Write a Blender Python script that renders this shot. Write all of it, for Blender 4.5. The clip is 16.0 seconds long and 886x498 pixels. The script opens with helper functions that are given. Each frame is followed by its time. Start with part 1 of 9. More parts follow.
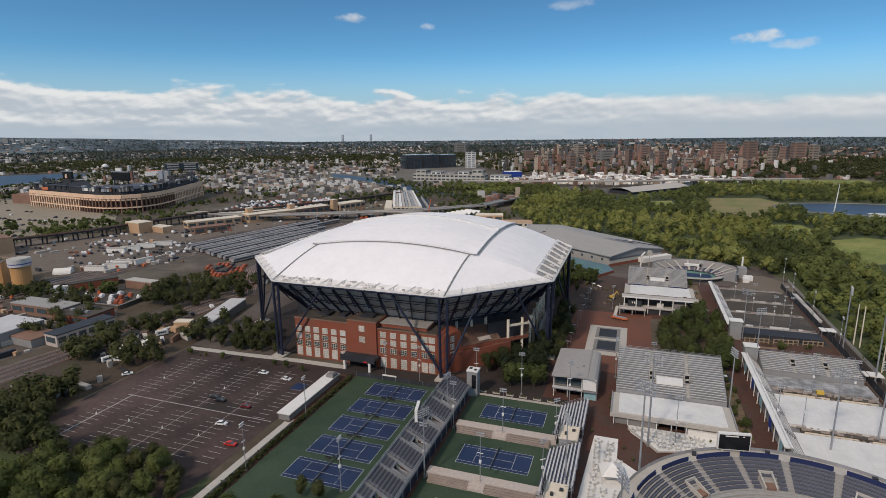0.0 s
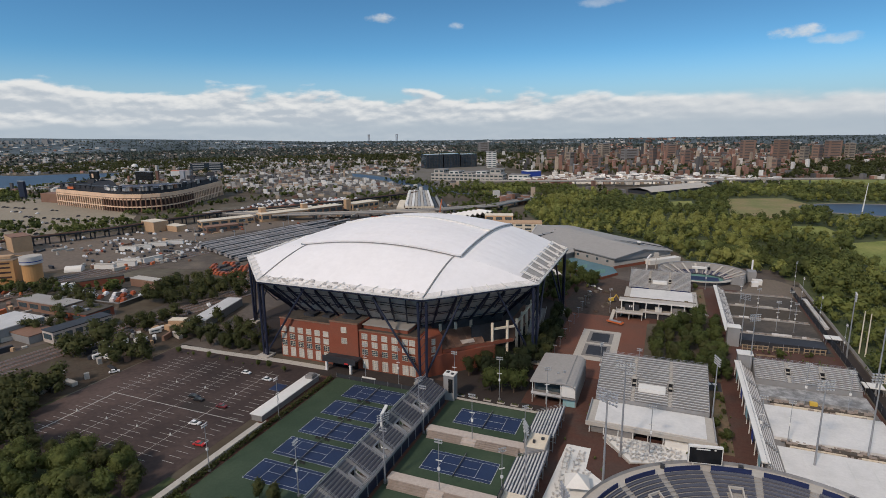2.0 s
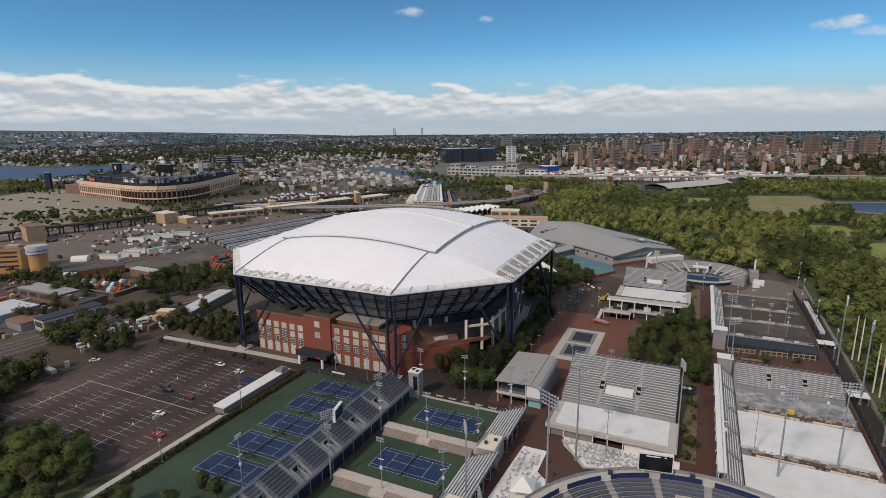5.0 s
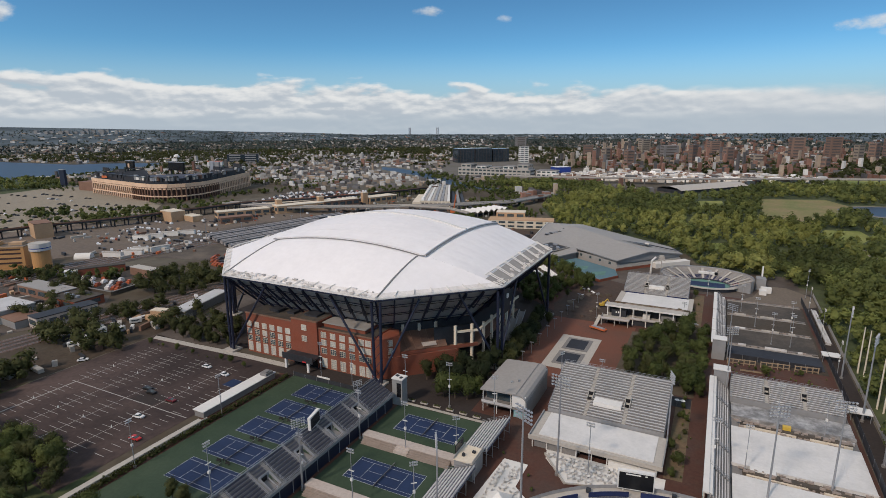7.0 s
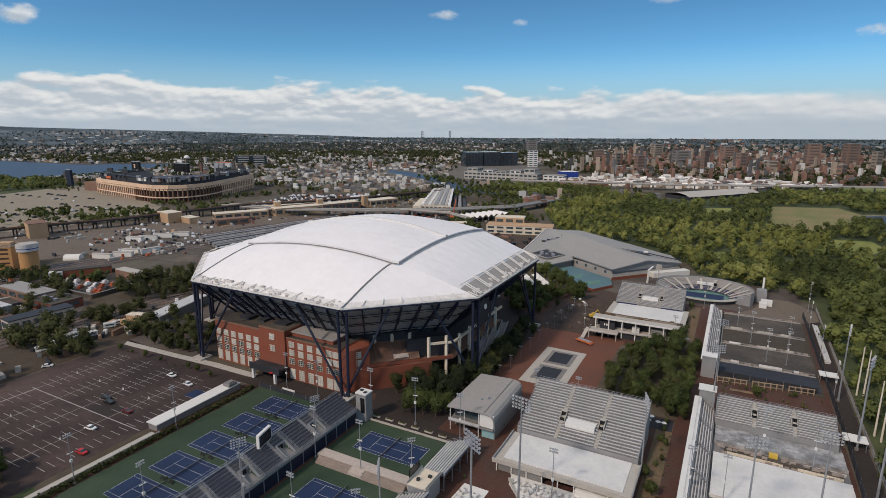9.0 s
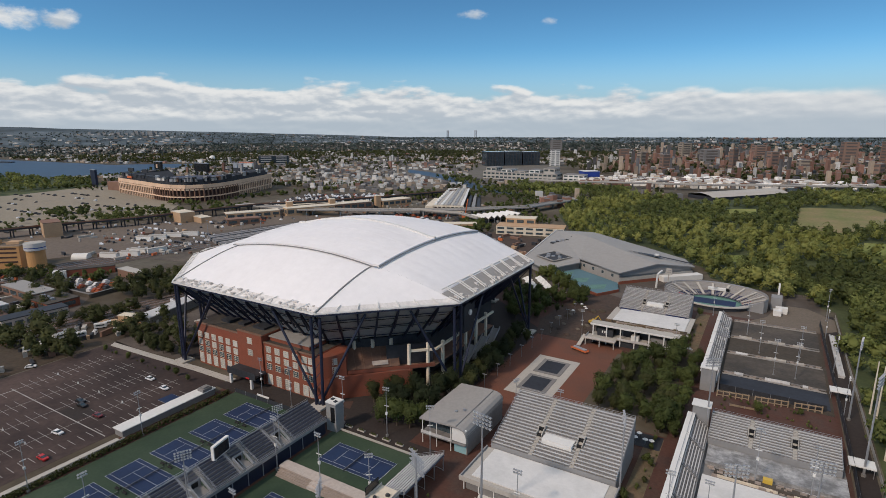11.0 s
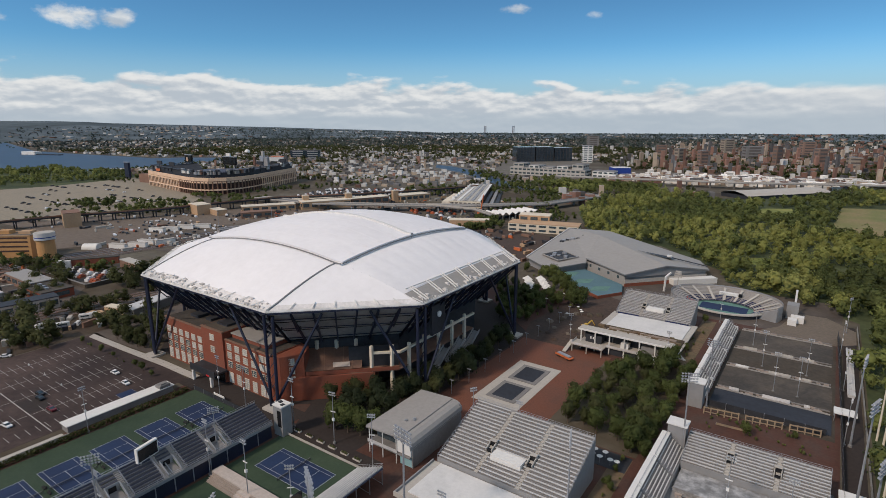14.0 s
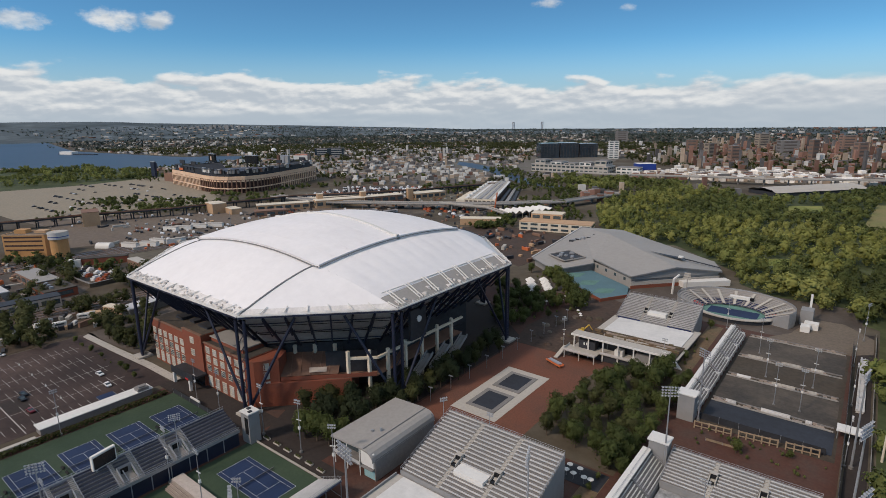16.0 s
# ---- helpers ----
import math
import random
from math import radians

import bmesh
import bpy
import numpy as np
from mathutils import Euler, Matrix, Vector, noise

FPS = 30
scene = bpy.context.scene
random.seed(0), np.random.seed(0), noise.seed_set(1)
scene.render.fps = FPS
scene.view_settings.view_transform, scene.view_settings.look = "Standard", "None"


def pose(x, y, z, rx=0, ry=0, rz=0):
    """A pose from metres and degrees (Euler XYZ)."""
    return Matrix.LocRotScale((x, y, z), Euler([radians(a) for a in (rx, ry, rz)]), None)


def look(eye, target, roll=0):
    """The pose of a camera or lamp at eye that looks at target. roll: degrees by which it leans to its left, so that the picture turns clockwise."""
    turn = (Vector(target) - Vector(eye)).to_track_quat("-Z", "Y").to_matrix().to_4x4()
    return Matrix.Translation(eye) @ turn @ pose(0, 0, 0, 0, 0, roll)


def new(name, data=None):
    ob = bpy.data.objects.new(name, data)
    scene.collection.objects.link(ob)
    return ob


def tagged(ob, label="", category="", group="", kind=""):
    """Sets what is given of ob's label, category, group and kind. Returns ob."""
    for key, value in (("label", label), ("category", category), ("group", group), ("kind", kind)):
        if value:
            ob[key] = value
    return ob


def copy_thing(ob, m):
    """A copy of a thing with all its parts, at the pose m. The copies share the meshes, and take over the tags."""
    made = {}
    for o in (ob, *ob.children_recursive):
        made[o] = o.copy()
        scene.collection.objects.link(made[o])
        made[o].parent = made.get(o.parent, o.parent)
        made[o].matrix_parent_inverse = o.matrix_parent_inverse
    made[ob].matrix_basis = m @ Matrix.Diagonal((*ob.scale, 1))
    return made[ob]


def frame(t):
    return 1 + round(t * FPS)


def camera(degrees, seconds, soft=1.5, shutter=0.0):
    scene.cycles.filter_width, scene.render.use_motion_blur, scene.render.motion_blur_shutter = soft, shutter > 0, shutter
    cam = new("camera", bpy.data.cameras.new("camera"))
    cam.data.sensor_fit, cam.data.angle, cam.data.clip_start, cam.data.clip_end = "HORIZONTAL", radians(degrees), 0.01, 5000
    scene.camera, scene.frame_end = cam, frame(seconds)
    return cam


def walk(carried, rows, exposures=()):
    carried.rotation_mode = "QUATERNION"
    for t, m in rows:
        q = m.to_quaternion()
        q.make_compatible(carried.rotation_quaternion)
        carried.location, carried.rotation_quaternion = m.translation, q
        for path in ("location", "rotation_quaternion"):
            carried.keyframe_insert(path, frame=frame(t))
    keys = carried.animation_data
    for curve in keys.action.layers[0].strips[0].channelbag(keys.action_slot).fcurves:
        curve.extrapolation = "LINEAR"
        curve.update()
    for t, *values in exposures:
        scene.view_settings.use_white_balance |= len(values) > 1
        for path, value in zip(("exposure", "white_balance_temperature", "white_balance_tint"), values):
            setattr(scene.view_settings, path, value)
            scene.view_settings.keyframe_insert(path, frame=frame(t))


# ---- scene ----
cam = camera(77.5, 16.0, soft=0.8)
METRES, EYE, TILT, LEAN, TURN = 149.6, 106.5, 0.0, 0.0, 19.2
ROWS = [
    (0.0, 0.0, 0.0, 0.0, -0.11, -12.33, 0.49),
    (0.5, 0.0341, 0.0046, 0.0007, 0.5, -12.38, 0.5),
    (1.0, 0.0677, 0.0127, -0.0002, 1.15, -12.44, 0.47),
    (1.5, 0.0998, 0.0187, 0.0001, 1.81, -12.36, 0.56),
    (2.0, 0.1336, 0.0262, 0.0004, 2.74, -12.37, 0.74),
    (2.5, 0.1663, 0.033, 0.0005, 3.26, -12.31, 0.71),
    (3.0, 0.1963, 0.0394, 0.0008, 3.62, -12.52, 0.64),
    (3.5, 0.2245, 0.0453, -0.0002, 4.26, -12.49, 0.77),
    (4.0, 0.249, 0.0495, -0.0021, 4.69, -12.72, 0.67),
    (6.5, 0.3423, 0.0875, 0.0001, 6.99, -12.91, 0.49),
    (7.0, 0.3611, 0.1045, 0.0015, 7.31, -12.96, 0.28),
    (7.5, 0.3829, 0.1248, 0.0015, 7.64, -12.85, 0.14),
    (8.0, 0.4077, 0.1466, 0.0007, 8.11, -12.56, -0.01),
    (8.5, 0.4331, 0.1694, -0.0014, 8.34, -12.36, -0.37),
    (9.0, 0.4605, 0.1923, -0.0016, 8.79, -12.62, -0.13),
    (11.5, 0.5977, 0.3014, -0.0096, 12.21, -12.68, 0.0),
    (12.0, 0.6245, 0.323, -0.0121, 12.75, -12.78, -0.11),
    (12.5, 0.6516, 0.3453, -0.0147, 13.43, -12.82, -0.05),
    (13.0, 0.6785, 0.3667, -0.0171, 14.13, -12.91, 0.0),
    (13.5, 0.7055, 0.3882, -0.0209, 15.02, -12.94, 0.07),
    (14.0, 0.7325, 0.4077, -0.0226, 15.73, -13.07, 0.03),
    (14.5, 0.7597, 0.4291, -0.0233, 16.52, -13.14, 0.26),
    (15.0, 0.7866, 0.4513, -0.0224, 17.36, -13.23, 0.53),
    (15.5, 0.8137, 0.4737, -0.021, 18.19, -13.29, 0.72),
    (16.0, 0.84, 0.4951, -0.0198, 18.78, -13.39, 0.65),
]
walk(cam, [(t, pose(0, 0, EYE, TILT, LEAN, TURN) @ pose(METRES * x, METRES * y, METRES * z, 90 + pitch, roll, yaw)) for t, x, y, z, yaw, pitch, roll in ROWS])

# ---- world and sun ----
SUN_FROM = Vector((-0.25, -0.71, 0.66)).normalized()
world = bpy.data.worlds.new("sky")
scene.world = world
world.use_nodes = True


PUFFS = [(-27.9, 10.3, 1.7, 0.5, 0.75), (-20.6, 9.6, 0.8, 0.45, 0.55), (9.2, 7.5, 2.2, 0.6, 0.85), (12.2, 6.7, 2.2, 0.5, 0.5), (-67.0, 8.4, 2.6, 1.0, 0.95), (-64.0, 8.5, 1.8, 0.8, 0.9), (-73.6, 7.9, 2.4, 0.8, 0.8), (-6.8, 11.2, 2.4, 0.5, 0.35)]


def sky_nodes(w):
    nt = w.node_tree
    n, l = nt.nodes, nt.links
    n.clear()
    out = n.new("ShaderNodeOutputWorld")
    bg = n.new("ShaderNodeBackground")
    sky = n.new("ShaderNodeTexSky")
    sky.sky_type = "NISHITA"
    sky.sun_disc = False
    sky.sun_elevation = math.asin(SUN_FROM.z)
    sky.sun_rotation = math.atan2(SUN_FROM.x, SUN_FROM.y)
    sky.air_density, sky.dust_density, sky.ozone_density = 1.3, 0.2, 3.5
    co = n.new("ShaderNodeTexCoord")
    sep = n.new("ShaderNodeSeparateXYZ")
    l.new(co.outputs["Generated"], sep.inputs[0])

    def math_(op, a, b=0.0, c=0.0):
        m = n.new("ShaderNodeMath")
        m.operation = op
        for i, v in enumerate((a, b, c)):
            if isinstance(v, (int, float)):
                m.inputs[i].default_value = v
            else:
                l.new(v, m.inputs[i])
        return m.outputs[0]

    def ramp_(v, a, b, lo=0.0, hi=1.0):
        m = n.new("ShaderNodeMapRange")
        m.interpolation_type = "SMOOTHSTEP"
        l.new(v, m.inputs["Value"])
        for k, x in (("From Min", a), ("From Max", b), ("To Min", lo), ("To Max", hi)):
            m.inputs[k].default_value = x
        return m.outputs[0]

    def cloud(scale, stretch, detail, rough, seed):
        mp = n.new("ShaderNodeMapping")
        mp.inputs["Scale"].default_value = (1, 1, stretch)
        mp.inputs["Location"].default_value = (seed, seed * 0.7, 0)
        l.new(co.outputs["Generated"], mp.inputs["Vector"])
        t = n.new("ShaderNodeTexNoise")
        t.inputs["Scale"].default_value = scale
        t.inputs["Detail"].default_value = detail
        t.inputs["Roughness"].default_value = rough
        l.new(mp.outputs[0], t.inputs["Vector"])
        return t.outputs["Fac"]

    lift = n.new("ShaderNodeMapping")
    lift.inputs["Scale"].default_value = (1, 1, 2.2)
    l.new(co.outputs["Generated"], lift.inputs["Vector"])
    l.new(lift.outputs[0], sky.inputs["Vector"])
    z = sep.outputs["Z"]
    az = math_("MULTIPLY", math_("ARCTAN2", sep.outputs["X"], sep.outputs["Y"]), 180 / math.pi)
    el = math_("MULTIPLY", math_("ARCSINE", z), 180 / math.pi)
    # a bank of heaped cloud low over the whole horizon: white tops, grey undersides
    def heap(da, de):
        cv = n.new("ShaderNodeCombineXYZ")
        l.new(math_("MULTIPLY", math_("ADD", az, da), 0.24), cv.inputs[0])
        l.new(math_("MULTIPLY", math_("ADD", el, de), 0.66), cv.inputs[1])
        cv.inputs[2].default_value = 4.7
        t = n.new("ShaderNodeTexNoise")
        t.inputs["Scale"].default_value = 1.0
        t.inputs["Detail"].default_value = 5.5
        t.inputs["Roughness"].default_value = 0.5
        l.new(cv.outputs[0], t.inputs["Vector"])
        return t.outputs["Fac"]

    e2 = math_("ADD", el, math_("MULTIPLY", math_("MINIMUM", math_("MAXIMUM", az, -75.0), 25.0), 0.016))
    f0 = heap(0.0, 0.0)
    # towards the east the bank thins out to a smooth veil
    calm = ramp_(az, -22.0, 8.0, 1.0, 0.3)
    f1 = math_("ADD", 0.5, math_("MULTIPLY", math_("SUBTRACT", f0, 0.5), calm))
    cover = math_("ADD", f1, math_("MULTIPLY", math_("SUBTRACT", 2.9, e2), 0.17))
    mask1 = ramp_(cover, 0.45, 0.64)
    # single small clouds higher up
    edge = cloud(34.0, 1.6, 5.0, 0.6, 1.9)
    mask = mask1
    for a0, e0, w, h, k in PUFFS:
        u = math_("DIVIDE", math_("SUBTRACT", az, a0), w)
        v = math_("DIVIDE", math_("SUBTRACT", el, e0), h)
        dd = math_("ADD", math_("MULTIPLY", u, u), math_("MULTIPLY", v, v))
        dd = math_("ADD", dd, math_("MULTIPLY", math_("SUBTRACT", edge, 0.5), 3.0))
        mask = math_("MAXIMUM", mask, math_("MULTIPLY", ramp_(dd, 1.1, -0.3), k))
    # loose cloud overhead and behind
    high = cloud(2.6, 1.6, 6.0, 0.6, 5.5)
    mask = math_("MAXIMUM", mask, math_("MULTIPLY", ramp_(high, 0.36, 0.58), ramp_(el, 14.5, 30.0)))
    lit = math_("ADD", math_("MULTIPLY", math_("SUBTRACT", f0, heap(0.25, 0.35)), calm), math_("MULTIPLY", ramp_(e2, 0.8, 3.2), 0.07))
    cr0 = n.new("ShaderNodeMix")
    cr0.data_type = "RGBA"
    l.new(ramp_(lit, -0.10, 0.17), cr0.inputs["Factor"])
    cr0.inputs["A"].default_value = (4.7, 5.25, 5.85, 1)
    cr0.inputs["B"].default_value = (7.7, 7.8, 7.8, 1)
    cr = n.new("ShaderNodeMix")
    cr.data_type = "RGBA"
    l.new(ramp_(el, 1.2, 0.1, 0.0, 0.85), cr.inputs["Factor"])
    l.new(cr0.outputs["Result"], cr.inputs["A"])
    cr.inputs["B"].default_value = (4.2, 4.9, 5.6, 1)
    mx = n.new("ShaderNodeMix")
    mx.data_type = "RGBA"
    l.new(mask, mx.inputs["Factor"])
    tone = n.new("ShaderNodeVectorMath")
    tone.operation = "MULTIPLY"
    tone.inputs[1].default_value = (0.66, 1.12, 1.28)
    l.new(sky.outputs[0], tone.inputs[0])
    hz = n.new("ShaderNodeMix")
    hz.data_type = "RGBA"
    l.new(ramp_(el, 7.5, 0.5, 0.0, 0.95), hz.inputs["Factor"])
    l.new(tone.outputs[0], hz.inputs["A"])
    hz.inputs["B"].default_value = (3.7, 4.9, 5.9, 1)
    l.new(hz.outputs["Result"], mx.inputs["A"])
    l.new(cr.outputs["Result"], mx.inputs["B"])
    l.new(mx.outputs["Result"], bg.inputs["Color"])
    bg.inputs["Strength"].default_value = 0.1
    l.new(bg.outputs[0], out.inputs["Surface"])


sky_nodes(world)
sun = new("sun", bpy.data.lights.new("sun", "SUN"))
sun.data.energy = 2.48
sun.data.angle = radians(6.0)
sun.data.color = (1.0, 0.822, 0.682)
sun.matrix_world = look(SUN_FROM * 900, (0, 0, 0))


# ---- materials ----
def mat(name, col, rough=0.75, metal=0.0, var=0.18, big=0.06, small=1.2, bump=0.0, tint=None, rand=0.0, island=0.0, spec=0.4, leafy=False):
    """A surface with stains at one scale and grain at another; tint: a second colour that the stains go to."""
    m = bpy.data.materials.new(name)
    m.use_nodes = True
    nt = m.node_tree
    n, l = nt.nodes, nt.links
    p = n["Principled BSDF"]
    p.inputs["Roughness"].default_value = rough
    p.inputs["Metallic"].default_value = metal
    p.inputs["Specular IOR Level"].default_value = spec
    g = n.new("ShaderNodeNewGeometry")
    a, b = n.new("ShaderNodeTexNoise"), n.new("ShaderNodeTexNoise")
    for t, s, d in ((a, big, 5), (b, small, 4)):
        t.inputs["Scale"].default_value = s
        t.inputs["Detail"].default_value = d
        t.inputs["Roughness"].default_value = 0.62
        l.new(g.outputs["Position"], t.inputs["Vector"])

    def rng(v, lo, hi, f0=0.3, f1=0.7):
        r = n.new("ShaderNodeMapRange")
        l.new(v, r.inputs["Value"])
        for k, x in (("From Min", f0), ("From Max", f1), ("To Min", lo), ("To Max", hi)):
            r.inputs[k].default_value = x
        return r.outputs[0]

    def mul(x, y):
        k = n.new("ShaderNodeMath")
        k.operation = "MULTIPLY"
        l.new(x, k.inputs[0])
        l.new(y, k.inputs[1])
        return k.outputs[0]

    f = mul(rng(a.outputs["Fac"], 1 - var, 1 + var), rng(b.outputs["Fac"], 1 - var * 0.7, 1 + var * 0.7))
    if rand:
        o = n.new("ShaderNodeObjectInfo")
        f = mul(f, rng(o.outputs["Random"], 1 - rand, 1 + rand, 0, 1))
    if island:
        f = mul(f, rng(g.outputs["Random Per Island"], 1 - island, 1 + island, 0, 1))
    base = n.new("ShaderNodeMix")
    base.data_type = "RGBA"
    base.inputs["A"].default_value = (*col, 1)
    base.inputs["B"].default_value = (*(tint or col), 1)
    l.new(rng(a.outputs["Fac"], 0, 1, 0.4, 0.65), base.inputs["Factor"])
    sc = n.new("ShaderNodeVectorMath")
    sc.operation = "SCALE"
    l.new(base.outputs["Result"], sc.inputs[0])
    l.new(f, sc.inputs["Scale"])
    l.new(sc.outputs[0], p.inputs["Base Color"])
    if leafy:
        tr, ms = n.new("ShaderNodeBsdfTranslucent"), n.new("ShaderNodeMixShader")
        l.new(sc.outputs[0], tr.inputs["Color"])
        ms.inputs["Fac"].default_value = 0.42
        l.new(p.outputs[0], ms.inputs[1])
        l.new(tr.outputs[0], ms.inputs[2])
        l.new(ms.outputs[0], n["Material Output"].inputs["Surface"])
    if bump:
        bp = n.new("ShaderNodeBump")
        bp.inputs["Strength"].default_value = 0.6
        bp.inputs["Distance"].default_value = bump
        l.new(b.outputs["Fac"], bp.inputs["Height"])
        l.new(bp.outputs[0], p.inputs["Normal"])
    return m


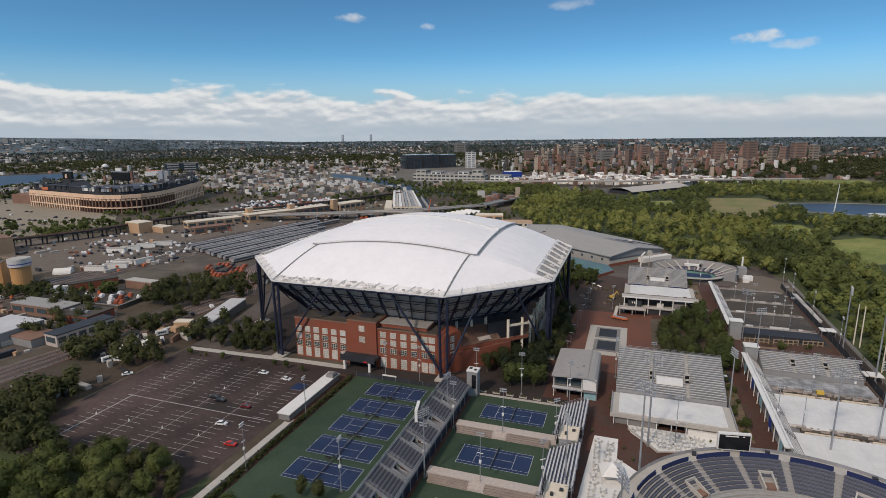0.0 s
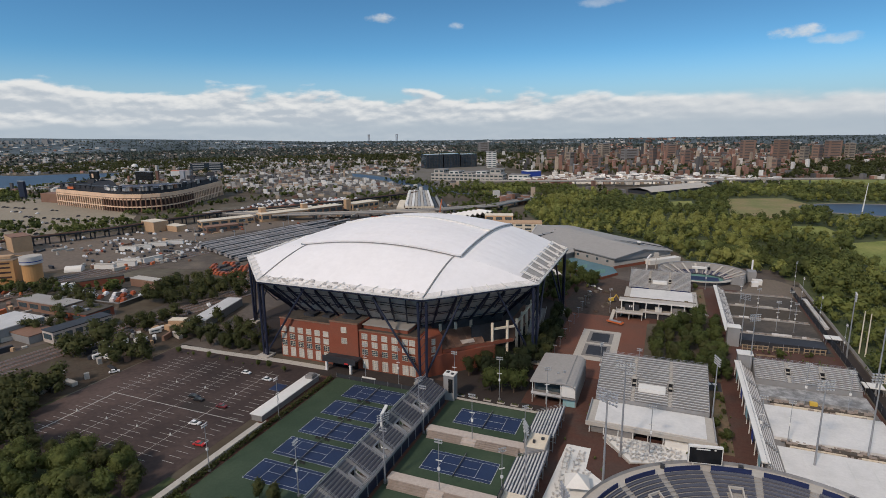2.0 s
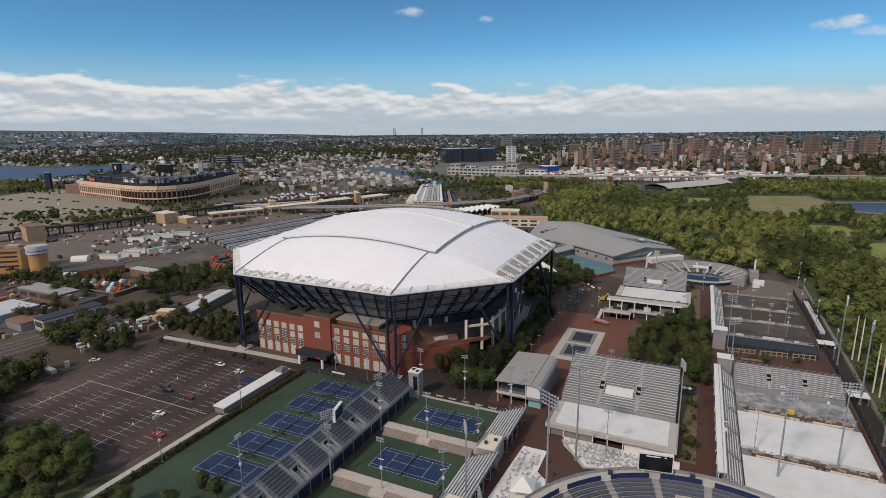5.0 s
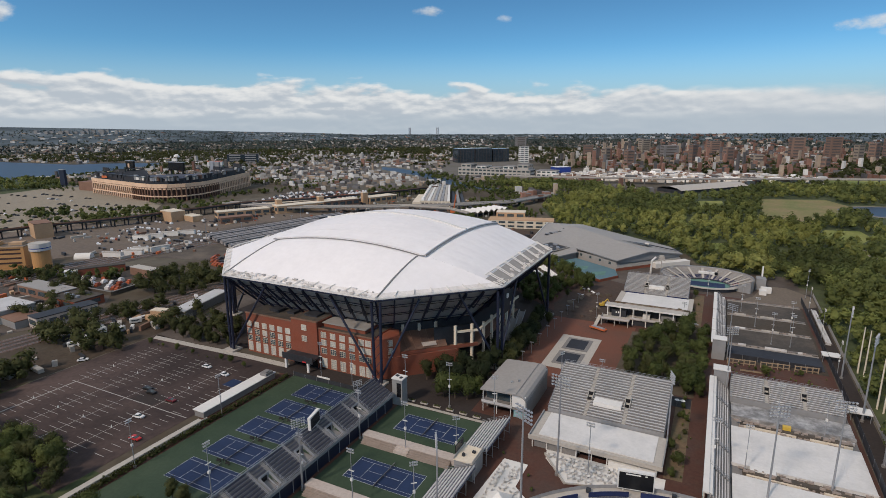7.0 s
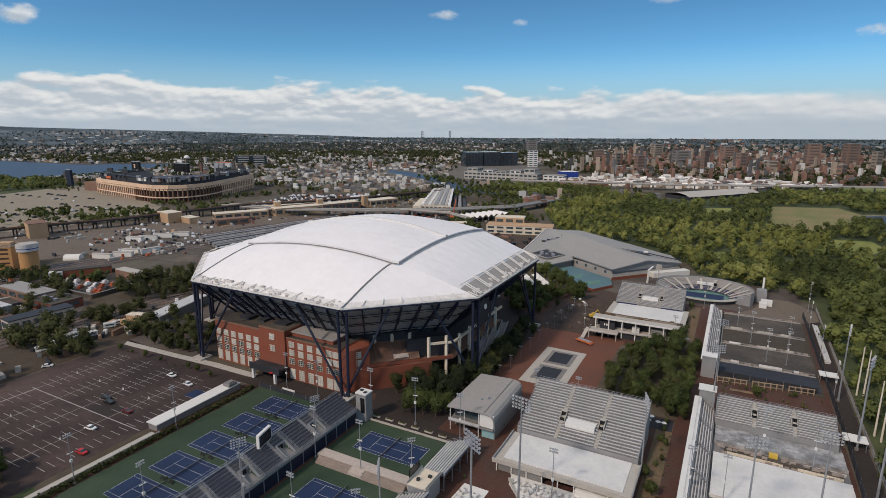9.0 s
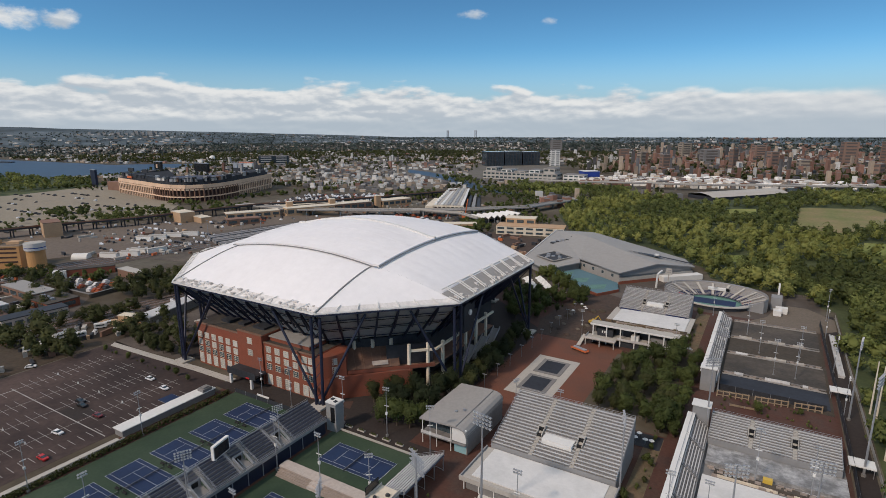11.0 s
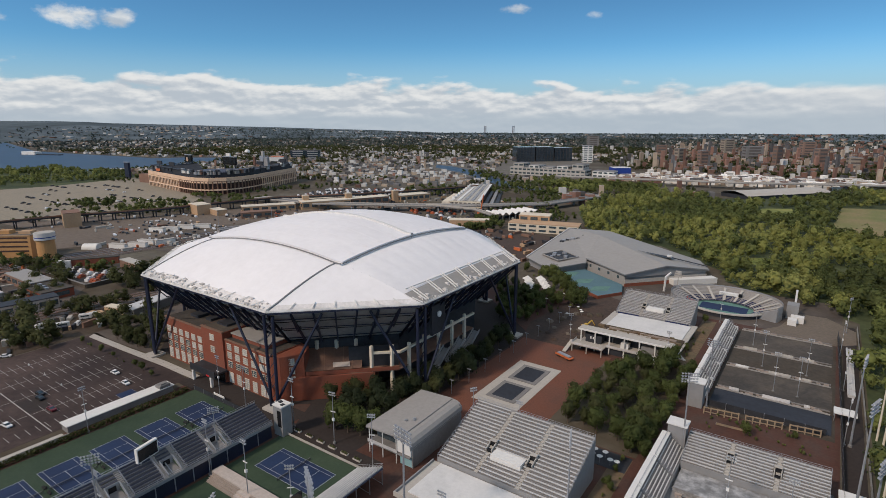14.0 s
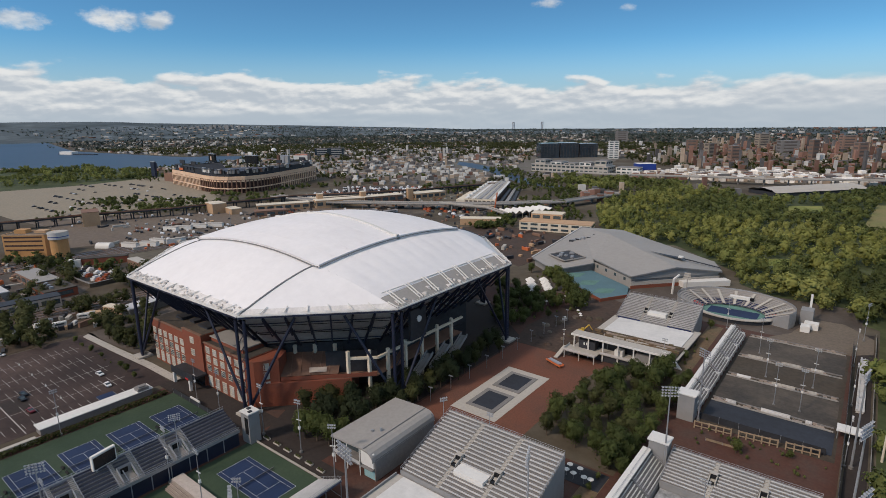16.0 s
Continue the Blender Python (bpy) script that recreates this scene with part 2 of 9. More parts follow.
M = dict(
    ground=mat("scrub ground", (0.070, 0.052, 0.032), 0.95, var=0.3, big=0.012, small=0.15, tint=(0.095, 0.085, 0.065)),
    grass=mat("mown grass", (0.15, 0.185, 0.04), 0.95, var=0.25, big=0.025, small=0.3, tint=(0.20, 0.20, 0.06)),
    lotgrey=mat("grey city ground", (0.16, 0.145, 0.128), 0.95, var=0.35, big=0.02, small=0.12, tint=(0.085, 0.08, 0.06)),
    # blue of distance haze is mixed into this land's base colour
    farhaze=mat("haze-tinted far land", (0.058, 0.080, 0.092), 0.95, var=0.45, big=0.0022, small=0.016, tint=(0.086, 0.106, 0.118)),
    palegrey=mat("pale grey roof sheet", (0.315, 0.30, 0.282), 0.65, var=0.1, big=0.08, small=0.8, tint=(0.27, 0.255, 0.24)),
    # darker copy of the green leaves, with the stadium's shade in the colour
    leafshade=mat("shade-darkened green leaves", (0.032, 0.047, 0.018), 0.85, var=0.3, big=0.02, small=0.12, island=0.2, tint=(0.038, 0.048, 0.018), leafy=True),
    towertan=mat("pale tower brick", (0.25, 0.21, 0.165), 0.9, var=0.15, big=0.02, small=0.3, rand=0.2),
    dirt=mat("bare earth", (0.066, 0.046, 0.030), 0.95, var=0.35, big=0.06, small=0.5, tint=(0.052, 0.042, 0.030)),
    asphalt=mat("worn asphalt", (0.035, 0.026, 0.023), 0.9, var=0.3, big=0.03, small=0.8, tint=(0.025, 0.020, 0.018)),
    parking=mat("patched car park asphalt", (0.041, 0.0275, 0.025), 0.92, var=0.3, big=0.022, small=0.5, tint=(0.069, 0.047, 0.041)),
    road=mat("grey road asphalt", (0.072, 0.058, 0.049), 0.9, var=0.18, big=0.03, small=0.6, tint=(0.104, 0.086, 0.073)),
    pale=mat("sun-bleached asphalt", (0.285, 0.245, 0.185), 0.92, var=0.2, big=0.015, small=0.3, tint=(0.205, 0.18, 0.135)),
    ballast=mat("track ballast", (0.075, 0.062, 0.052), 0.95, var=0.25, big=0.04, small=0.8, tint=(0.11, 0.09, 0.07)),
    paving=mat("red brick paving", (0.170, 0.064, 0.038), 0.85, var=0.25, big=0.05, small=1.5, tint=(0.100, 0.046, 0.031)),
    concrete=mat("pale concrete", (0.44, 0.415, 0.375), 0.85, var=0.12, big=0.08, small=1.0, tint=(0.36, 0.335, 0.30)),
    grey=mat("grey concrete", (0.22, 0.212, 0.205), 0.85, var=0.14, big=0.08, small=1.0, tint=(0.16, 0.155, 0.15)),
    darkcourt=mat("bare dark court slab", (0.060, 0.053, 0.046), 0.9, var=0.28, big=0.06, small=0.7, tint=(0.082, 0.068, 0.054)),
    earthcourt=mat("bare brown court earth", (0.066, 0.052, 0.038), 0.95, var=0.3, big=0.08, small=0.6, tint=(0.050, 0.043, 0.034)),
    dust=mat("dusty brown yard", (0.165, 0.132, 0.104), 0.95, var=0.3, big=0.02, small=0.3, tint=(0.105, 0.084, 0.067)),
    gravel=mat("pale gravel", (0.165, 0.135, 0.106), 0.95, var=0.25, big=0.06, small=0.8, tint=(0.105, 0.085, 0.066)),
    siteearth=mat("dark churned earth", (0.080, 0.052, 0.039), 0.95, var=0.4, big=0.09, small=0.6, tint=(0.036, 0.027, 0.022)),
    green=mat("green court paint", (0.029, 0.054, 0.029), 0.8, var=0.18, big=0.05, small=1.0, tint=(0.037, 0.058, 0.033)),
    blue=mat("blue court paint", (0.010, 0.025, 0.074), 0.75, var=0.15, big=0.06, small=1.0, tint=(0.013, 0.029, 0.078)),
    line=mat("white line paint", (0.46, 0.48, 0.50), 0.7, var=0.08),
    bay=mat("worn bay paint", (0.33, 0.315, 0.295), 0.8, var=0.25, big=0.2, small=1.5),
    white=mat("white paint", (0.66, 0.65, 0.62), 0.6, var=0.06),
    cream=mat("cream stone", (0.62, 0.55, 0.44), 0.8, var=0.1),
    membrane=mat("white roof fabric", (0.80, 0.78, 0.78), 0.6, var=0.045, big=0.035, small=0.3, tint=(0.72, 0.70, 0.70)),
    seam=mat("grey roof joint", (0.20, 0.20, 0.20), 0.6, var=0.15),
    roofgrey=mat("grey roof sheet", (0.315, 0.30, 0.28), 0.65, var=0.09, big=0.03, small=0.4, tint=(0.27, 0.258, 0.243)),
    wallgrey=mat("grey wall panel", (0.24, 0.24, 0.24), 0.7, var=0.08, big=0.06, small=0.5),
    steel=mat("navy blue steel", (0.013, 0.017, 0.038), 0.45, var=0.15, spec=0.5),
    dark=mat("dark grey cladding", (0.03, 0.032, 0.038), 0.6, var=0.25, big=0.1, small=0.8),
    panel=mat("shaded seating underside", (0.42, 0.40, 0.38), 0.8, var=0.2, big=0.08, small=0.7),
    alu=mat("bleached aluminium", (0.54, 0.525, 0.51), 0.55, metal=0.15, var=0.1, big=0.1, small=1.5),
    galv=mat("galvanised steel", (0.36, 0.37, 0.39), 0.45, metal=0.5, var=0.15),
    seat=mat("dark blue plastic seat", (0.056, 0.06, 0.085), 0.55, var=0.15, island=0.25),
    navy=mat("navy windscreen cloth", (0.015, 0.025, 0.085), 0.85, var=0.15),
    brick=mat("red brick", (0.235, 0.066, 0.036), 0.88, var=0.16, big=0.12, small=2.5, tint=(0.165, 0.060, 0.038)),
    roofbrown=mat("brown roof covering", (0.165, 0.090, 0.062), 0.85, var=0.2, big=0.1, small=1.2, tint=(0.13, 0.085, 0.065)),
    rust=mat("brown brick", (0.20, 0.115, 0.08), 0.85, var=0.15, big=0.1, small=1.2),
    tan=mat("tan stone", (0.44, 0.29, 0.175), 0.85, var=0.12, big=0.05, small=0.6),
    glass=mat("window glass", (0.05, 0.07, 0.08), 0.08, var=0.3, big=0.5, small=2.0, spec=0.8),
    pane=mat("reflecting window pane", (0.43, 0.42, 0.39), 0.2, var=0.2, big=0.3, small=1.5, spec=0.6, rand=0.25),
    # black displays; also solid fill giving the shade inside openings
    screen=mat("black of displays and shaded openings", (0.012, 0.013, 0.015), 0.25, var=0.1),
    bark=mat("bark", (0.10, 0.075, 0.055), 0.95, var=0.25, small=3.0),
    leaf=mat("dark green leaves", (0.060, 0.070, 0.020), 0.8, var=0.3, big=0.02, small=0.12, island=0.2, tint=(0.072, 0.078, 0.026), leafy=True),
    leaf2=mat("spring green leaves", (0.115, 0.145, 0.042), 0.75, var=0.35, big=0.012, small=0.07, island=0.2, tint=(0.165, 0.18, 0.055), leafy=True),
    # leaf green shifted to blue so the colour carries the haze
    leafhaze=mat("far leaves tinted blue for haze", (0.052, 0.074, 0.070), 0.8, var=0.25, big=0.004, small=0.05, island=0.2, tint=(0.052, 0.068, 0.050)),
    leaf3=mat("olive leaves", (0.078, 0.103, 0.026), 0.8, var=0.3, big=0.015, small=0.08, leafy=True, island=0.2, tint=(0.106, 0.124, 0.034)),
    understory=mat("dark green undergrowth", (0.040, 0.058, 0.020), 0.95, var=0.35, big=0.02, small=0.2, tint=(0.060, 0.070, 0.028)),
    wood1=mat("dark and cloud-shaded park leaves", (0.104, 0.128, 0.036), 0.8, var=0.35, big=0.015, small=0.08, island=0.15, tint=(0.146, 0.166, 0.048), leafy=True),
    wood2=mat("fresh and sunlit park leaves", (0.248, 0.262, 0.062), 0.8, var=0.35, big=0.012, small=0.07, island=0.15, tint=(0.24, 0.245, 0.075), leafy=True),
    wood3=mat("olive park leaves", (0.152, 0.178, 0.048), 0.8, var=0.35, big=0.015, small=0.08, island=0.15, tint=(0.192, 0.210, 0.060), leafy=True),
    towerbrick=mat("weathered tower brick", (0.215, 0.140, 0.108), 0.9, var=0.15, big=0.02, small=0.3, rand=0.2),
    towerdark=mat("shaded window strip", (0.10, 0.085, 0.078), 0.7, var=0.2),
    water=mat("open water", (0.03, 0.05, 0.085), 0.4, var=0.15, big=0.004, small=0.05, spec=0.25),
    redpath=mat("dark red path", (0.090, 0.037, 0.025), 0.9, var=0.25, big=0.08, small=1.0, tint=(0.058, 0.036, 0.029)),
    sand=mat("dry tan earth", (0.175, 0.118, 0.072), 0.95, var=0.35, big=0.1, small=0.8, tint=(0.080, 0.070, 0.040)),
    field=mat("worn playing field", (0.17, 0.18, 0.06), 0.95, var=0.2, big=0.02, small=0.3, tint=(0.21, 0.155, 0.08)),
    sheet=mat("weathered white sheeting", (0.66, 0.65, 0.63), 0.6, var=0.08, big=0.12, small=0.9, tint=(0.52, 0.515, 0.50)),
    tarp=mat("grey streaked tarpaulin", (0.20, 0.20, 0.20), 0.5, var=0.25, big=0.25, small=0.9, tint=(0.36, 0.36, 0.36)),
    ballstone=mat("warm pale stone", (0.66, 0.46, 0.32), 0.85, var=0.12, big=0.05, small=0.6),
    timber=mat("weathered pale timber", (0.30, 0.225, 0.15), 0.85, var=0.2, big=0.3, small=1.5),
    # dark brown stripes, and brick with shade put into its colour
    stripeshade=mat("dark stripe brown and shaded brick", (0.060, 0.034, 0.028), 0.9, var=0.2, big=0.1, small=1.2),
    navysteel=mat("blue-grey painted decking", (0.055, 0.065, 0.10), 0.6, var=0.15, big=0.15, small=1.0),
    deckgrey=mat("grey metal decking", (0.17, 0.168, 0.17), 0.6, metal=0.1, var=0.15, big=0.15, small=1.0),
    pinkcon=mat("warm worn concrete", (0.47, 0.41, 0.365), 0.85, var=0.16, big=0.2, small=1.0, tint=(0.38, 0.325, 0.285)),
    bench=mat("weathered bench boards", (0.30, 0.25, 0.215), 0.8, var=0.15, big=0.2, small=1.0),
    bowlseat=mat("grey-blue stadium seat", (0.085, 0.09, 0.115), 0.6, var=0.15, island=0.2),
    orange=mat("orange paint", (0.52, 0.14, 0.05), 0.5, var=0.1),
    red=mat("red paint", (0.45, 0.03, 0.03), 0.4, var=0.1),
    yellow=mat("yellow paint", (0.55, 0.37, 0.06), 0.5, var=0.1),
    black=mat("black rubber", (0.02, 0.02, 0.02), 0.8, var=0.2),
    train=mat("brushed train roof", (0.27, 0.255, 0.25), 0.55, metal=0.1, var=0.12, rand=0.15),
    gutter=mat("grey gutter sheet", (0.64, 0.615, 0.595), 0.7, var=0.15, big=0.2, small=1.2),
    slate=mat("blue-grey unmarked court", (0.026, 0.031, 0.042), 0.85, var=0.2, big=0.06, small=0.7),
    teal=mat("teal wall panel", (0.25, 0.42, 0.45), 0.6, var=0.1),
    tealgreen=mat("faded teal green court", (0.10, 0.20, 0.17), 0.75, var=0.2, big=0.15, small=1.0),
    pool=mat("teal court", (0.085, 0.16, 0.19), 0.7, var=0.12),
    tanorange=mat("ochre stripe cladding", (0.46, 0.25, 0.10), 0.6, var=0.1),
    towerglass=mat("blue black curtain glass", (0.03, 0.045, 0.06), 0.12, var=0.3, big=0.05, small=0.4, spec=0.8),
    bluewall=mat("bright blue wall", (0.016, 0.045, 0.25), 0.5, var=0.08),
)


# ---- building helpers ----
class Geo:
    """Collects boxes, tubes and sheets for one mesh."""

    def __init__(self):
        self.v, self.f, self.m = [], [], []

    def add(self, vs, fs, mi=0):
        k = len(self.v)
        self.v += vs
        self.f += [tuple(i + k for i in q) for q in fs]
        self.m += [mi] * len(fs)
        return self

    def box(self, x0, x1, y0, y1, z0, z1, mi=0):
        return self.add([(x, y, z) for z in (z0, z1) for y in (y0, y1) for x in (x0, x1)],
                        [(0, 2, 3, 1), (4, 5, 7, 6), (0, 1, 5, 4), (1, 3, 7, 5), (3, 2, 6, 7), (2, 0, 4, 6)], mi)

    def prism(self, poly, z0, z1, mi=0, top=None):
        """A standing prism on a counter-clockwise outline; z1 may be a list of heights."""
        n = len(poly)
        h = z1 if isinstance(z1, (list, tuple)) else [z1] * n
        self.add([(x, y, z0) for x, y in poly] + [(x, y, h[i]) for i, (x, y) in enumerate(poly)],
                 [tuple(range(n - 1, -1, -1))] + [(i, (i + 1) % n, n + (i + 1) % n, n + i) for i in range(n)], mi)
        k = len(self.v) - n
        self.f.append(tuple(range(k, k + n)))
        self.m.append(mi if top is None else top)
        return self

    def tube(self, p, q, r, n=6, r2=None, mi=0):
        p, q = Vector(p), Vector(q)
        d = (q - p).normalized()
        a = d.orthogonal().normalized()
        b = d.cross(a)
        r2 = r if r2 is None else r2
        ring = [(math.cos(2 * math.pi * i / n), math.sin(2 * math.pi * i / n)) for i in range(n)]
        vs = [tuple(p + (a * c + b * s) * r) for c, s in ring] + [tuple(q + (a * c + b * s) * r2) for c, s in ring]
        return self.add(vs, [(i, (i + 1) % n, n + (i + 1) % n, n + i) for i in range(n)] + [tuple(range(n - 1, -1, -1)), tuple(range(n, 2 * n))], mi)

    def beam(self, p, q, w, h, mi=0):
        """A bar of rectangular section from p to q; w across, h upright."""
        p, q = Vector(p), Vector(q)
        d = (q - p).normalized()
        s = d.cross(Vector((0, 0, 1)))
        s = s.normalized() if s.length > 1e-4 else Vector((1, 0, 0))
        u = s.cross(d)
        vs = [tuple(e + s * (i * w / 2) + u * (j * h / 2)) for e in (p, q) for i, j in ((-1, -1), (1, -1), (1, 1), (-1, 1))]
        return self.add(vs, [(3, 2, 1, 0), (4, 5, 6, 7), (0, 1, 5, 4), (1, 2, 6, 5), (2, 3, 7, 6), (3, 0, 4, 7)], mi)

    def sheet(self, rows, mi=0):
        """A grid of points, row by row, as a surface."""
        n = len(rows[0])
        return self.add([tuple(p) for r in rows for p in r],
                        [(i * n + j, i * n + j + 1, (i + 1) * n + j + 1, (i + 1) * n + j) for i in range(len(rows) - 1) for j in range(n - 1)], mi)

    def sweep(self, pts, w, h):
        """One continuous bar of rectangular section along a line of points."""
        pts = [Vector(p) for p in pts]
        rows = []
        for i, p in enumerate(pts):
            d = (pts[min(i + 1, len(pts) - 1)] - pts[max(i - 1, 0)]).normalized()
            a = d.cross(Vector((0, 0, 1))).normalized()
            u = a.cross(d)
            rows.append([tuple(p + a * (i_ * w / 2) + u * (j_ * h / 2)) for i_, j_ in ((-1, -1), (1, -1), (1, 1), (-1, 1), (-1, -1))])
        return self.sheet([r for r in rows])

    def stair(self, x0, x1, y0, dy, z0, dz, n):
        """A flight of n steps rising along y, as one folded sheet with sides."""
        line = []
        for i in range(n):
            line += [(y0 + i * dy, z0 + i * dz), (y0 + i * dy, z0 + (i + 1) * dz), (y0 + (i + 1) * dy, z0 + (i + 1) * dz)]
        self.sheet([[(x0, y, z) for y, z in line], [(x1, y, z) for y, z in line]])
        for x in (x0, x1):
            self.sheet([[(x, y, z) for y, z in line], [(x, y, z - 0.4) for y, z in line]])
        return self

    def mesh(self, name, *mats, smooth=False):
        me = bpy.data.meshes.new(name)
        me.from_pydata(self.v, [], self.f)
        for x in mats:
            me.materials.append(x)
        if len(mats) > 1:
            me.polygons.foreach_set("material_index", self.m)
        if smooth:
            me.polygons.foreach_set("use_smooth", [True] * len(me.polygons))
        me.update()
        return me


def thing(name, label, category, x=0, y=0, z=0, rz=0, group=""):
    e = new(name)
    e.empty_display_size = 0.5
    e.matrix_basis = pose(x, y, z, 0, 0, rz)
    return tagged(e, label, category, group)


def part(name, geo, material, parent, label="", smooth=False):
    mats = material if isinstance(material, (list, tuple)) else (material,)
    ob = new(name, geo.mesh(name, *mats, smooth=smooth))
    ob.parent = parent
    return tagged(ob, label)


def solid(name, geo, material, label, category, kind="", smooth=False):
    """A thing that is one mesh."""
    mats = material if isinstance(material, (list, tuple)) else (material,)
    return tagged(new(name, geo.mesh(name, *mats, smooth=smooth)), label, category, "", kind)


def slab(name, poly, z0, z1, material, label, category):
    return solid(name, Geo().prism(poly, z0, z1), material, label, category, "structure")


def rect(x0, x1, y0, y1):
    return [(x0, y0), (x1, y0), (x1, y1), (x0, y1)]

# ---- ground and paved areas ----
def ring(cx, cy, rx, ry, n=48, a0=0.0, a1=360.0):
    return [(cx + rx * math.cos(radians(a0 + (a1 - a0) * i / n)), cy + ry * math.sin(radians(a0 + (a1 - a0) * i / n))) for i in range(n + (a1 - a0 < 360))]


def land_range(az):
    """How far the flat land goes on before the sky, by compass bearing: far over the bay, nearer at the hills."""
    pts = ((-180, 4920), (-120, 200000), (-72, 200000), (-65, 30000), (-61, 18500), (-55, 11900), (-46, 7700), (-34, 5050), (-16, 4900), (0, 5300), (8, 5800), (20, 6400), (60, 4920), (180, 4920))
    for (a0, r0), (a1, r1) in zip(pts, pts[1:]):
        if a0 <= az <= a1:
            return r0 + (r1 - r0) * (az - a0) / (a1 - a0)


def hill(x, y):
    """Height of the far rising land."""
    r = math.hypot(x, y)
    if r < 3500 or y < 0:
        return 0.0
    az = math.degrees(math.atan2(x, y))
    return max(0.0, 107.0 * (1 - 4870.0 / land_range(az))) * (r - 3500) / 1370


slab("ground", ring(0, 0, 4920, 4920, 96), -6, 0.0, M["ground"], "grey-green scrubby land reaching the horizon", "ground")
slab("road_site", rect(-118, 97.4, 60, 404), -1, 0.04, M["redpath"], "dark red paving round the courts", "paving")
slab("pavement_plaza", rect(-29, 14, 239, 324), -1, 0.062, M["paving"], "red brick paving of the plaza", "paving")
slab("parking_lot", [(-207, 112), (-122, 108), (-122, 205), (-207, 207)], -1, 0.05, M["parking"], "dark asphalt car park with worn white bays", "car park")
slab("road_service", rect(-122, -60, 200.5, 214), -1, 0.06, M["asphalt"], "dark asphalt forecourt before the brick front", "road")
slab("road_court_end", rect(-60, -19, 200.6, 207), -1, 0.08, M["asphalt"], "dark asphalt path behind the match courts", "path")
slab("ground_city", [(-1150, 830), (-560, 800), (-300, 1000), (-420, 1500), (-1200, 1750), (-1650, 1350), (-1400, 1120)], -1, 0.03, M["lotgrey"], "grey lots and streets beyond the ballpark", "ground")
slab("road_north", [(-60, 404), (97, 404), (100, 470), (60, 470), (-60, 445)], -1, 0.05, M["road"], "grey paved yard beyond the courts", "road")
slab("pavement_apron", [(-160, 214), (-72, 214), (-30, 246), (-30, 330), (-72, 366), (-160, 366), (-200, 326), (-200, 246)], -1, 0.07, M["asphalt"], "dark apron under the stadium", "pavement")
slab("road_west", [(-215, 205), (-160, 209), (-200, 250), (-204, 330), (-190, 420), (-222, 420), (-232, 300)], -1, 0.05, M["road"], "grey service road beside the stadium", "road")
slab("pavement_green", rect(-111, -66, 100, 201), -1, 0.10, M["green"], "green painted hard court surround", "court")
slab("pavement_green_east", rect(-57, -18, 100, 200.5), -1, 0.10, M["green"], "green painted hard court surround", "court")
slab("lawn_south", [(-250, 40), (-112, 40), (-119, 121), (-176, 119), (-206, 127), (-209, 160), (-240, 165)], -1, 0.045, M["understory"], "dark undergrowth beside the car park", "undergrowth")
slab("lawn_strip", rect(39.2, 44.6, 196, 252), -1, 0.09, M["sand"], "dry planted strip between the stands", "planting bed")
slab("lawn_grove", [(13, 254), (45, 254), (44, 330), (13, 318)], -1, 0.09, M["ground"], "shaded grass under the plaza trees", "lawn")
slab("pavement_path", rect(44.6, 57, 196, 404), -1, 0.075, M["redpath"], "dark red path between the stands", "path")
slab("earth_east", rect(57, 97, 268, 300), -1, 0.08, M["redpath"], "dark red-brown bare earth before the bare courts", "earth")
slab("lawn_north", rect(38, 44.6, 330, 400), -1, 0.09, M["sand"], "dry planted strip beside the path", "planting bed")
slab("lawn_terrace", [(-58, 206), (-30, 206), (-30, 238), (-44, 244), (-66, 222)], -1, 0.09, M["asphalt"], "planted bed below the stadium terrace", "planting bed")
slab("earth_works", [(-30, 324.2), (-2.2, 324.2), (-2.2, 404), (-18, 412), (-30, 404), (-36, 345)], -1, 0.09, M["siteearth"], "dug-up brown earth beside the plaza", "earth")
slab("hardstand_east", rect(57, 96, 170, 268), -1, 0.12, M["grey"], "grey concrete base of the covered courts", "pavement")
slab("earth_gravel", [(62, 397), (96, 397), (104, 404), (104, 424), (92, 440), (78, 440), (72, 412)], -1, 0.125, M["gravel"], "pale gravel lot beyond the bare courts", "earth")
slab("hardstand_north", rect(56, 96, 300, 396.5), -1, 0.12, M["earthcourt"], "earthy verge between the bare courts", "pavement")
slab("road_edge", rect(98.5, 104, 60, 430), -1, 0.11, M["asphalt"], "narrow road along the fence", "road")
slab("terrace_tables", [(-12, 120), (6, 120), (8, 165), (0, 172), (0, 184), (-8, 184)], -1, 0.12, M["white"], "white paved cafe terrace", "terrace")
slab("terrace_wedge", [(4, 190), (13, 180), (40, 188), (40, 195), (3, 195)], -1, 0.16, M["white"], "white paved terrace before the shops", "terrace")
slab("pavement_plaza_pad", rect(-18.2, 1.0, 258, 299), -1, 0.14, M["concrete"], "pale stone border round the fountain basins", "paving")
for y0 in (262.5, 280.5):
    slab("fountain_rim", rect(-14.6, -2.4, y0, y0 + 15), -1, 0.35, M["grey"], "low grey stone rim of a fountain", "fountain rim")
    slab("fountain_basin", rect(-12.9, -4.1, y0 + 1.7, y0 + 13.3), -1, 0.39, M["slate"], "dark empty fountain basin", "fountain")
# land north and west
slab("road_boulevard", [(-640, 290), (-520, 300), (-385, 430), (-330, 590), (-300, 640), (-340, 650), (-420, 500), (-520, 390), (-640, 400)], -1, 0.06, M["dust"], "wide dusty lot and road", "road")
slab("railway_yard", [(-425, 395), (-405, 330), (-412, 250), (-420, 60), (-385, 60), (-372, 240), (-366, 318), (-290, 335), (-262, 345), (-300, 600), (-345, 640), (-400, 470)], -1, 0.12, M["ballast"], "brown ballast of a railway yard", "railway")
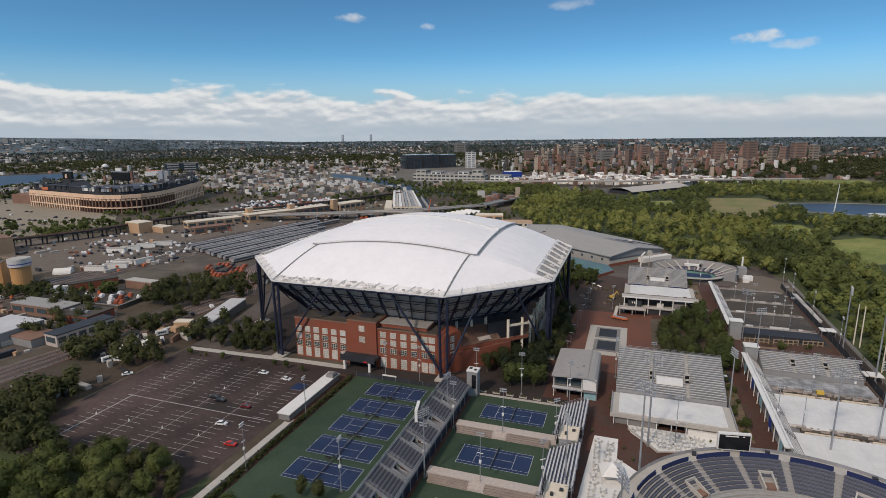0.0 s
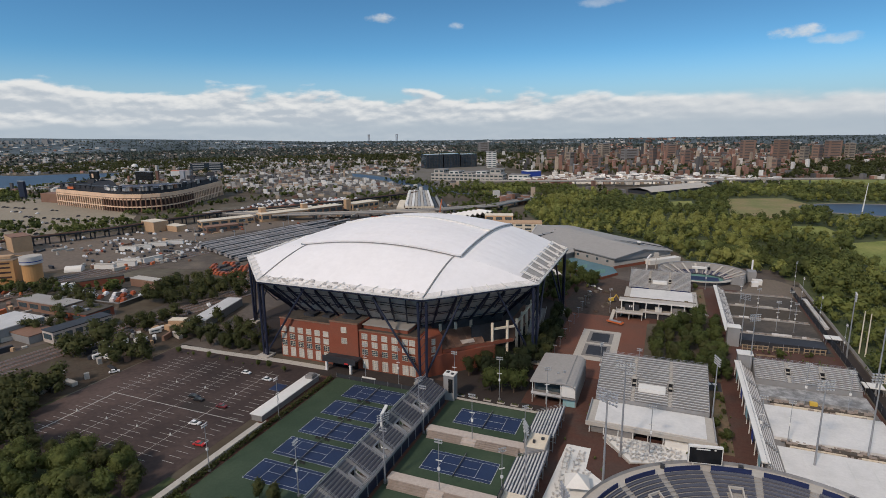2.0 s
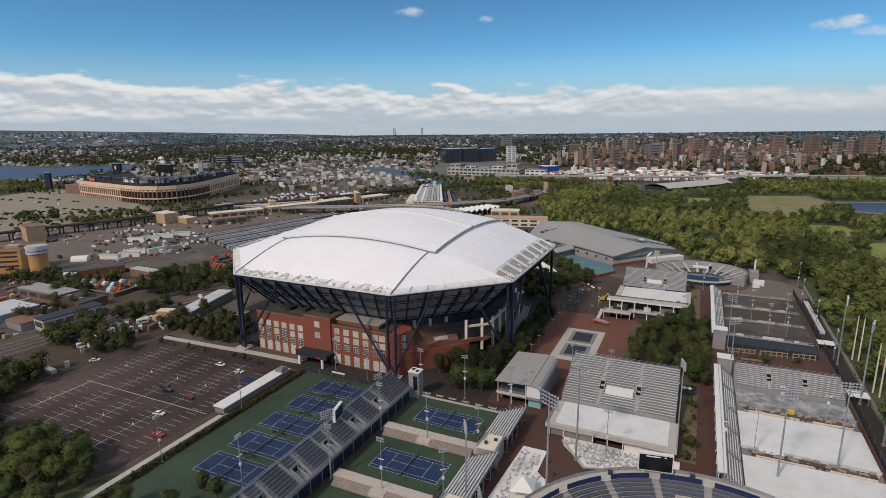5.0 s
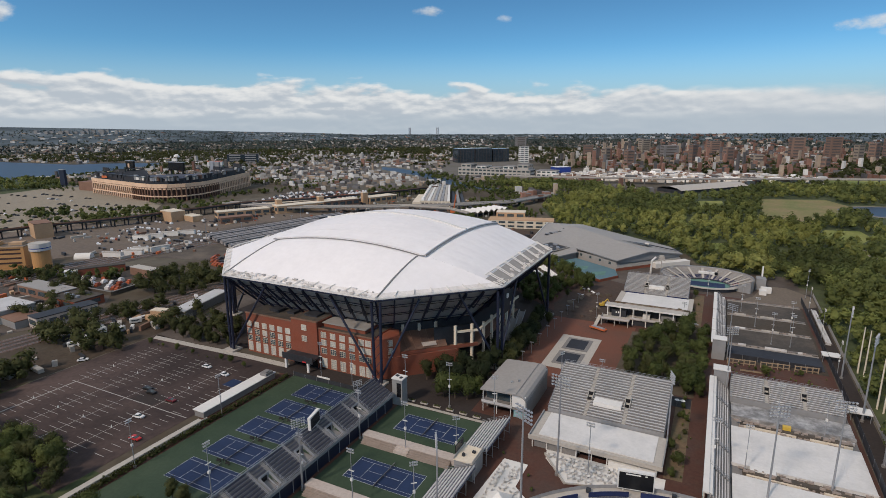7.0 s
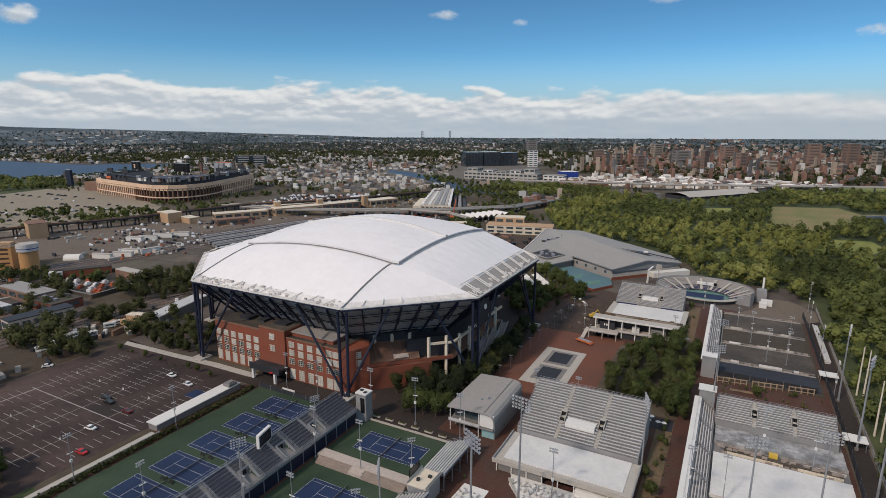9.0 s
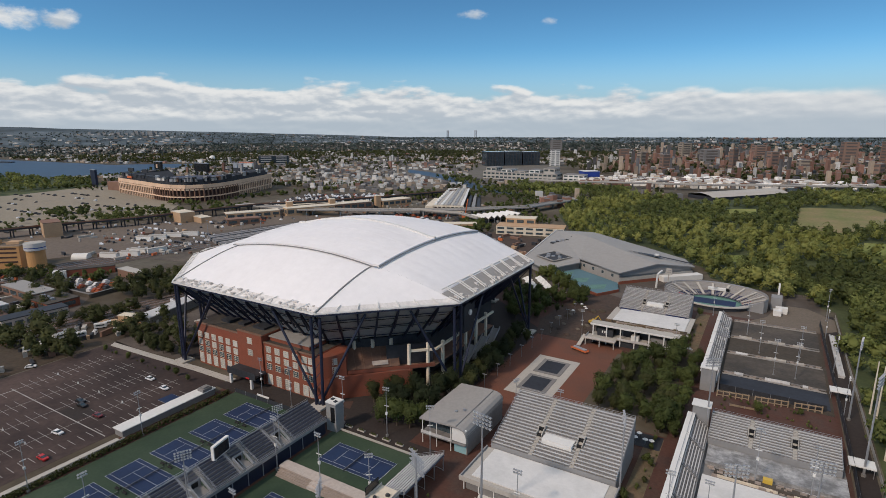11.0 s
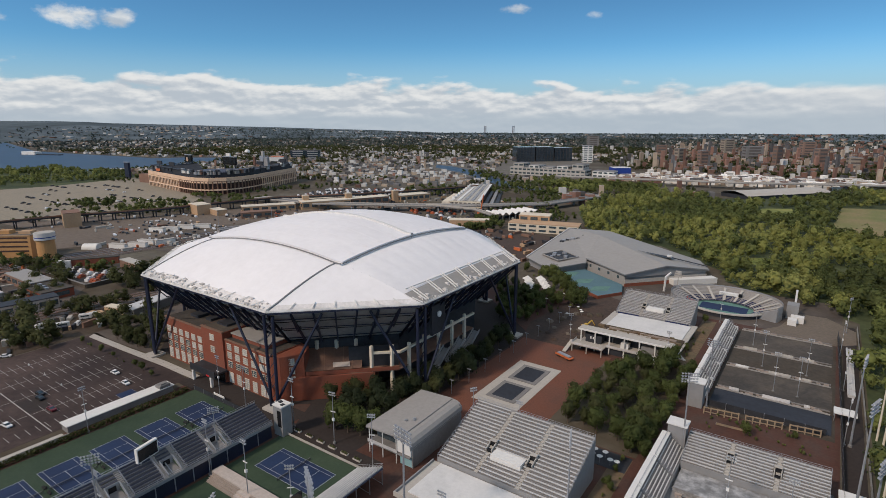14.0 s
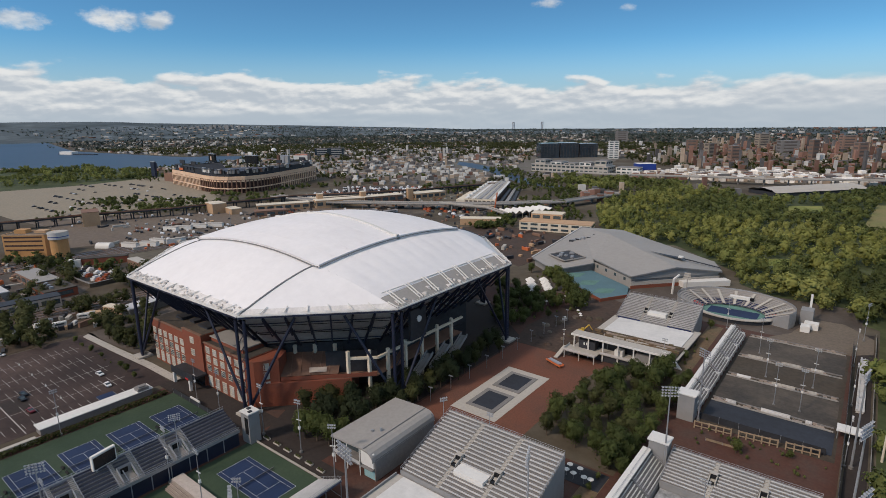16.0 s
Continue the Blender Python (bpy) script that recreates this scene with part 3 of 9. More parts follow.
slab("earth_site", [(-232, 500), (-165, 470), (-97, 442), (-92, 540), (-118, 556), (-176, 562), (-225, 530)], -1, 0.085, M["siteearth"], "dark churned earth of a building site", "earth")
slab("railway_line", [(-290, 60), (-262, 60), (-248, 200), (-232, 300), (-262, 345), (-290, 335), (-262, 210)], -1, 0.1, M["ballast"], "brown ballast under railway tracks", "railway")
slab("parking_west", [(-970, 352), (-730, 290), (-640, 290), (-590, 330), (-560, 460), (-630, 530), (-985, 625), (-950, 470)], -1, 0.08, M["pale"], "pale sun-bleached stadium car park", "car park")
slab("parking_bus", [(-520, 560), (-430, 560), (-380, 700), (-420, 790), (-560, 700)], -1, 0.08, M["road"], "grey lot full of parked vehicles", "car park")
slab("yard_machines", [(-346, 236.5), (-292.6, 238.5), (-296, 284), (-343, 286), (-364, 256)], -1, 0.1, M["darkcourt"], "oily dark machine yard", "yard")
slab("lot_dusty", [(-560, 300), (-440, 262), (-408, 330), (-404, 400), (-404, 470), (-350, 640), (-420, 610), (-500, 480), (-545, 380)], -1, 0.075, M["dust"], "dusty tan vehicle lot", "yard")
slab("lot_warehouses", [(-420, 120), (-290, 120), (-268, 215), (-296, 240), (-380, 245)], -1, 0.07, M["road"], "asphalt among the warehouses", "yard")
slab("road_trailers", [(-262, 100), (-208, 100), (-208, 230), (-228, 300), (-236, 300), (-250, 200)], -1, 0.07, M["dirt"], "earthy track beside the railway", "track")
slab("lawn_shore", [(-1010, 362), (-970, 352), (-950, 470), (-985, 628), (-1100, 648), (-1312, 602), (-1405, 460)], -1, 0.05, M["understory"], "green shore land between the bay and the car park", "undergrowth")
slab("water_bay", [(-1600, 440), (-1412, 537), (-1213, 624), (-1190, 720), (-1205, 805), (-1270, 985), (-1335, 1064), (-1470, 985), (-1500, 925), (-1729, 910), (-1966, 892), (-2219, 886), (-3350, 1150), (-4300, 1100), (-4600, 500), (-3000, 180)], -1, 0.1, M["water"], "blue bay water", "water")
slab("water_creek", [(-700, 1190), (-655, 1120), (-530, 1040), (-350, 880), (-280, 860), (-275, 885), (-330, 905), (-510, 1075), (-630, 1160)], -1, 0.1, M["water"], "narrow grey-blue creek", "water")
slab("water_pond", ring(300, 842, 122, 58), -1, 0.12, M["water"], "round blue pond", "water")
slab("pond_path", ring(300, 842, 130, 64), -1, 0.08, M["pale"], "pale path round the pond", "path")
slab("lawn_meadow", [(136, 622), (160, 614), (178, 655), (174, 690), (144, 684)], -1, 0.09, M["grass"], "light green mown meadow", "meadow")
slab("lawn_meadow_east", [(160, 524), (168, 496), (230, 530), (250, 610), (212, 625), (178, 602), (164, 576)], -1, 0.09, M["grass"], "light green mown meadow", "meadow")
slab("path_meadow", [(136, 622), (134, 617), (151, 609), (157, 594), (159, 560), (164, 560), (163, 576), (160.5, 597), (153, 613)], -1, 0.1, M["pale"], "pale winding park path", "path")
slab("lawn_field", [(90, 720), (140, 715), (175, 800), (196, 880), (178, 940), (100, 910)], -1, 0.09, M["field"], "dry olive-brown playing field", "meadow")
slab("lawn_clearing", [(20, 852), (25, 786), (55, 804), (52, 872)], -1, 0.09, M["grass"], "small park meadow", "meadow")
slab("lawn_glade", [(30, 545), (62, 548), (67, 580), (44, 570)], -1, 0.09, M["grass"], "small bright glade at the park edge", "meadow")
slab("lawn_far", [(230, 1150), (420, 1180), (430, 1300), (200, 1260)], -1, 0.09, M["grass"], "far sports field", "meadow")
slab("road_market", [(-260, 1060), (80, 1130), (120, 1280), (-240, 1200)], -1, 0.08, M["pale"], "bright asphalt among shops", "road")

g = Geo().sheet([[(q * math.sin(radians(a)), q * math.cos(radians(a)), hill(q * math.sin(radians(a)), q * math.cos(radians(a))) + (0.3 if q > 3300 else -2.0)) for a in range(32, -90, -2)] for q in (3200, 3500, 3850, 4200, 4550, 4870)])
solid("ground_far", g, M["farhaze"], "far woods in haze-blue colour, rising gently towards the horizon", "ground", "structure")

# ---- car park markings and walls ----
g = Geo()
for x in (-190.5, -174, -158, -141.5):
    g.box(x - 0.09, x + 0.09, 124, 196, 0.055, 0.065)
    for k in range(24):
        y = 124.5 + k * 3.0
        if abs(y - 156) > 2:
            g.box(x - 5.2, x + 5.2, y - 0.08, y + 0.08, 0.055, 0.066)
g.box(-193, -123, 155.8, 156.2, 0.055, 0.067)
for k in range(22):
    g.box(-131.5, -126.5, 126.9 + k * 3, 127.1 + k * 3, 0.055, 0.066)
g.box(-190.8, -190.2, 126, 156, 0.055, 0.0685)
solid("parking_markings", g, M["bay"], "worn white parking bay lines on asphalt", "road marking", "structure")
g = Geo().box(-132, -126.6, 181, 187, 0.056, 0.07)
solid("parking_bay", g, M["blue"], "blue painted accessible parking bay", "road marking", "structure")
# long low white-topped wall building beside the courts
h = thing("pump_building", "long low block with a white flat roof beside the courts", "building")
part("wall", Geo().box(-121.4, -116.6, 158.6, 195.6, 0, 2.5), M["grey"], h)
part("roof", Geo().box(-121.8, -116.2, 158.2, 196, 2.5, 2.8), M["white"], h)
part("roof_unit", Geo().box(-120, -116.5, 190.5, 194.5, 2.8, 4.0).box(-119, -117, 191.2, 193.5, 4.0, 4.5), M["grey"], h)
slab("pavement_walkway", [(-204, 202.3), (-172, 203.6), (-143.6, 205.2), (-120, 205.7), (-120, 208.9), (-145.6, 208.6), (-175.8, 206.6), (-206, 205.4)], -1, 0.3, M["concrete"], "pale raised walkway behind the car park trees", "walkway")
g = Geo()
for k in range(15):
    g.box(-199 + k * 5.4, -198.85 + k * 5.4, 203.6 + k * 0.17, 206.2 + k * 0.15, 0.3, 0.312)
solid("pavement_joints", g, M["grey"], "grey joints across the pale walkway", "pavement joint", "structure")
solid("wall_path", Geo().box(-117.6, -114.2, 100, 157, 0, 0.6).box(-114.3, -114.0, 100, 158, 0.6, 1.5), M["concrete"], "pale raised walkway beside the courts", "walkway", "structure")


# ---- courts ----
def court_mesh():
    s = Geo().box(-11.885, 11.885, -5.485, 5.485, 0.1, 0.115)
    k = Geo()
    for y in (-5.485, -4.115, 4.115, 5.485):
        k.box(-11.885, 11.885, y - 0.045, y + 0.045, 0.115, 0.122)
    for x in (-11.885, 11.885):
        k.box(x - 0.06, x + 0.06, -5.5, 5.5, 0.115, 0.1225)
    for x in (-6.4, 6.4):
        k.box(x - 0.05, x + 0.05, -4.1, 4.1, 0.115, 0.1225)
    k.box(-6.4, 6.4, -0.05, 0.05, 0.115, 0.1215)
    net = Geo()
    for i in range(8):
        net.box(-0.012, 0.012, -6.3, 6.3, 0.2 + i * 0.1, 0.23 + i * 0.1)
    tape = Geo().box(-0.05, 0.05, -6.3, 6.3, 1.0, 1.07)
    posts = [Geo().tube((0, y, 0.1), (0, y, 1.15), 0.06) for y in (-6.4, 6.4)]
    return s, k, net, tape, posts


s, k, net, tape, posts = court_mesh()
court = thing("tennis_court", "blue hard tennis court with white lines on green", "tennis court", -88, 134.6, group="practice courts")
part("surface", s, M["blue"], court)
part("court_marking", k, M["line"], court, "white court lines")
nt_ = part("net", net, M["black"], court, "dark net")
part("net_tape", tape, M["seam"], nt_)
for p in posts:
    part("net_post", p, M["steel"], court)
for i in range(1, 5):
    copy_thing(court, pose(-88, 134.6 + 14.35 * i, 0))
for y in (189, 159, 129):
    copy_thing(court, pose(-38, y, 0))["group"] = "match courts"
# benches between the practice courts
bench = thing("court_bench", "pair of dark benches beside a tennis court", "bench", -88, 141.8, group="court benches")
for x in (-2.3, 1.6):
    part("seat", Geo().box(x - 0.9, x + 0.9, -0.25, 0.25, 0.5, 0.6).box(x - 0.9, x + 0.9, 0.2, 0.27, 0.6, 1.0), M["black"], bench)
    for d in (-0.7, 0.7):
        part("leg", Geo().box(x + d - 0.05, x + d + 0.05, -0.2, 0.2, 0.1, 0.5), M["black"], bench)
part("umbrella", Geo().tube((0, 0, 0.1), (0, 0, 2.0), 0.05).tube((0, 0, 1.2), (0, 0, 2.1), 0.3, 8, 0.08), M["black"], bench)
for i in range(1, 4):
    copy_thing(bench, pose(-88, 141.8 + 14.35 * i, 0))


def fence(name, pts, height, cloth, label, step=6.0):
    """Posts with cloth panels between them along a line of points."""
    f = thing(name, label, "fence")
    for (xa, ya), (xb, yb) in zip(pts, pts[1:]):
        n = max(1, round(math.hypot(xb - xa, yb - ya) / step))
        for i in range(n):
            p = Vector((xa + (xb - xa) * i / n, ya + (yb - ya) * i / n, 0))
            q = Vector((xa + (xb - xa) * (i + 1) / n, ya + (yb - ya) * (i + 1) / n, 0))
            part("post", Geo().tube(p, p + Vector((0, 0, height + 0.15)), 0.06), M["galv"], f)
            part("panel", Geo().beam(p + Vector((0, 0, height / 2 + 0.1)), q + Vector((0, 0, height / 2 + 0.1)), 0.05, height - 0.2), cloth, f)
    return f


fence("court_fence", [(-111, 201), (-67, 201)], 2.0, M["dark"], "dark fence at the end of the practice courts")
fence("court_fence", [(-57, 200.6), (-19, 200.6)], 1.1, M["concrete"], "low pale barrier at the end of the match courts")
for y in (176.4, 146.4):
    fence("windscreen_fence", [(-56, y + 0.4), (-20, y + 0.4)], 1.2, M["navy"], "navy cloth fence behind a match court", 5.0)
solid("sign_board", Geo().box(-98.5, -92, 201.4, 201.7, 0.3, 2.4).box(-98.2, -98, 201.5, 201.6, 0, 0.3).box(-92.5, -92.3, 201.5, 201.6, 0, 0.3), M["white"], "plain white board on the court fence", "board")

# ---- the domed stadium ----
EAVE = 37.0
OCT = [(-157, 208.5), (-72.5, 208.5), (-32.7, 247), (-32.7, 323.5), (-72.5, 362), (-157, 362), (-196, 323.5), (-196, 247)]
XM, YM = -110.5, 285.0
XA, XB, YA, YB = -151.0, -70.5, 241.0, 329.0
OVER = 3.4
CROWN_X, CROWN_Y, CROWN_XY = 3.4, 3.4, 1.9
stadium = thing("stadium", "huge octagonal stadium with white fabric roof on navy steel legs", "stadium")


def arch_z(x, y):
    u = (x - XM) / ((XB - XA) / 2)
    v = (y - YM) / ((YB - YA) / 2)
    a, b = max(0, 1 - u * u), max(0, 1 - v * v)
    return 50 + CROWN_X * a + CROWN_Y * b + CROWN_XY * a * b


def lerp(a, b, t):
    return a + (b - a) * t


def roof_sheet(eave_a, eave_b, in_a, in_b, n=18, m=8, bulge=1.35, pleats=0, deep=0.0):
    """Fabric between an eave edge and the rim of the middle panels, gently pleated over its ribs."""
    rows = []
    for j in range(m + 1):
        t = j / m
        row = []
        for i in range(n + 1):
            s_ = i / n
            ex, ey = lerp(eave_a[0], eave_b[0], s_), lerp(eave_a[1], eave_b[1], s_)
            ix, iy = lerp(in_a[0], in_b[0], s_), lerp(in_a[1], in_b[1], s_)
            iz = arch_z(ix, iy) - 1.0
            row.append((lerp(ex, ix, t), lerp(ey, iy, t), EAVE + 0.6 + (iz - EAVE - 0.6) * (1 - (1 - t) ** bulge) + (deep * abs(math.sin(math.pi * pleats * s_)) * math.sin(math.pi * max(0, (t - 0.22) / 0.78)) if pleats else 0)))
        rows.append(row)
    return Geo().sheet(rows)


a_, b_, c_, d_ = (XA, YA), (XB, YA), (XB, YB), (XA, YB)
for ea, eb, ia, ib, pl, dp in ((OCT[0], OCT[1], a_, b_, 6, 0.12), (OCT[2], OCT[3], b_, c_, 11, 0.2), (OCT[4], OCT[5], c_, d_, 6, 0.12), (OCT[6], OCT[7], d_, a_, 11, 0.2)):
    part("roof_panel", roof_sheet(ea, eb, ia, ib, pl * 8, 10, 1.35, pl, dp), M["membrane"], stadium, "white fabric roof side", True)
for ea, eb, ic in ((OCT[1], OCT[2], b_), (OCT[3], OCT[4], c_), (OCT[5], OCT[6], d_), (OCT[7], OCT[0], a_)):
    part("roof_corner", roof_sheet(ea, eb, ic, ic, 6), M["membrane"], stadium, "white fabric roof corner", True)
for y0, y1 in ((YA, YM - 0.5), (YM + 0.5, YB)):
    rows = [[(x, y, arch_z(x, y)) for x in np.linspace(XA - OVER, XB + OVER, 29)] for y in np.linspace(y0, y1, 11)]
    gg = Geo().sheet(rows)
    for edge in (rows[0], rows[-1], [r[0] for r in rows], [r[-1] for r in rows]):
        gg.sheet([edge, [(x, y, z - 1.9) for x, y, z in edge]])
    part("sliding_panel", gg, M["membrane"], stadium, "arched white sliding roof panel", True)
rows = [(x, YM, arch_z(x, YM) + 0.25) for x in np.linspace(XA - OVER, XB + OVER, 27)]
part("roof_ridge", Geo().sweep(rows, 1.6, 0.8), M["white"], stadium, "raised white joint across the roof")


def seam_line(pts, w=0.5, h=0.3):
    part("roof_seam", Geo().sweep(pts, w, h), M["seam"], stadium, "dark grey joint in the roof fabric")


for y in (YA, YB):
    o = -0.7 if y == YA else 0.7
    seam_line([(x, y + o, arch_z(x, y) - 0.75) for x in np.linspace(XA - OVER, XB + OVER, 27)])
for x in (XA, XB):
    o = -OVER - 0.25 if x == XA else OVER + 0.25
    seam_line([(x + o, y, arch_z(x, y) - 0.75) for y in np.linspace(YA, YB, 19)])
for e, i in ((OCT[0], a_), (OCT[1], b_), (OCT[4], c_), (OCT[5], d_)):
    pts = []
    for t in np.linspace(0.02, 1, 9):
        iz = 49.0
        pts.append((lerp(e[0], i[0], t), lerp(e[1], i[1], t), EAVE + 0.75 + (iz - EAVE - 0.6) * (1 - (1 - t) ** 1.35)))
    seam_line(pts, 0.6, 0.35)
# eave: edge beam, inner gutter walk with white frames
CX, CY = -114.4, 285.2


def inset(p, k, z):
    return (CX + (p[0] - CX) * k, CY + (p[1] - CY) * k, z)


RIMS = [(a_, b_), (b_, b_), (b_, c_), (c_, c_), (c_, d_), (d_, d_), (d_, a_), (a_, a_)]


def roof_pt(ea, eb, ia, ib, s_, t, lift):
    ex, ey = lerp(ea[0], eb[0], s_), lerp(ea[1], eb[1], s_)
    ix, iy = lerp(ia[0], ib[0], s_), lerp(ia[1], ib[1], s_)
    iz = arch_z(ix, iy) - 1.0
    return (lerp(ex, ix, t), lerp(ey, iy, t), EAVE + 0.6 + (iz - EAVE - 0.6) * (1 - (1 - t) ** 1.35) + lift)


for i in range(8):
    p, q = OCT[i], OCT[(i + 1) % 8]
    part("eave_beam", Geo().beam((*p, EAVE + 0.15), (*q, EAVE + 0.15), 0.8, 0.7), M["steel"], stadium, "dark steel eave edge")
    part("eave_gutter", Geo().beam((*p, EAVE + 0.72), (*q, EAVE + 0.72), 0.9, 0.4), M["white"], stadium, "white eave capping")
    L = math.hypot(q[0] - p[0], q[1] - p[1])
    n = round(L / 8.5)
    ia, ib = RIMS[i]
    lip = [[roof_pt(p, q, ia, ib, s_, t, 0.14) for s_ in np.linspace(0, 1, 19)] for t in ((0.0, 0.1, 0.2) if i % 4 == 2 else (0.0, 0.05, 0.105))]
    # east and west strips use darker grey for the shaded trench under the frames
    part("gutter_walk", Geo().sheet(lip), M["gutter"] if i % 4 == 0 else M["palegrey"] if i % 2 == 0 else M["gutter"], stadium, "grey gutter walk behind the eave, darkened for trench shade east and west")
    for j in range(n + 1 if i % 4 != 2 else 0):
        a, b = roof_pt(p, q, ia, ib, j / n, 0.0, 0.9), roof_pt(p, q, ia, ib, min(1, j / n + (0.03 if i % 2 == 0 else 0)), 0.115, 0.5)
        part("edge_frame", Geo().beam(a, b, 0.22 if i % 2 == 0 else 0.3, 0.35), M["white"], stadium, "white steel frame on the roof edge")
    rail = Geo()
    for z in (1.1, 1.5):
        rail.beam((*p, EAVE + z), (*q, EAVE + z), 0.1, 0.08)
    part("edge_rail", rail, M["white"], stadium)
    if i % 2 == 0:
        rng = random.Random(40 + i)
        for kind in range(2):
            cl = Geo()
            for _ in range((46 if kind else 34) if i % 4 == 0 else (26 if kind else 12)):
                s_, t = rng.uniform(0.03, 0.97), rng.uniform(0.015, 0.11)
                x, y, z = roof_pt(p, q, ia, ib, s_, t, 0)
                w, hgt = rng.uniform(0.2, 1.0), rng.uniform(0.1, 0.7)
                cl.box(x - w, x + w, y - w * 0.6, y + w * 0.6, z - 0.3, z + 0.2 + hgt)
            tagged(part("roof_equipment", cl, M["gutter"] if kind else M["panel"], stadium, "small rooftop ducts and walkways behind the eave"), kind="stuff")
    if i % 4 == 2:
        # wide white ladder frames lie on the long east and west gutters
        for j in range(8):
            f0 = 0.03 + j * 0.128
            for q_ in (0.0, 0.02):
                part("edge_frame", Geo().beam(roof_pt(p, q, ia, ib, f0 + q_, 0.0, 1.3), roof_pt(p, q, ia, ib, f0 + q_ + 0.02, 0.22, 1.1), 0.28, 0.4), M["white"], stadium, "white steel frame on the roof edge")
        part("edge_frame", Geo().beam(roof_pt(p, q, ia, ib, 0.02, 0.22, 1.1), roof_pt(p, q, ia, ib, 0.98, 0.22, 1.1), 0.28, 0.4), M["white"], stadium, "white steel frame on the roof edge")
for y in np.linspace(YA, YB, 11)[1:-1]:
    pts = [(x, y, arch_z(x, y)) for x in np.linspace(XA - OVER + 0.2, XB + OVER - 0.2, 19)]
    part("roof_rib", Geo().sweep(pts, 0.5, 0.05), M["membrane"], stadium)
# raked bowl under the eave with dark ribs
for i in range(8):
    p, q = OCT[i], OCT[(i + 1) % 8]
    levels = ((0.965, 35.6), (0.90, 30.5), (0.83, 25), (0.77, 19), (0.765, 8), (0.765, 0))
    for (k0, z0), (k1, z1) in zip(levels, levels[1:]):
        # lighter panels down to 19 m, dark ones below
        part("bowl_wall", Geo().sheet([[inset(p, k0, z0), inset(q, k0, z0)], [inset(p, k1, z1 + 0.25), inset(q, k1, z1 + 0.25)]]), M["panel"] if z1 > 15 else M["dark"], stadium, "underside and wall of the seating bowl, darker lower down")
    L = math.hypot(q[0] - p[0], q[1] - p[1])
    n = round(L / 8)
    for j in range(n + 1):
        e = (lerp(p[0], q[0], j / n), lerp(p[1], q[1], j / n))
        rib = Geo().beam(inset(e, 0.985, 36.0), inset(e, 0.775, 18.0), 0.6, 0.9)
        rib.beam(inset(e, 0.985, 35.2), inset(e, 0.90, 26.5), 0.35, 0.4).beam(inset(e, 0.90, 26.5), inset(e, 0.85, 27.5), 0.3, 0.3)
        part("raker_beam", rib, M["steel"], stadium, "navy raking beam")
    for k, z in ((0.935, 32.6), (0.868, 27.0), (0.80, 21)):
        part("bowl_purlin", Geo().beam(inset(p, k, z), inset(q, k, z), 0.25, 0.3), M["steel"], stadium)
# legs
for i in range(8):
    p = OCT[i]
    prev, nxt = OCT[i - 1], OCT[(i + 1) % 8]
    base = Vector(inset(p, 0.985, 0))
    tang = (Vector((*nxt, 0)) - Vector((*prev, 0))).normalized()
    col = part("column", Geo().tube(base - tang * 1.4, base - tang * 1.8 + Vector((0, 0, 36)), 0.6, 10).tube(base + tang * 1.4, base + tang * 1.8 + Vector((0, 0, 36)), 0.6, 10), M["steel"], stadium, "pair of navy steel columns")
    part("column_footing", Geo().box(base.x - 3.2, base.x + 3.2, base.y - 3.2, base.y + 3.2, 0, 0.9), M["concrete"], stadium)
    for kz in range(3, 35, 4):
        part("lacing", Geo().beam(base - tang * 1.5 + Vector((0, 0, kz)), base + tang * 1.5 + Vector((0, 0, kz + 4)), 0.25, 0.25), M["steel"], col)
    for other in (prev, nxt):
        o = Vector((*other, 0))
        d = (o - Vector((*p, 0)))
        reach = min(0.34 * d.length, 24)
        top = Vector(inset((p[0] + d.normalized().x * reach, p[1] + d.normalized().y * reach), 0.975, 35.5))
        part("strut", Geo().tube(base + Vector((0, 0, 0.8)), top, 0.5, 8), M["steel"], stadium, "slanting navy steel strut")
# brick front building, wing by wing
FY = 212.6
part("brick_front", Geo().box(-149, -120.5, FY, 228, 0, 19.2), M["brick"], stadium, "red brick front wing")
part("brick_front", Geo().box(-106, -77.5, FY, 228, 0, 18.4), M["brick"], stadium, "red brick front wing")
part("brick_centre", Geo().box(-120.5, -106, FY - 0.8, 228, 0, 21.2), M["brick"], stadium, "red brick centre bay")
part("parapet", Geo().box(-149.3, -120.5, FY - 0.25, FY + 0.5, 19.2, 19.7).box(-106, -77.2, FY - 0.25, FY + 0.5, 18.4, 18.8).box(-120.8, -105.8, FY - 1.05, FY, 21.2, 21.6), M["rust"], stadium, "brown brick parapet")
part("front_roof", Geo().box(-148.6, -120.6, FY + 0.6, 227.6, 19.2, 19.35).box(-120, -106.4, FY - 0.2, 227.6, 21.2, 21.35).box(-105.8, -77.8, FY + 0.6, 227.6, 18.4, 18.55), M["darkcourt"], stadium, "dark grey felt roof")
part("penthouse", Geo().box(-105, -83, FY + 3, 227, 18.4, 20.2), M["brick"], stadium)
part("penthouse_roof", Geo().box(-105.4, -82.6, FY + 2.6, 227.4, 20.2, 20.6), M["roofgrey"], stadium, "grey penthouse roof")
for bx_ in ((-140, -134, 219, 224, 19.2, 20.6), (-130, -126, 220, 225, 19.2, 20.4), (-117, -110, 217, 223, 21.2, 22.2)):
    part("roof_plant", Geo().box(*bx_), M["dark"], stadium, "dark rooftop plant")
wing = [(-77.5, FY), (-74.5, FY + 1.5), (-56, 232.5), (-50, 239), (-58, 250), (-77.5, 236)]
part("brick_wing", Geo().prism(wing, 0, 9.2), M["brick"], stadium, "low red brick corner wing")
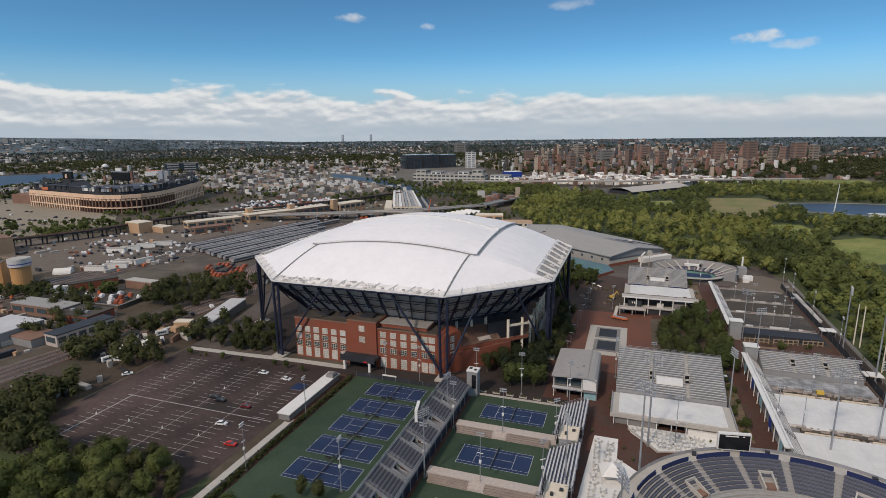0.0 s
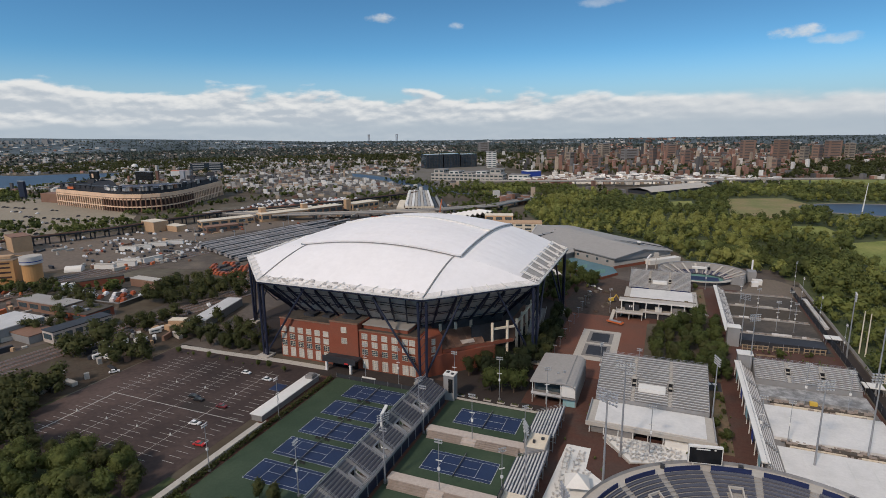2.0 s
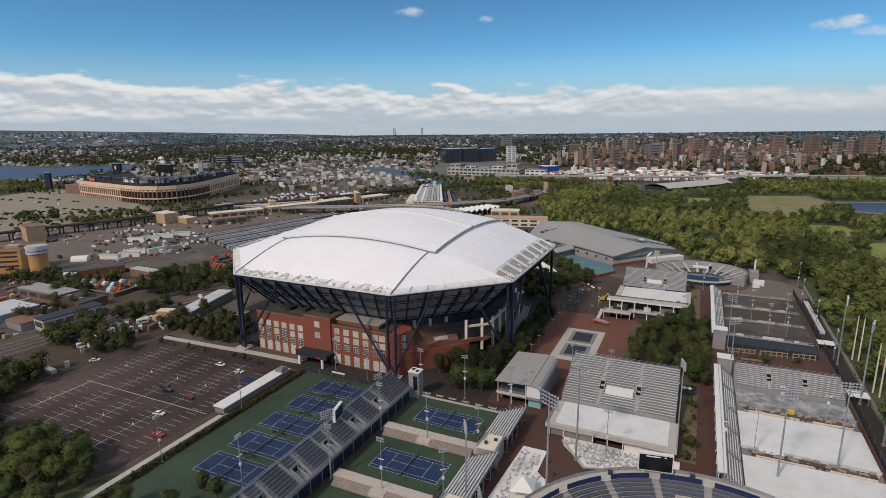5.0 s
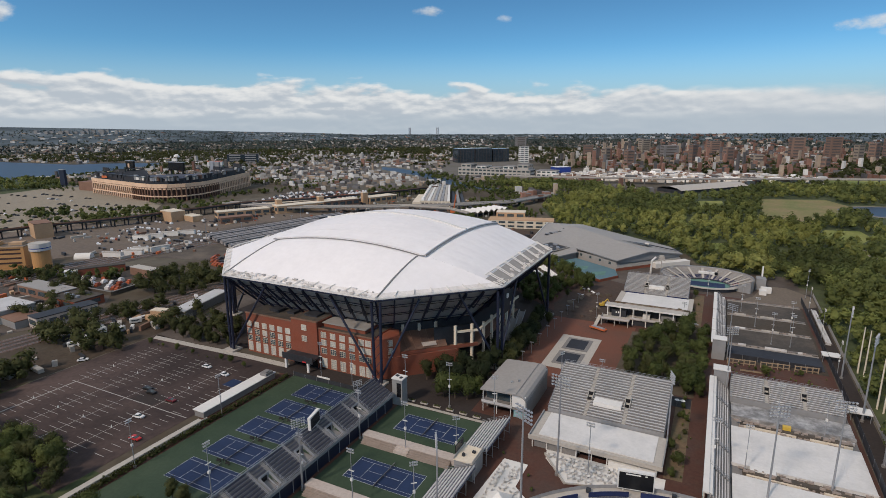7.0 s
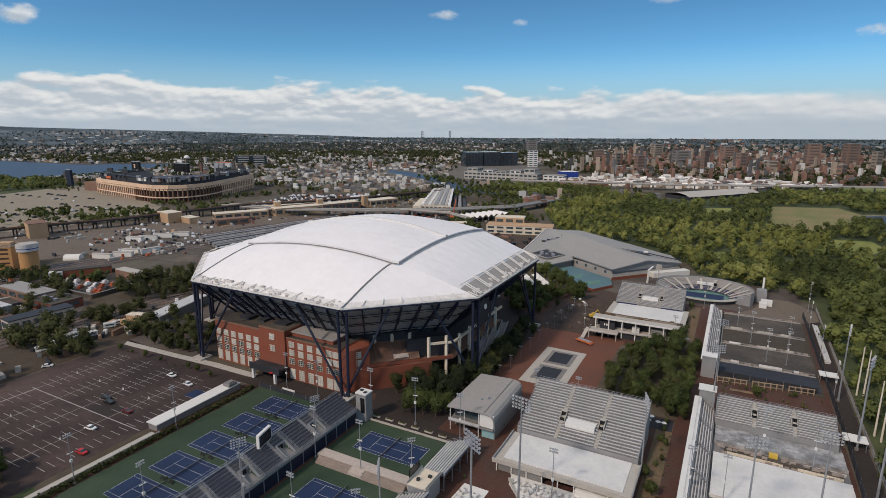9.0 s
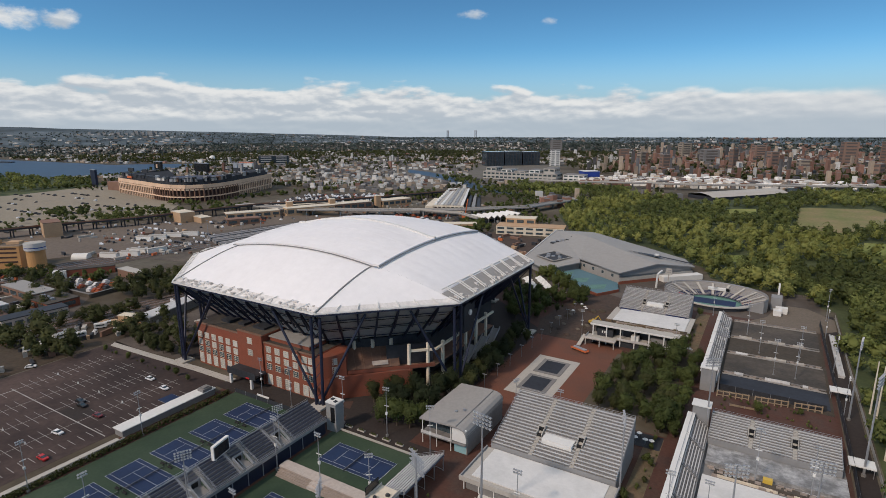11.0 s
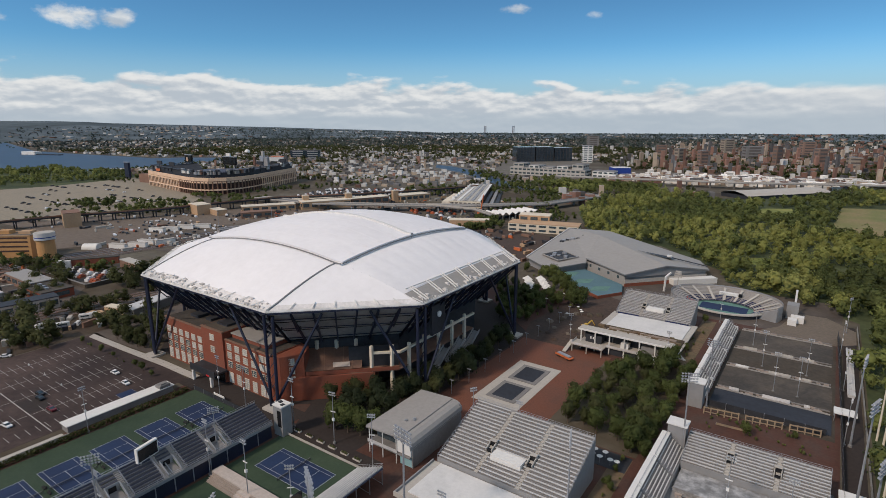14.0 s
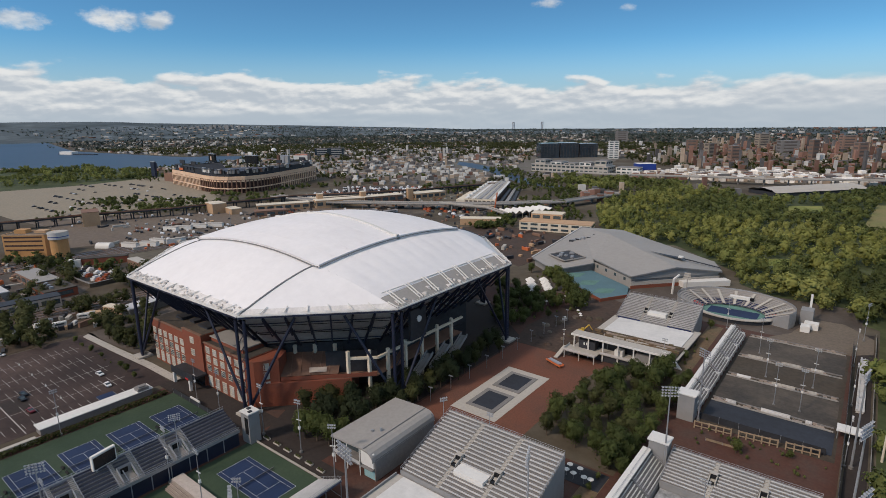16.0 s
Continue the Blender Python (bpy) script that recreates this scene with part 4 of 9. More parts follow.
part("brick_corner", Geo().prism([(-77.5, FY), (-74.5, FY + 1.5), (-69, 221), (-74, 228), (-77.5, 228)], 9.2, 18.0), M["brick"], stadium)
part("terrace_deck", Geo().prism([(-71, 222), (-56, 233.5), (-43.5, 246), (-43.5, 300), (-60, 300), (-77, 236)], 9.2, 9.6), M["rust"], stadium, "brown terrace over the brick wing")
part("terrace_wall", Geo().beam((-69, 221.5, 10.2), (-50, 239.5, 10.2), 0.3, 1.4).beam((-50, 239.5, 10.2), (-43.6, 246, 10.2), 0.3, 1.4), M["brick"], stadium, "brick terrace parapet")
# solid dark panels take the place of the open, shaded void
part("upper_wall", Geo().beam((-60.6, 236, 13.6), (-46.5, 249, 13.6), 0.6, 8.6), M["dark"], stadium, "dark panel standing for the shaded void behind the terrace")
part("upper_wall", Geo().beam((-78.5, 230, 16.4), (-61.6, 245.2, 16.4), 0.6, 4.6), M["dark"], stadium, "dark panel standing for the shaded void above the sloping roof")
part("brick_end", Geo().add([(-60.9, 235.7, 9.2), (-54.6, 236.0, 9.2), (-54.6, 236.0, 10.9), (-61.6, 244.6, 15.2), (-61.6, 244.6, 9.2)], [(0, 1, 2, 3, 4)]), M["brick"], stadium, "brick gable of the sloping roof")
part("sloping_roof", Geo().sheet([[(lerp(-69.4, -54.2, k / 6), lerp(221.6, 236.2, k / 6), 10.95), (lerp(-78.2, -61.4, k / 6), lerp(229.8, 244.9, k / 6), 15.3)] for k in range(7)]), M["roofbrown"], stadium, "sloping brown brick-toned roof")
for k in range(7):
    part("roof_rib", Geo().beam((lerp(-69.3, -54.3, k / 6), lerp(221.7, 236.1, k / 6), 11.05), (lerp(-78.1, -61.5, k / 6), lerp(229.7, 244.8, k / 6), 15.4), 0.25, 0.2), M["rust"], stadium)
part("roof_light", Geo().add([(-62.6, 229.4, 11.6), (-58.0, 233.8, 11.6), (-59.6, 235.5, 12.5), (-64.3, 231.0, 12.5)], [(0, 1, 2, 3)]), M["pinkcon"], stadium, "pale panel on the sloping roof")
part("wall_coping", Geo().beam((-60.6, 236, 18.05), (-46.5, 249, 18.05), 0.9, 0.3).beam((-78.5, 230, 18.85), (-61.6, 245.2, 18.85), 0.9, 0.3), M["dark"], stadium, "dark steel coping")
for x, y in ((-74.6, 232.6), (-68.9, 237.7), (-63.2, 242.8), (-51.5, 239), (-46, 244.5), (-43.5, 252), (-43.5, 262), (-43.5, 272), (-43.5, 282), (-43.5, 292)):
    part("terrace_pier", Geo().box(x - 0.55, x + 0.55, y - 0.55, y + 0.55, 0 if x > -52 else 15.0, 19.6 if x > -52 and y < 246 else 18.5), M["cream"], stadium, "white terrace pier")
part("terrace_lintel", Geo().beam((-52, 239, 16.6), (-43.5, 246.5, 16.6), 0.9, 0.9).beam((-43.5, 246.5, 16.6), (-43.5, 300, 16.6), 0.9, 0.9), M["cream"], stadium, "white lintel over the piers")
for k, y in enumerate((262, 274, 286)):
    st = Geo().beam((-40, y, 2), (-40, y + 11, 9.5), 3.0, 0.5).beam((-38.4, y, 3.1), (-38.4, y + 11, 10.6), 0.15, 1.0).beam((-41.6, y, 3.1), (-41.6, y + 11, 10.6), 0.15, 1.0)
    part("outer_stair", st, M["wallgrey"], stadium, "grey outer stair flight")


def window_mesh(w, hgt, cols, rws):
    f = Geo()
    f.box(-w / 2, w / 2, -0.12, 0.05, 0, 0.10).box(-w / 2, w / 2, -0.12, 0.05, hgt - 0.14, hgt)
    for i in range(cols + 1):
        x = -w / 2 + w * i / cols
        f.box(max(-w / 2, x - 0.05), min(w / 2, x + 0.05), -0.121, 0.05, 0.14, hgt - 0.14)
    for j in range(1, rws):
        f.box(-w / 2, w / 2, -0.1, 0.05, hgt * j / rws - 0.04, hgt * j / rws + 0.04)
    return f.mesh("window", M["cream"]), Geo().box(-w / 2 + 0.05, w / 2 - 0.05, -0.06, 0.02, 0.1, hgt - 0.1).mesh("pane", M["pane"])


wm, pm = window_mesh(2.9, 2.7, 3, 3)
wm2, pm2 = window_mesh(2.9, 4.5, 3, 5)


dark_pane = Geo().box(-1.4, 1.4, -0.06, 0.02, 0.1, 2.6).mesh("pane", M["glass"])


def place_window(meshes, x, y, z, rz=0.0):
    w = new("window", meshes[0])
    w.parent = stadium
    w.matrix_basis = pose(x, y, z, 0, 0, rz)
    p = new("pane", meshes[1])
    p.parent = w


for x in (-147, -142.3, -137.6, -132.9, -128.2, -123.5):
    for z in (12.9, 9.3, 5.9):
        place_window((wm, dark_pane if z < 6 or (z < 10 and x in (-142.3, -132.9)) else pm), x, FY - 0.05, z)
    place_window((wm2, pm2), x, FY - 0.05, 0.8)
for x in (-103, -98, -93, -88, -83, -79.6):
    for z in (14.6, 11.0, 7.2):
        place_window((wm, dark_pane if z < 8 else pm), x, FY - 0.05, z)
    place_window((wm2, pm2), x, FY - 0.05, 0.6)
for z in (14.4, 10.9, 7.2, 1.4):
    place_window((wm, pm), -72.1, 217.2, z, 46.0)
for x, y in ((-62, 227.0),):
    place_window((wm, pm), x, y, 3.0, 43.5)
place_window((wm, pm), -113.2, FY - 0.85, 16.6)
place_window((wm, pm), -113.2, FY - 0.85, 11.4)
part("entrance_canopy", Geo().box(-121.5, -104.5, FY - 6.5, FY - 0.8, 5.2, 6.0).box(-121.5, -104.5, FY - 6.7, FY - 6.4, 4.2, 7.2), M["dark"], stadium, "dark entrance canopy")
part("entrance_sign", Geo().box(-110, -108, FY - 6.9, FY - 6.7, 4.3, 4.9), M["red"], stadium, "short red band on the canopy")
part("entrance_opening", Geo().box(-120, -106.5, FY - 0.95, FY - 0.8, 0, 4.6), M["screen"], stadium, "dark entrance opening")
for x in (-119.5, -107):
    part("entrance_pillar", Geo().box(x - 0.5, x + 0.5, FY - 7, FY - 6, 0, 4.2), M["white"], stadium)
g = Geo().tube((-36.2, 262, 29.0), (-35.7, 262, 29.0), 1.2, 24)
part("round_sign", g, M["white"], stadium, "white round sign high on the east wall")
part("sign_board_back", Geo().box(-37.5, -36.3, 257.5, 266.5, 21, 33), M["dark"], stadium)

# ---- stands ----
def stand(name, label, width, depth, z0, z1, rows, x, y, rz, sections=3, portals=(), skirt=None, bench_mat=None, deck=None, group="stands", pw=0.75, lintel=True):
    """A bleacher whose local x runs along the rows, whose front edge is y = 0 and which rises to y = depth."""
    bench_mat, deck = bench_mat or M["alu"], deck or M["grey"]
    t = thing(name, label, "bleachers", x, y, 0, rz, group)
    d, h_ = depth / rows, (z1 - z0) / rows
    stairs = [width * (i + 1) / sections for i in range(sections - 1)]
    step = Geo().box(0, width, 0, d + 0.02, -0.35, 0).mesh("step", deck)
    for r in range(rows):
        o = new("step", step)
        o.parent = t
        o.location = (0, r * d, z0 + r * h_)
    share = {}
    for r in range(rows):
        for i in range(sections):
            xa = (0 if i == 0 else stairs[i - 1] + 0.7)
            xb = (width if i == sections - 1 else stairs[i] - 0.7)
            spans = [(xa, xb)]
            for px, pr in portals:
                if pr <= r <= pr + 2:
                    spans = [s_ for a, b in spans for s_ in ((a, min(b, px - pw - 0.5)), (max(a, px + pw + 0.5), b)) if s_[1] - s_[0] > 0.5]
            for a, b in spans:
                key = round(b - a, 2)
                if key not in share:
                    share[key] = Geo().box(0, b - a, 0, d * 0.42, 0.38, 0.46).box(0, b - a, d * 0.30, d * 0.40, 0.0, 0.38).mesh("bench", bench_mat)
                o = new("bench", share[key])
                o.parent = t
                o.location = (a, r * d + d * 0.38, z0 + r * h_)
    for sx in stairs:
        part("aisle", Geo().stair(sx - 0.6, sx + 0.6, 0, d / 2, z0 - h_ / 2 + 0.12, h_ / 2, rows * 2), M["concrete"] if lintel else M["roofgrey"], t, "pale stepped aisle")
    for px, pr in portals:
        yy, zz = pr * d, z0 + pr * h_
        top = 1.0 if depth < 10 else 1.5
        part("portal", Geo().box(px - pw, px + pw, yy + d * 1.8, yy + d * 3.0, zz - 0.3, zz + (top if lintel else 0.2) + 2 * h_ - 0.3).box(px - pw, px + pw, yy, yy + d * 1.8, zz, zz + h_ + 0.03), M["screen"], t, "dark exit opening")
        wallm = M["concrete"] if lintel else M["roofgrey"]
        for s_ in (-1, 1):
            part("portal_wall", Geo().beam((px + s_ * (pw + 0.15), yy, zz + 0.4), (px + s_ * (pw + 0.15), yy + d * 3.1, zz + 0.4 + 3 * h_), 0.25, 0.9 if lintel else 0.6), wallm, t)
        if lintel:
            part("portal_head", Geo().box(px - pw - 0.3, px + pw + 0.3, yy + d * 2.0, yy + d * 3.2, zz + top + 2 * h_ - 0.3, zz + top + 2 * h_ - 0.1), wallm, t)
    g = Geo()
    for a, b in (((0, depth), (width, depth)), ((0, 0), (0, depth)), ((width, 0), (width, depth))):
        for q in (0.5, 1.05):
            za, zb = (z0 if a[1] == 0 else z1), (z0 if b[1] == 0 else z1)
            g.beam((*a, za + q), (*b, zb + q), 0.07, 0.07)
        n = max(2, round(math.hypot(b[0] - a[0], b[1] - a[1]) / 2.5))
        for i in range(n + 1):
            xx, yy = lerp(a[0], b[0], i / n), lerp(a[1], b[1], i / n)
            zz = lerp(za, zb, i / n)
            g.beam((xx, yy, zz - 0.3), (xx, yy, zz + 1.05), 0.07, 0.07)
    part("railing", g, M["galv"], t, "grey steel guard rail")
    if skirt:
        part("back_wall", Geo().box(0, width, depth - 0.3, depth + 0.05, 0, z1 + 0.2), skirt, t)
        for xx in (0, width):
            part("side_wall", Geo().add([(xx - 0.1, 0, 0), (xx - 0.1, depth, 0), (xx - 0.1, depth, z1 - 0.3), (xx - 0.1, 0, z0 - 0.3), (xx + 0.1, 0, 0), (xx + 0.1, depth, 0), (xx + 0.1, depth, z1 - 0.3), (xx + 0.1, 0, z0 - 0.3)], [(0, 1, 2, 3), (7, 6, 5, 4), (0, 4, 5, 1), (1, 5, 6, 2), (2, 6, 7, 3), (3, 7, 4, 0)]), skirt, t)
        part("front_wall", Geo().box(0, width, -0.15, 0, 0, z0 + 0.1), skirt, t)
    else:
        for i in range(max(2, round(width / 6)) + 1):
            xx = width * i / max(2, round(width / 6))
            part("support", Geo().tube((xx, depth - 0.4, 0), (xx, depth - 0.4, z1 - 0.3), 0.14).tube((xx, 0.5, 0), (xx, 0.5, z0 - 0.2), 0.14).beam((xx, 0.3, z0 - 0.4), (xx, depth, z1 - 0.5), 0.2, 0.35).tube((xx, depth - 0.4, 0.4), (xx, 0.5, max(0.5, z0 - 0.3)), 0.07), M["galv"], t)
    return t


# raised gallery between the practice and the match courts: seats face east
def gallery(x, y, length, pits):
    """Local x runs along the rows, local y rises from the front edge to the back; pits are sunken exits between pale stairs."""
    t = thing("gallery_stand", "long raised steel stand with dark blue benches between the courts", "bleachers", x, y, 0, 90, "court stands")
    rows, depth, z0, z1 = 8, 8.6, 5.6, 10.0
    d, h_ = depth / rows, (z1 - z0) / rows
    zat = lambda yy: z0 + (z1 - z0) * yy / depth
    cuts = [0.0]
    for p in pits:
        cuts += [p - 3.3, p + 3.3]
    cuts.append(length)
    share = {}
    for a, b in zip(cuts[::2], cuts[1::2]):
        for r in range(rows):
            part("step", Geo().box(a, b, r * d, r * d + d + 0.02, z0 + r * h_ - 0.3, z0 + r * h_), M["deckgrey"], t, "grey metal step")
            if round(b - a, 2) not in share:
                share[round(b - a, 2)] = (Geo().box(0, b - a, 0, d * 0.5, 0.36, 0.43).box(0, b - a, d * 0.4, d * 0.48, 0.43, 0.78).mesh("bench", M["seat"]), Geo().box(0, b - a, -0.05, 0, 0.34, 0.44).mesh("bench_edge", M["galv"]))
            o = new("bench", share[round(b - a, 2)][0])
            o.parent = t
            o.location = (a, r * d + d * 0.35, z0 + r * h_)
            e = new("bench_edge", share[round(b - a, 2)][1])
            e.parent = o
    for p in pits:
        # two pale stairs, a pale ramp that drops towards the front, its walls and a dark doorway at its head
        for s_ in (-1, 1):
            part("aisle", Geo().stair(p + s_ * 2.65 - 0.6, p + s_ * 2.65 + 0.6, 0, d / 2, z0 - h_ / 2 + 0.1, h_ / 2, rows * 2), M["roofgrey"], t, "pale stepped aisle")
            part("pit_wall", Geo().beam((p + s_ * 1.95, 0.6, zat(0.6) + 0.2), (p + s_ * 1.95, 4.9, zat(4.9) + 0.5), 0.2, 0.9), M["galv"], t, "grey sheet wall beside the exit")
            rl = Geo()
            for q in (0.6, 1.15):
                rl.beam((p + s_ * 3.25, 0.1, z0 + q), (p + s_ * 3.25, depth, z1 + q), 0.09, 0.09)
            for k in range(6):
                rl.beam((p + s_ * 3.25, k * depth / 5, zat(k * depth / 5) - 0.2), (p + s_ * 3.25, k * depth / 5, zat(k * depth / 5) + 1.15), 0.09, 0.09)
            part("stair_rail", rl, M["galv"], t)
        part("pit_floor", Geo().beam((p, 0.1, z0 - 0.1), (p, 4.9, z0 + 0.9), 3.8, 0.25), M["grey"], t, "grey sunken exit floor")
        part("pit_head", Geo().box(p - 1.95, p + 1.95, 4.9, 5.1, z0, zat(5.1) + 0.7), M["galv"], t, "grey wall at the head of the exit")
        for r in (5, 6, 7):
            part("step", Geo().box(p - 2.05, p + 2.05, r * d, r * d + d + 0.02, z0 + r * h_ - 0.3, z0 + r * h_), M["deckgrey"], t, "grey metal step")
            part("bench", Geo().box(p - 1.95, p + 1.95, r * d + d * 0.35, r * d + d * 0.85, z0 + r * h_ + 0.36, z0 + r * h_ + 0.43), M["seat"], t)
        part("doorway", Geo().box(p - 1.0, p + 1.0, 4.8, 4.9, z0 + 1.0, z0 + 2.6), M["screen"], t, "dark exit opening")
    rl = Geo()
    for yy, zz in ((0.0, z0), (depth, z1)):
        for q in (0.55, 1.15):
            rl.beam((0, yy, zz + q), (length, yy, zz + q), 0.1, 0.1)
        for k in range(int(length / 2.4) + 1):
            rl.beam((k * 2.4, yy, zz - 0.2), (k * 2.4, yy, zz + 1.15), 0.09, 0.09)
    part("railing", rl, M["galv"], t, "pale steel guard rail")
    part("front_fascia", Geo().box(0, length, -0.3, -0.1, 4.9, 5.9), M["galv"], t, "pale front parapet")
    part("back_fascia", Geo().box(0, length, depth + 0.05, depth + 0.2, 8.9, 10.3), M["galv"], t, "steel back panel")
    part("under_wall", Geo().box(0, length, 0.6, 0.9, 0, 5.0), M["steel"], t, "dark navy cloth below the seats")
    for i in range(int(length / 5.6)):
        xx = i * 5.6 + 1
        part("support", Geo().tube((xx, depth - 0.3, 0), (xx, depth - 0.3, z1 - 0.4), 0.16).tube((xx, 0.5, 0), (xx, 0.5, z0 - 0.3), 0.16).beam((xx, 0.2, z0 - 0.55), (xx, depth, z1 - 0.6), 0.22, 0.4), M["galv"], t)
        part("cross_brace", Geo().beam((xx, depth - 0.3, 0.3), (xx + 5.4, depth - 0.3, 8.4), 0.16, 0.16), M["galv"], t)
    return t


gallery(-57.6, 100.5, 96, [4.0, 18.8, 33.5, 48.2, 63.0, 77.8])
tower = thing("lift_tower", "grey panelled lift tower with a white flat top", "tower", -56.5, 200.5)
part("body", Geo().box(-3.0, 1.4, -1.8, 2.2, 0, 10.6), M["wallgrey"], tower)
part("roof", Geo().box(-3.2, 1.6, -2.0, 2.4, 10.6, 11.0), M["white"], tower)
part("hatch", Geo().box(-2.5, -1.3, 0, 1.2, 11.0, 11.3).box(-0.2, 0.8, -1, 0.2, 11.0, 11.3), M["dark"], tower)
part("opening", Geo().box(-0.9, 0.9, -1.9, -1.8, 3.5, 9.3), M["screen"], tower, "dark glazed opening")


def scoreboard(x, y, z, rz, w, hgt, label, legs=True, writing=True):
    t = thing("scoreboard", label, "scoreboard", x, y, 0, rz, "scoreboards")
    part("case", Geo().box(-w / 2, w / 2, 0.02, 1.0, z, z + hgt), M["white"], t, "white steel case")
    part("display", Geo().box(-w / 2 + 0.3, w / 2 - 0.3, -0.06, 0.02, z + 0.3, z + hgt - 0.5), M["screen"], t, "switched-off black display")
    if writing:
        part("name_bar", Geo().box(-w * 0.28, w * 0.12, -0.09, -0.06, z + hgt - 1.1, z + hgt - 0.75).box(w * 0.24, w * 0.3, -0.09, -0.06, z + hgt - 1.1, z + hgt - 0.75), M["white"], t, "pale name bar")
    if legs:
        for xx in (-w / 3, w / 3):
            part("leg", Geo().tube((xx, 0.5, 0), (xx, 0.5, z), 0.22), M["white"], t)
    return t


scoreboard(-64.9, 160.0, 9.9, 103, 6.8, 4.4, "switched-off black scoreboard on a white frame above the gallery", True, False)
scoreboard(33.6, 172.6, 9.3, 10, 9.4, 5.6, "large switched-off black scoreboard on the bowl rim")

# concrete decks with benches between the match courts
for y in (170.4, 140.4):
    d = thing("centre_deck", "pale concrete deck with benches between two courts", "deck", -56, y, group="centre decks")
    part("slab", Geo().box(0, 36, 2.6, 6.2, 0, 1.9), M["pinkcon"], d)
    part("stair_block", Geo().box(14, 19, 0.2, 2.6, 0, 1.0).box(14, 19, 1.2, 2.6, 1.0, 1.5), M["pinkcon"], d)
    for x0, x1 in ((1, 14), (19, 34)):
        for r in range(4):
            yy = 2.3 - r * 0.66
            part("bench", Geo().box(x0, x1, yy - 0.18, yy + 0.18, 1.75 - r * 0.4, 1.83 - r * 0.4).box(x0, x1, yy - 0.3, yy + 0.3, 0, 1.38 - r * 0.4), M["bench"], d, "weathered bench row")
# stands at the east end of the match courts, facing west
for y, w in ((199, 21.5), (168, 25)):
    stand("court_stand", "aluminium bench stand at the end of a court", w, 10.5, 1.6, 6.2, 9, -21.8, y, -90, 1, (), None, M["alu"], M["navysteel"], "court stands")
for y in (172.5, 139.5):
    bx = thing("camera_booth", "grey concrete booth with a flat roof terrace between stands", "booth", -15, y, group="booths")
    part("body", Geo().box(-3.6, 2.4, -4.2, 4.2, 0, 6.0), M["wallgrey"], bx)
    part("roof", Geo().box(-3.8, 2.6, -4.4, 4.4, 6.0, 6.3), M["cream"], bx)
    for xa in (-3.8, 2.4):
        part("parapet", Geo().box(xa, xa + 0.2, -4.4, 4.4, 6.3, 7.1), M["concrete"], bx)
    part("roof_box", Geo().box(0.2, 1.2, 0.8, 1.7, 6.3, 6.9).box(-2, -1.2, -2, -1.2, 6.3, 7.2), M["dark"], bx)
    part("display", Geo().box(-4.1, -3.82, -2.5, 3.2, 5.4, 9.4), M["screen"], bx, "black display facing the court")

# court stadium in two copies: back stand, covered court, shop front
def court_stadium(name, x, y, label, covered=True):
    st = stand("grandstand", label, 39.5, 23.5, 5.2, 13.6, 19, x, y + 17.5, 0, 3, [(13.2, 6), (26.3, 6)], M["wallgrey"], M["alu"], M["grey"], "grandstands")
    part("broadcast_deck", Geo().box(14.9, 24.6, 5.4, 9.8, 7.0, 8.6), M["white"], st, "white platform between the exits")
    c = thing(name, "flat white covered court deck raised over shops", "court deck", x, y, group="court decks")
    part("deck", Geo().box(-1.0, 40.5, -1.2, 17.3, 3.2, 3.7), M["concrete"], c)
    part("court_cover", Geo().box(1.5, 38, 1.2, 17.0, 3.7, 3.95), M["sheet"], c, "weathered white sheet over the court")
    part("front_parapet", Geo().box(-1.4, 40.9, -1.5, -1.2, 3.0, 4.5), M["concrete"], c)
    for xa in (-1.4, 40.5):
        part("side_parapet", Geo().box(xa, xa + 0.4, -1.2, 17, 3.2, 4.4), M["wallgrey"], c)
    part("shop_wall", Geo().box(0, 39.5, 2.0, 17, 0, 3.2), M["wallgrey"], c)
    part("shop_shutter", Geo().box(0.5, 15, -0.6, 0, 0.2, 2.9), M["grey"], c, "closed grey shutter")
    part("shop_opening", Geo().box(15.5, 24, 1.7, 2.0, 0.1, 3.0), M["screen"], c, "dark shop opening")
    part("counter", Geo().box(25, 39, -1.8, 1.6, 0, 2.2), M["white"], c, "white service counter")
    for k in range(9):
        part("post", Geo().box(k * 4.9 - 0.15, k * 4.9 + 0.15, -1.0, -0.7, 0, 3.2), M["white"], c)
    return c


court_stadium("court_deck", -2.0, 195.6, "large aluminium grandstand facing a covered court")
st = stand("grandstand", "aluminium grandstand behind the open pavilion", 36.5, 17.0, 4.6, 12.2, 16, -0.4, 374.5, 0, 3, [(12.4, 5), (24.4, 5)], M["wallgrey"], M["alu"], M["grey"], "grandstands")
part("broadcast_deck", Geo().box(14.0, 22.8, 4.0, 7.4, 6.6, 8.2), M["white"], st, "white platform between the exits")
part("front_screen", Geo().box(1, 12, -0.4, -0.2, 3.2, 4.7).box(25, 36, -0.4, -0.2, 3.2, 4.7), M["navy"], st, "dark blue cloth below the seats")
pv = thing("pavilion", "two-storey open white pavilion under a flat roof beside the plaza", "pavilion", -1.6, 322)
part("floor", Geo().box(-0.5, 41, 6.4, 55, 3.3, 3.8).box(-2.5, 12, -0.5, 6.4, 3.4, 3.8).box(12, 41, 4.4, 6.4, 3.4, 3.8), M["concrete"], pv)
part("court_cover", Geo().box(3, 38.5, 31.5, 52, 3.8, 4.15), M["sheet"], pv, "white sheet over the court")
part("roof", Geo().box(-1.5, 40, 5.0, 10.5, 9.3, 9.8), M["concrete"], pv, "flat white roof")
part("roof_trim", Geo().box(-1.5, 40, 4.7, 5.0, 9.1, 9.9), M["white"], pv)
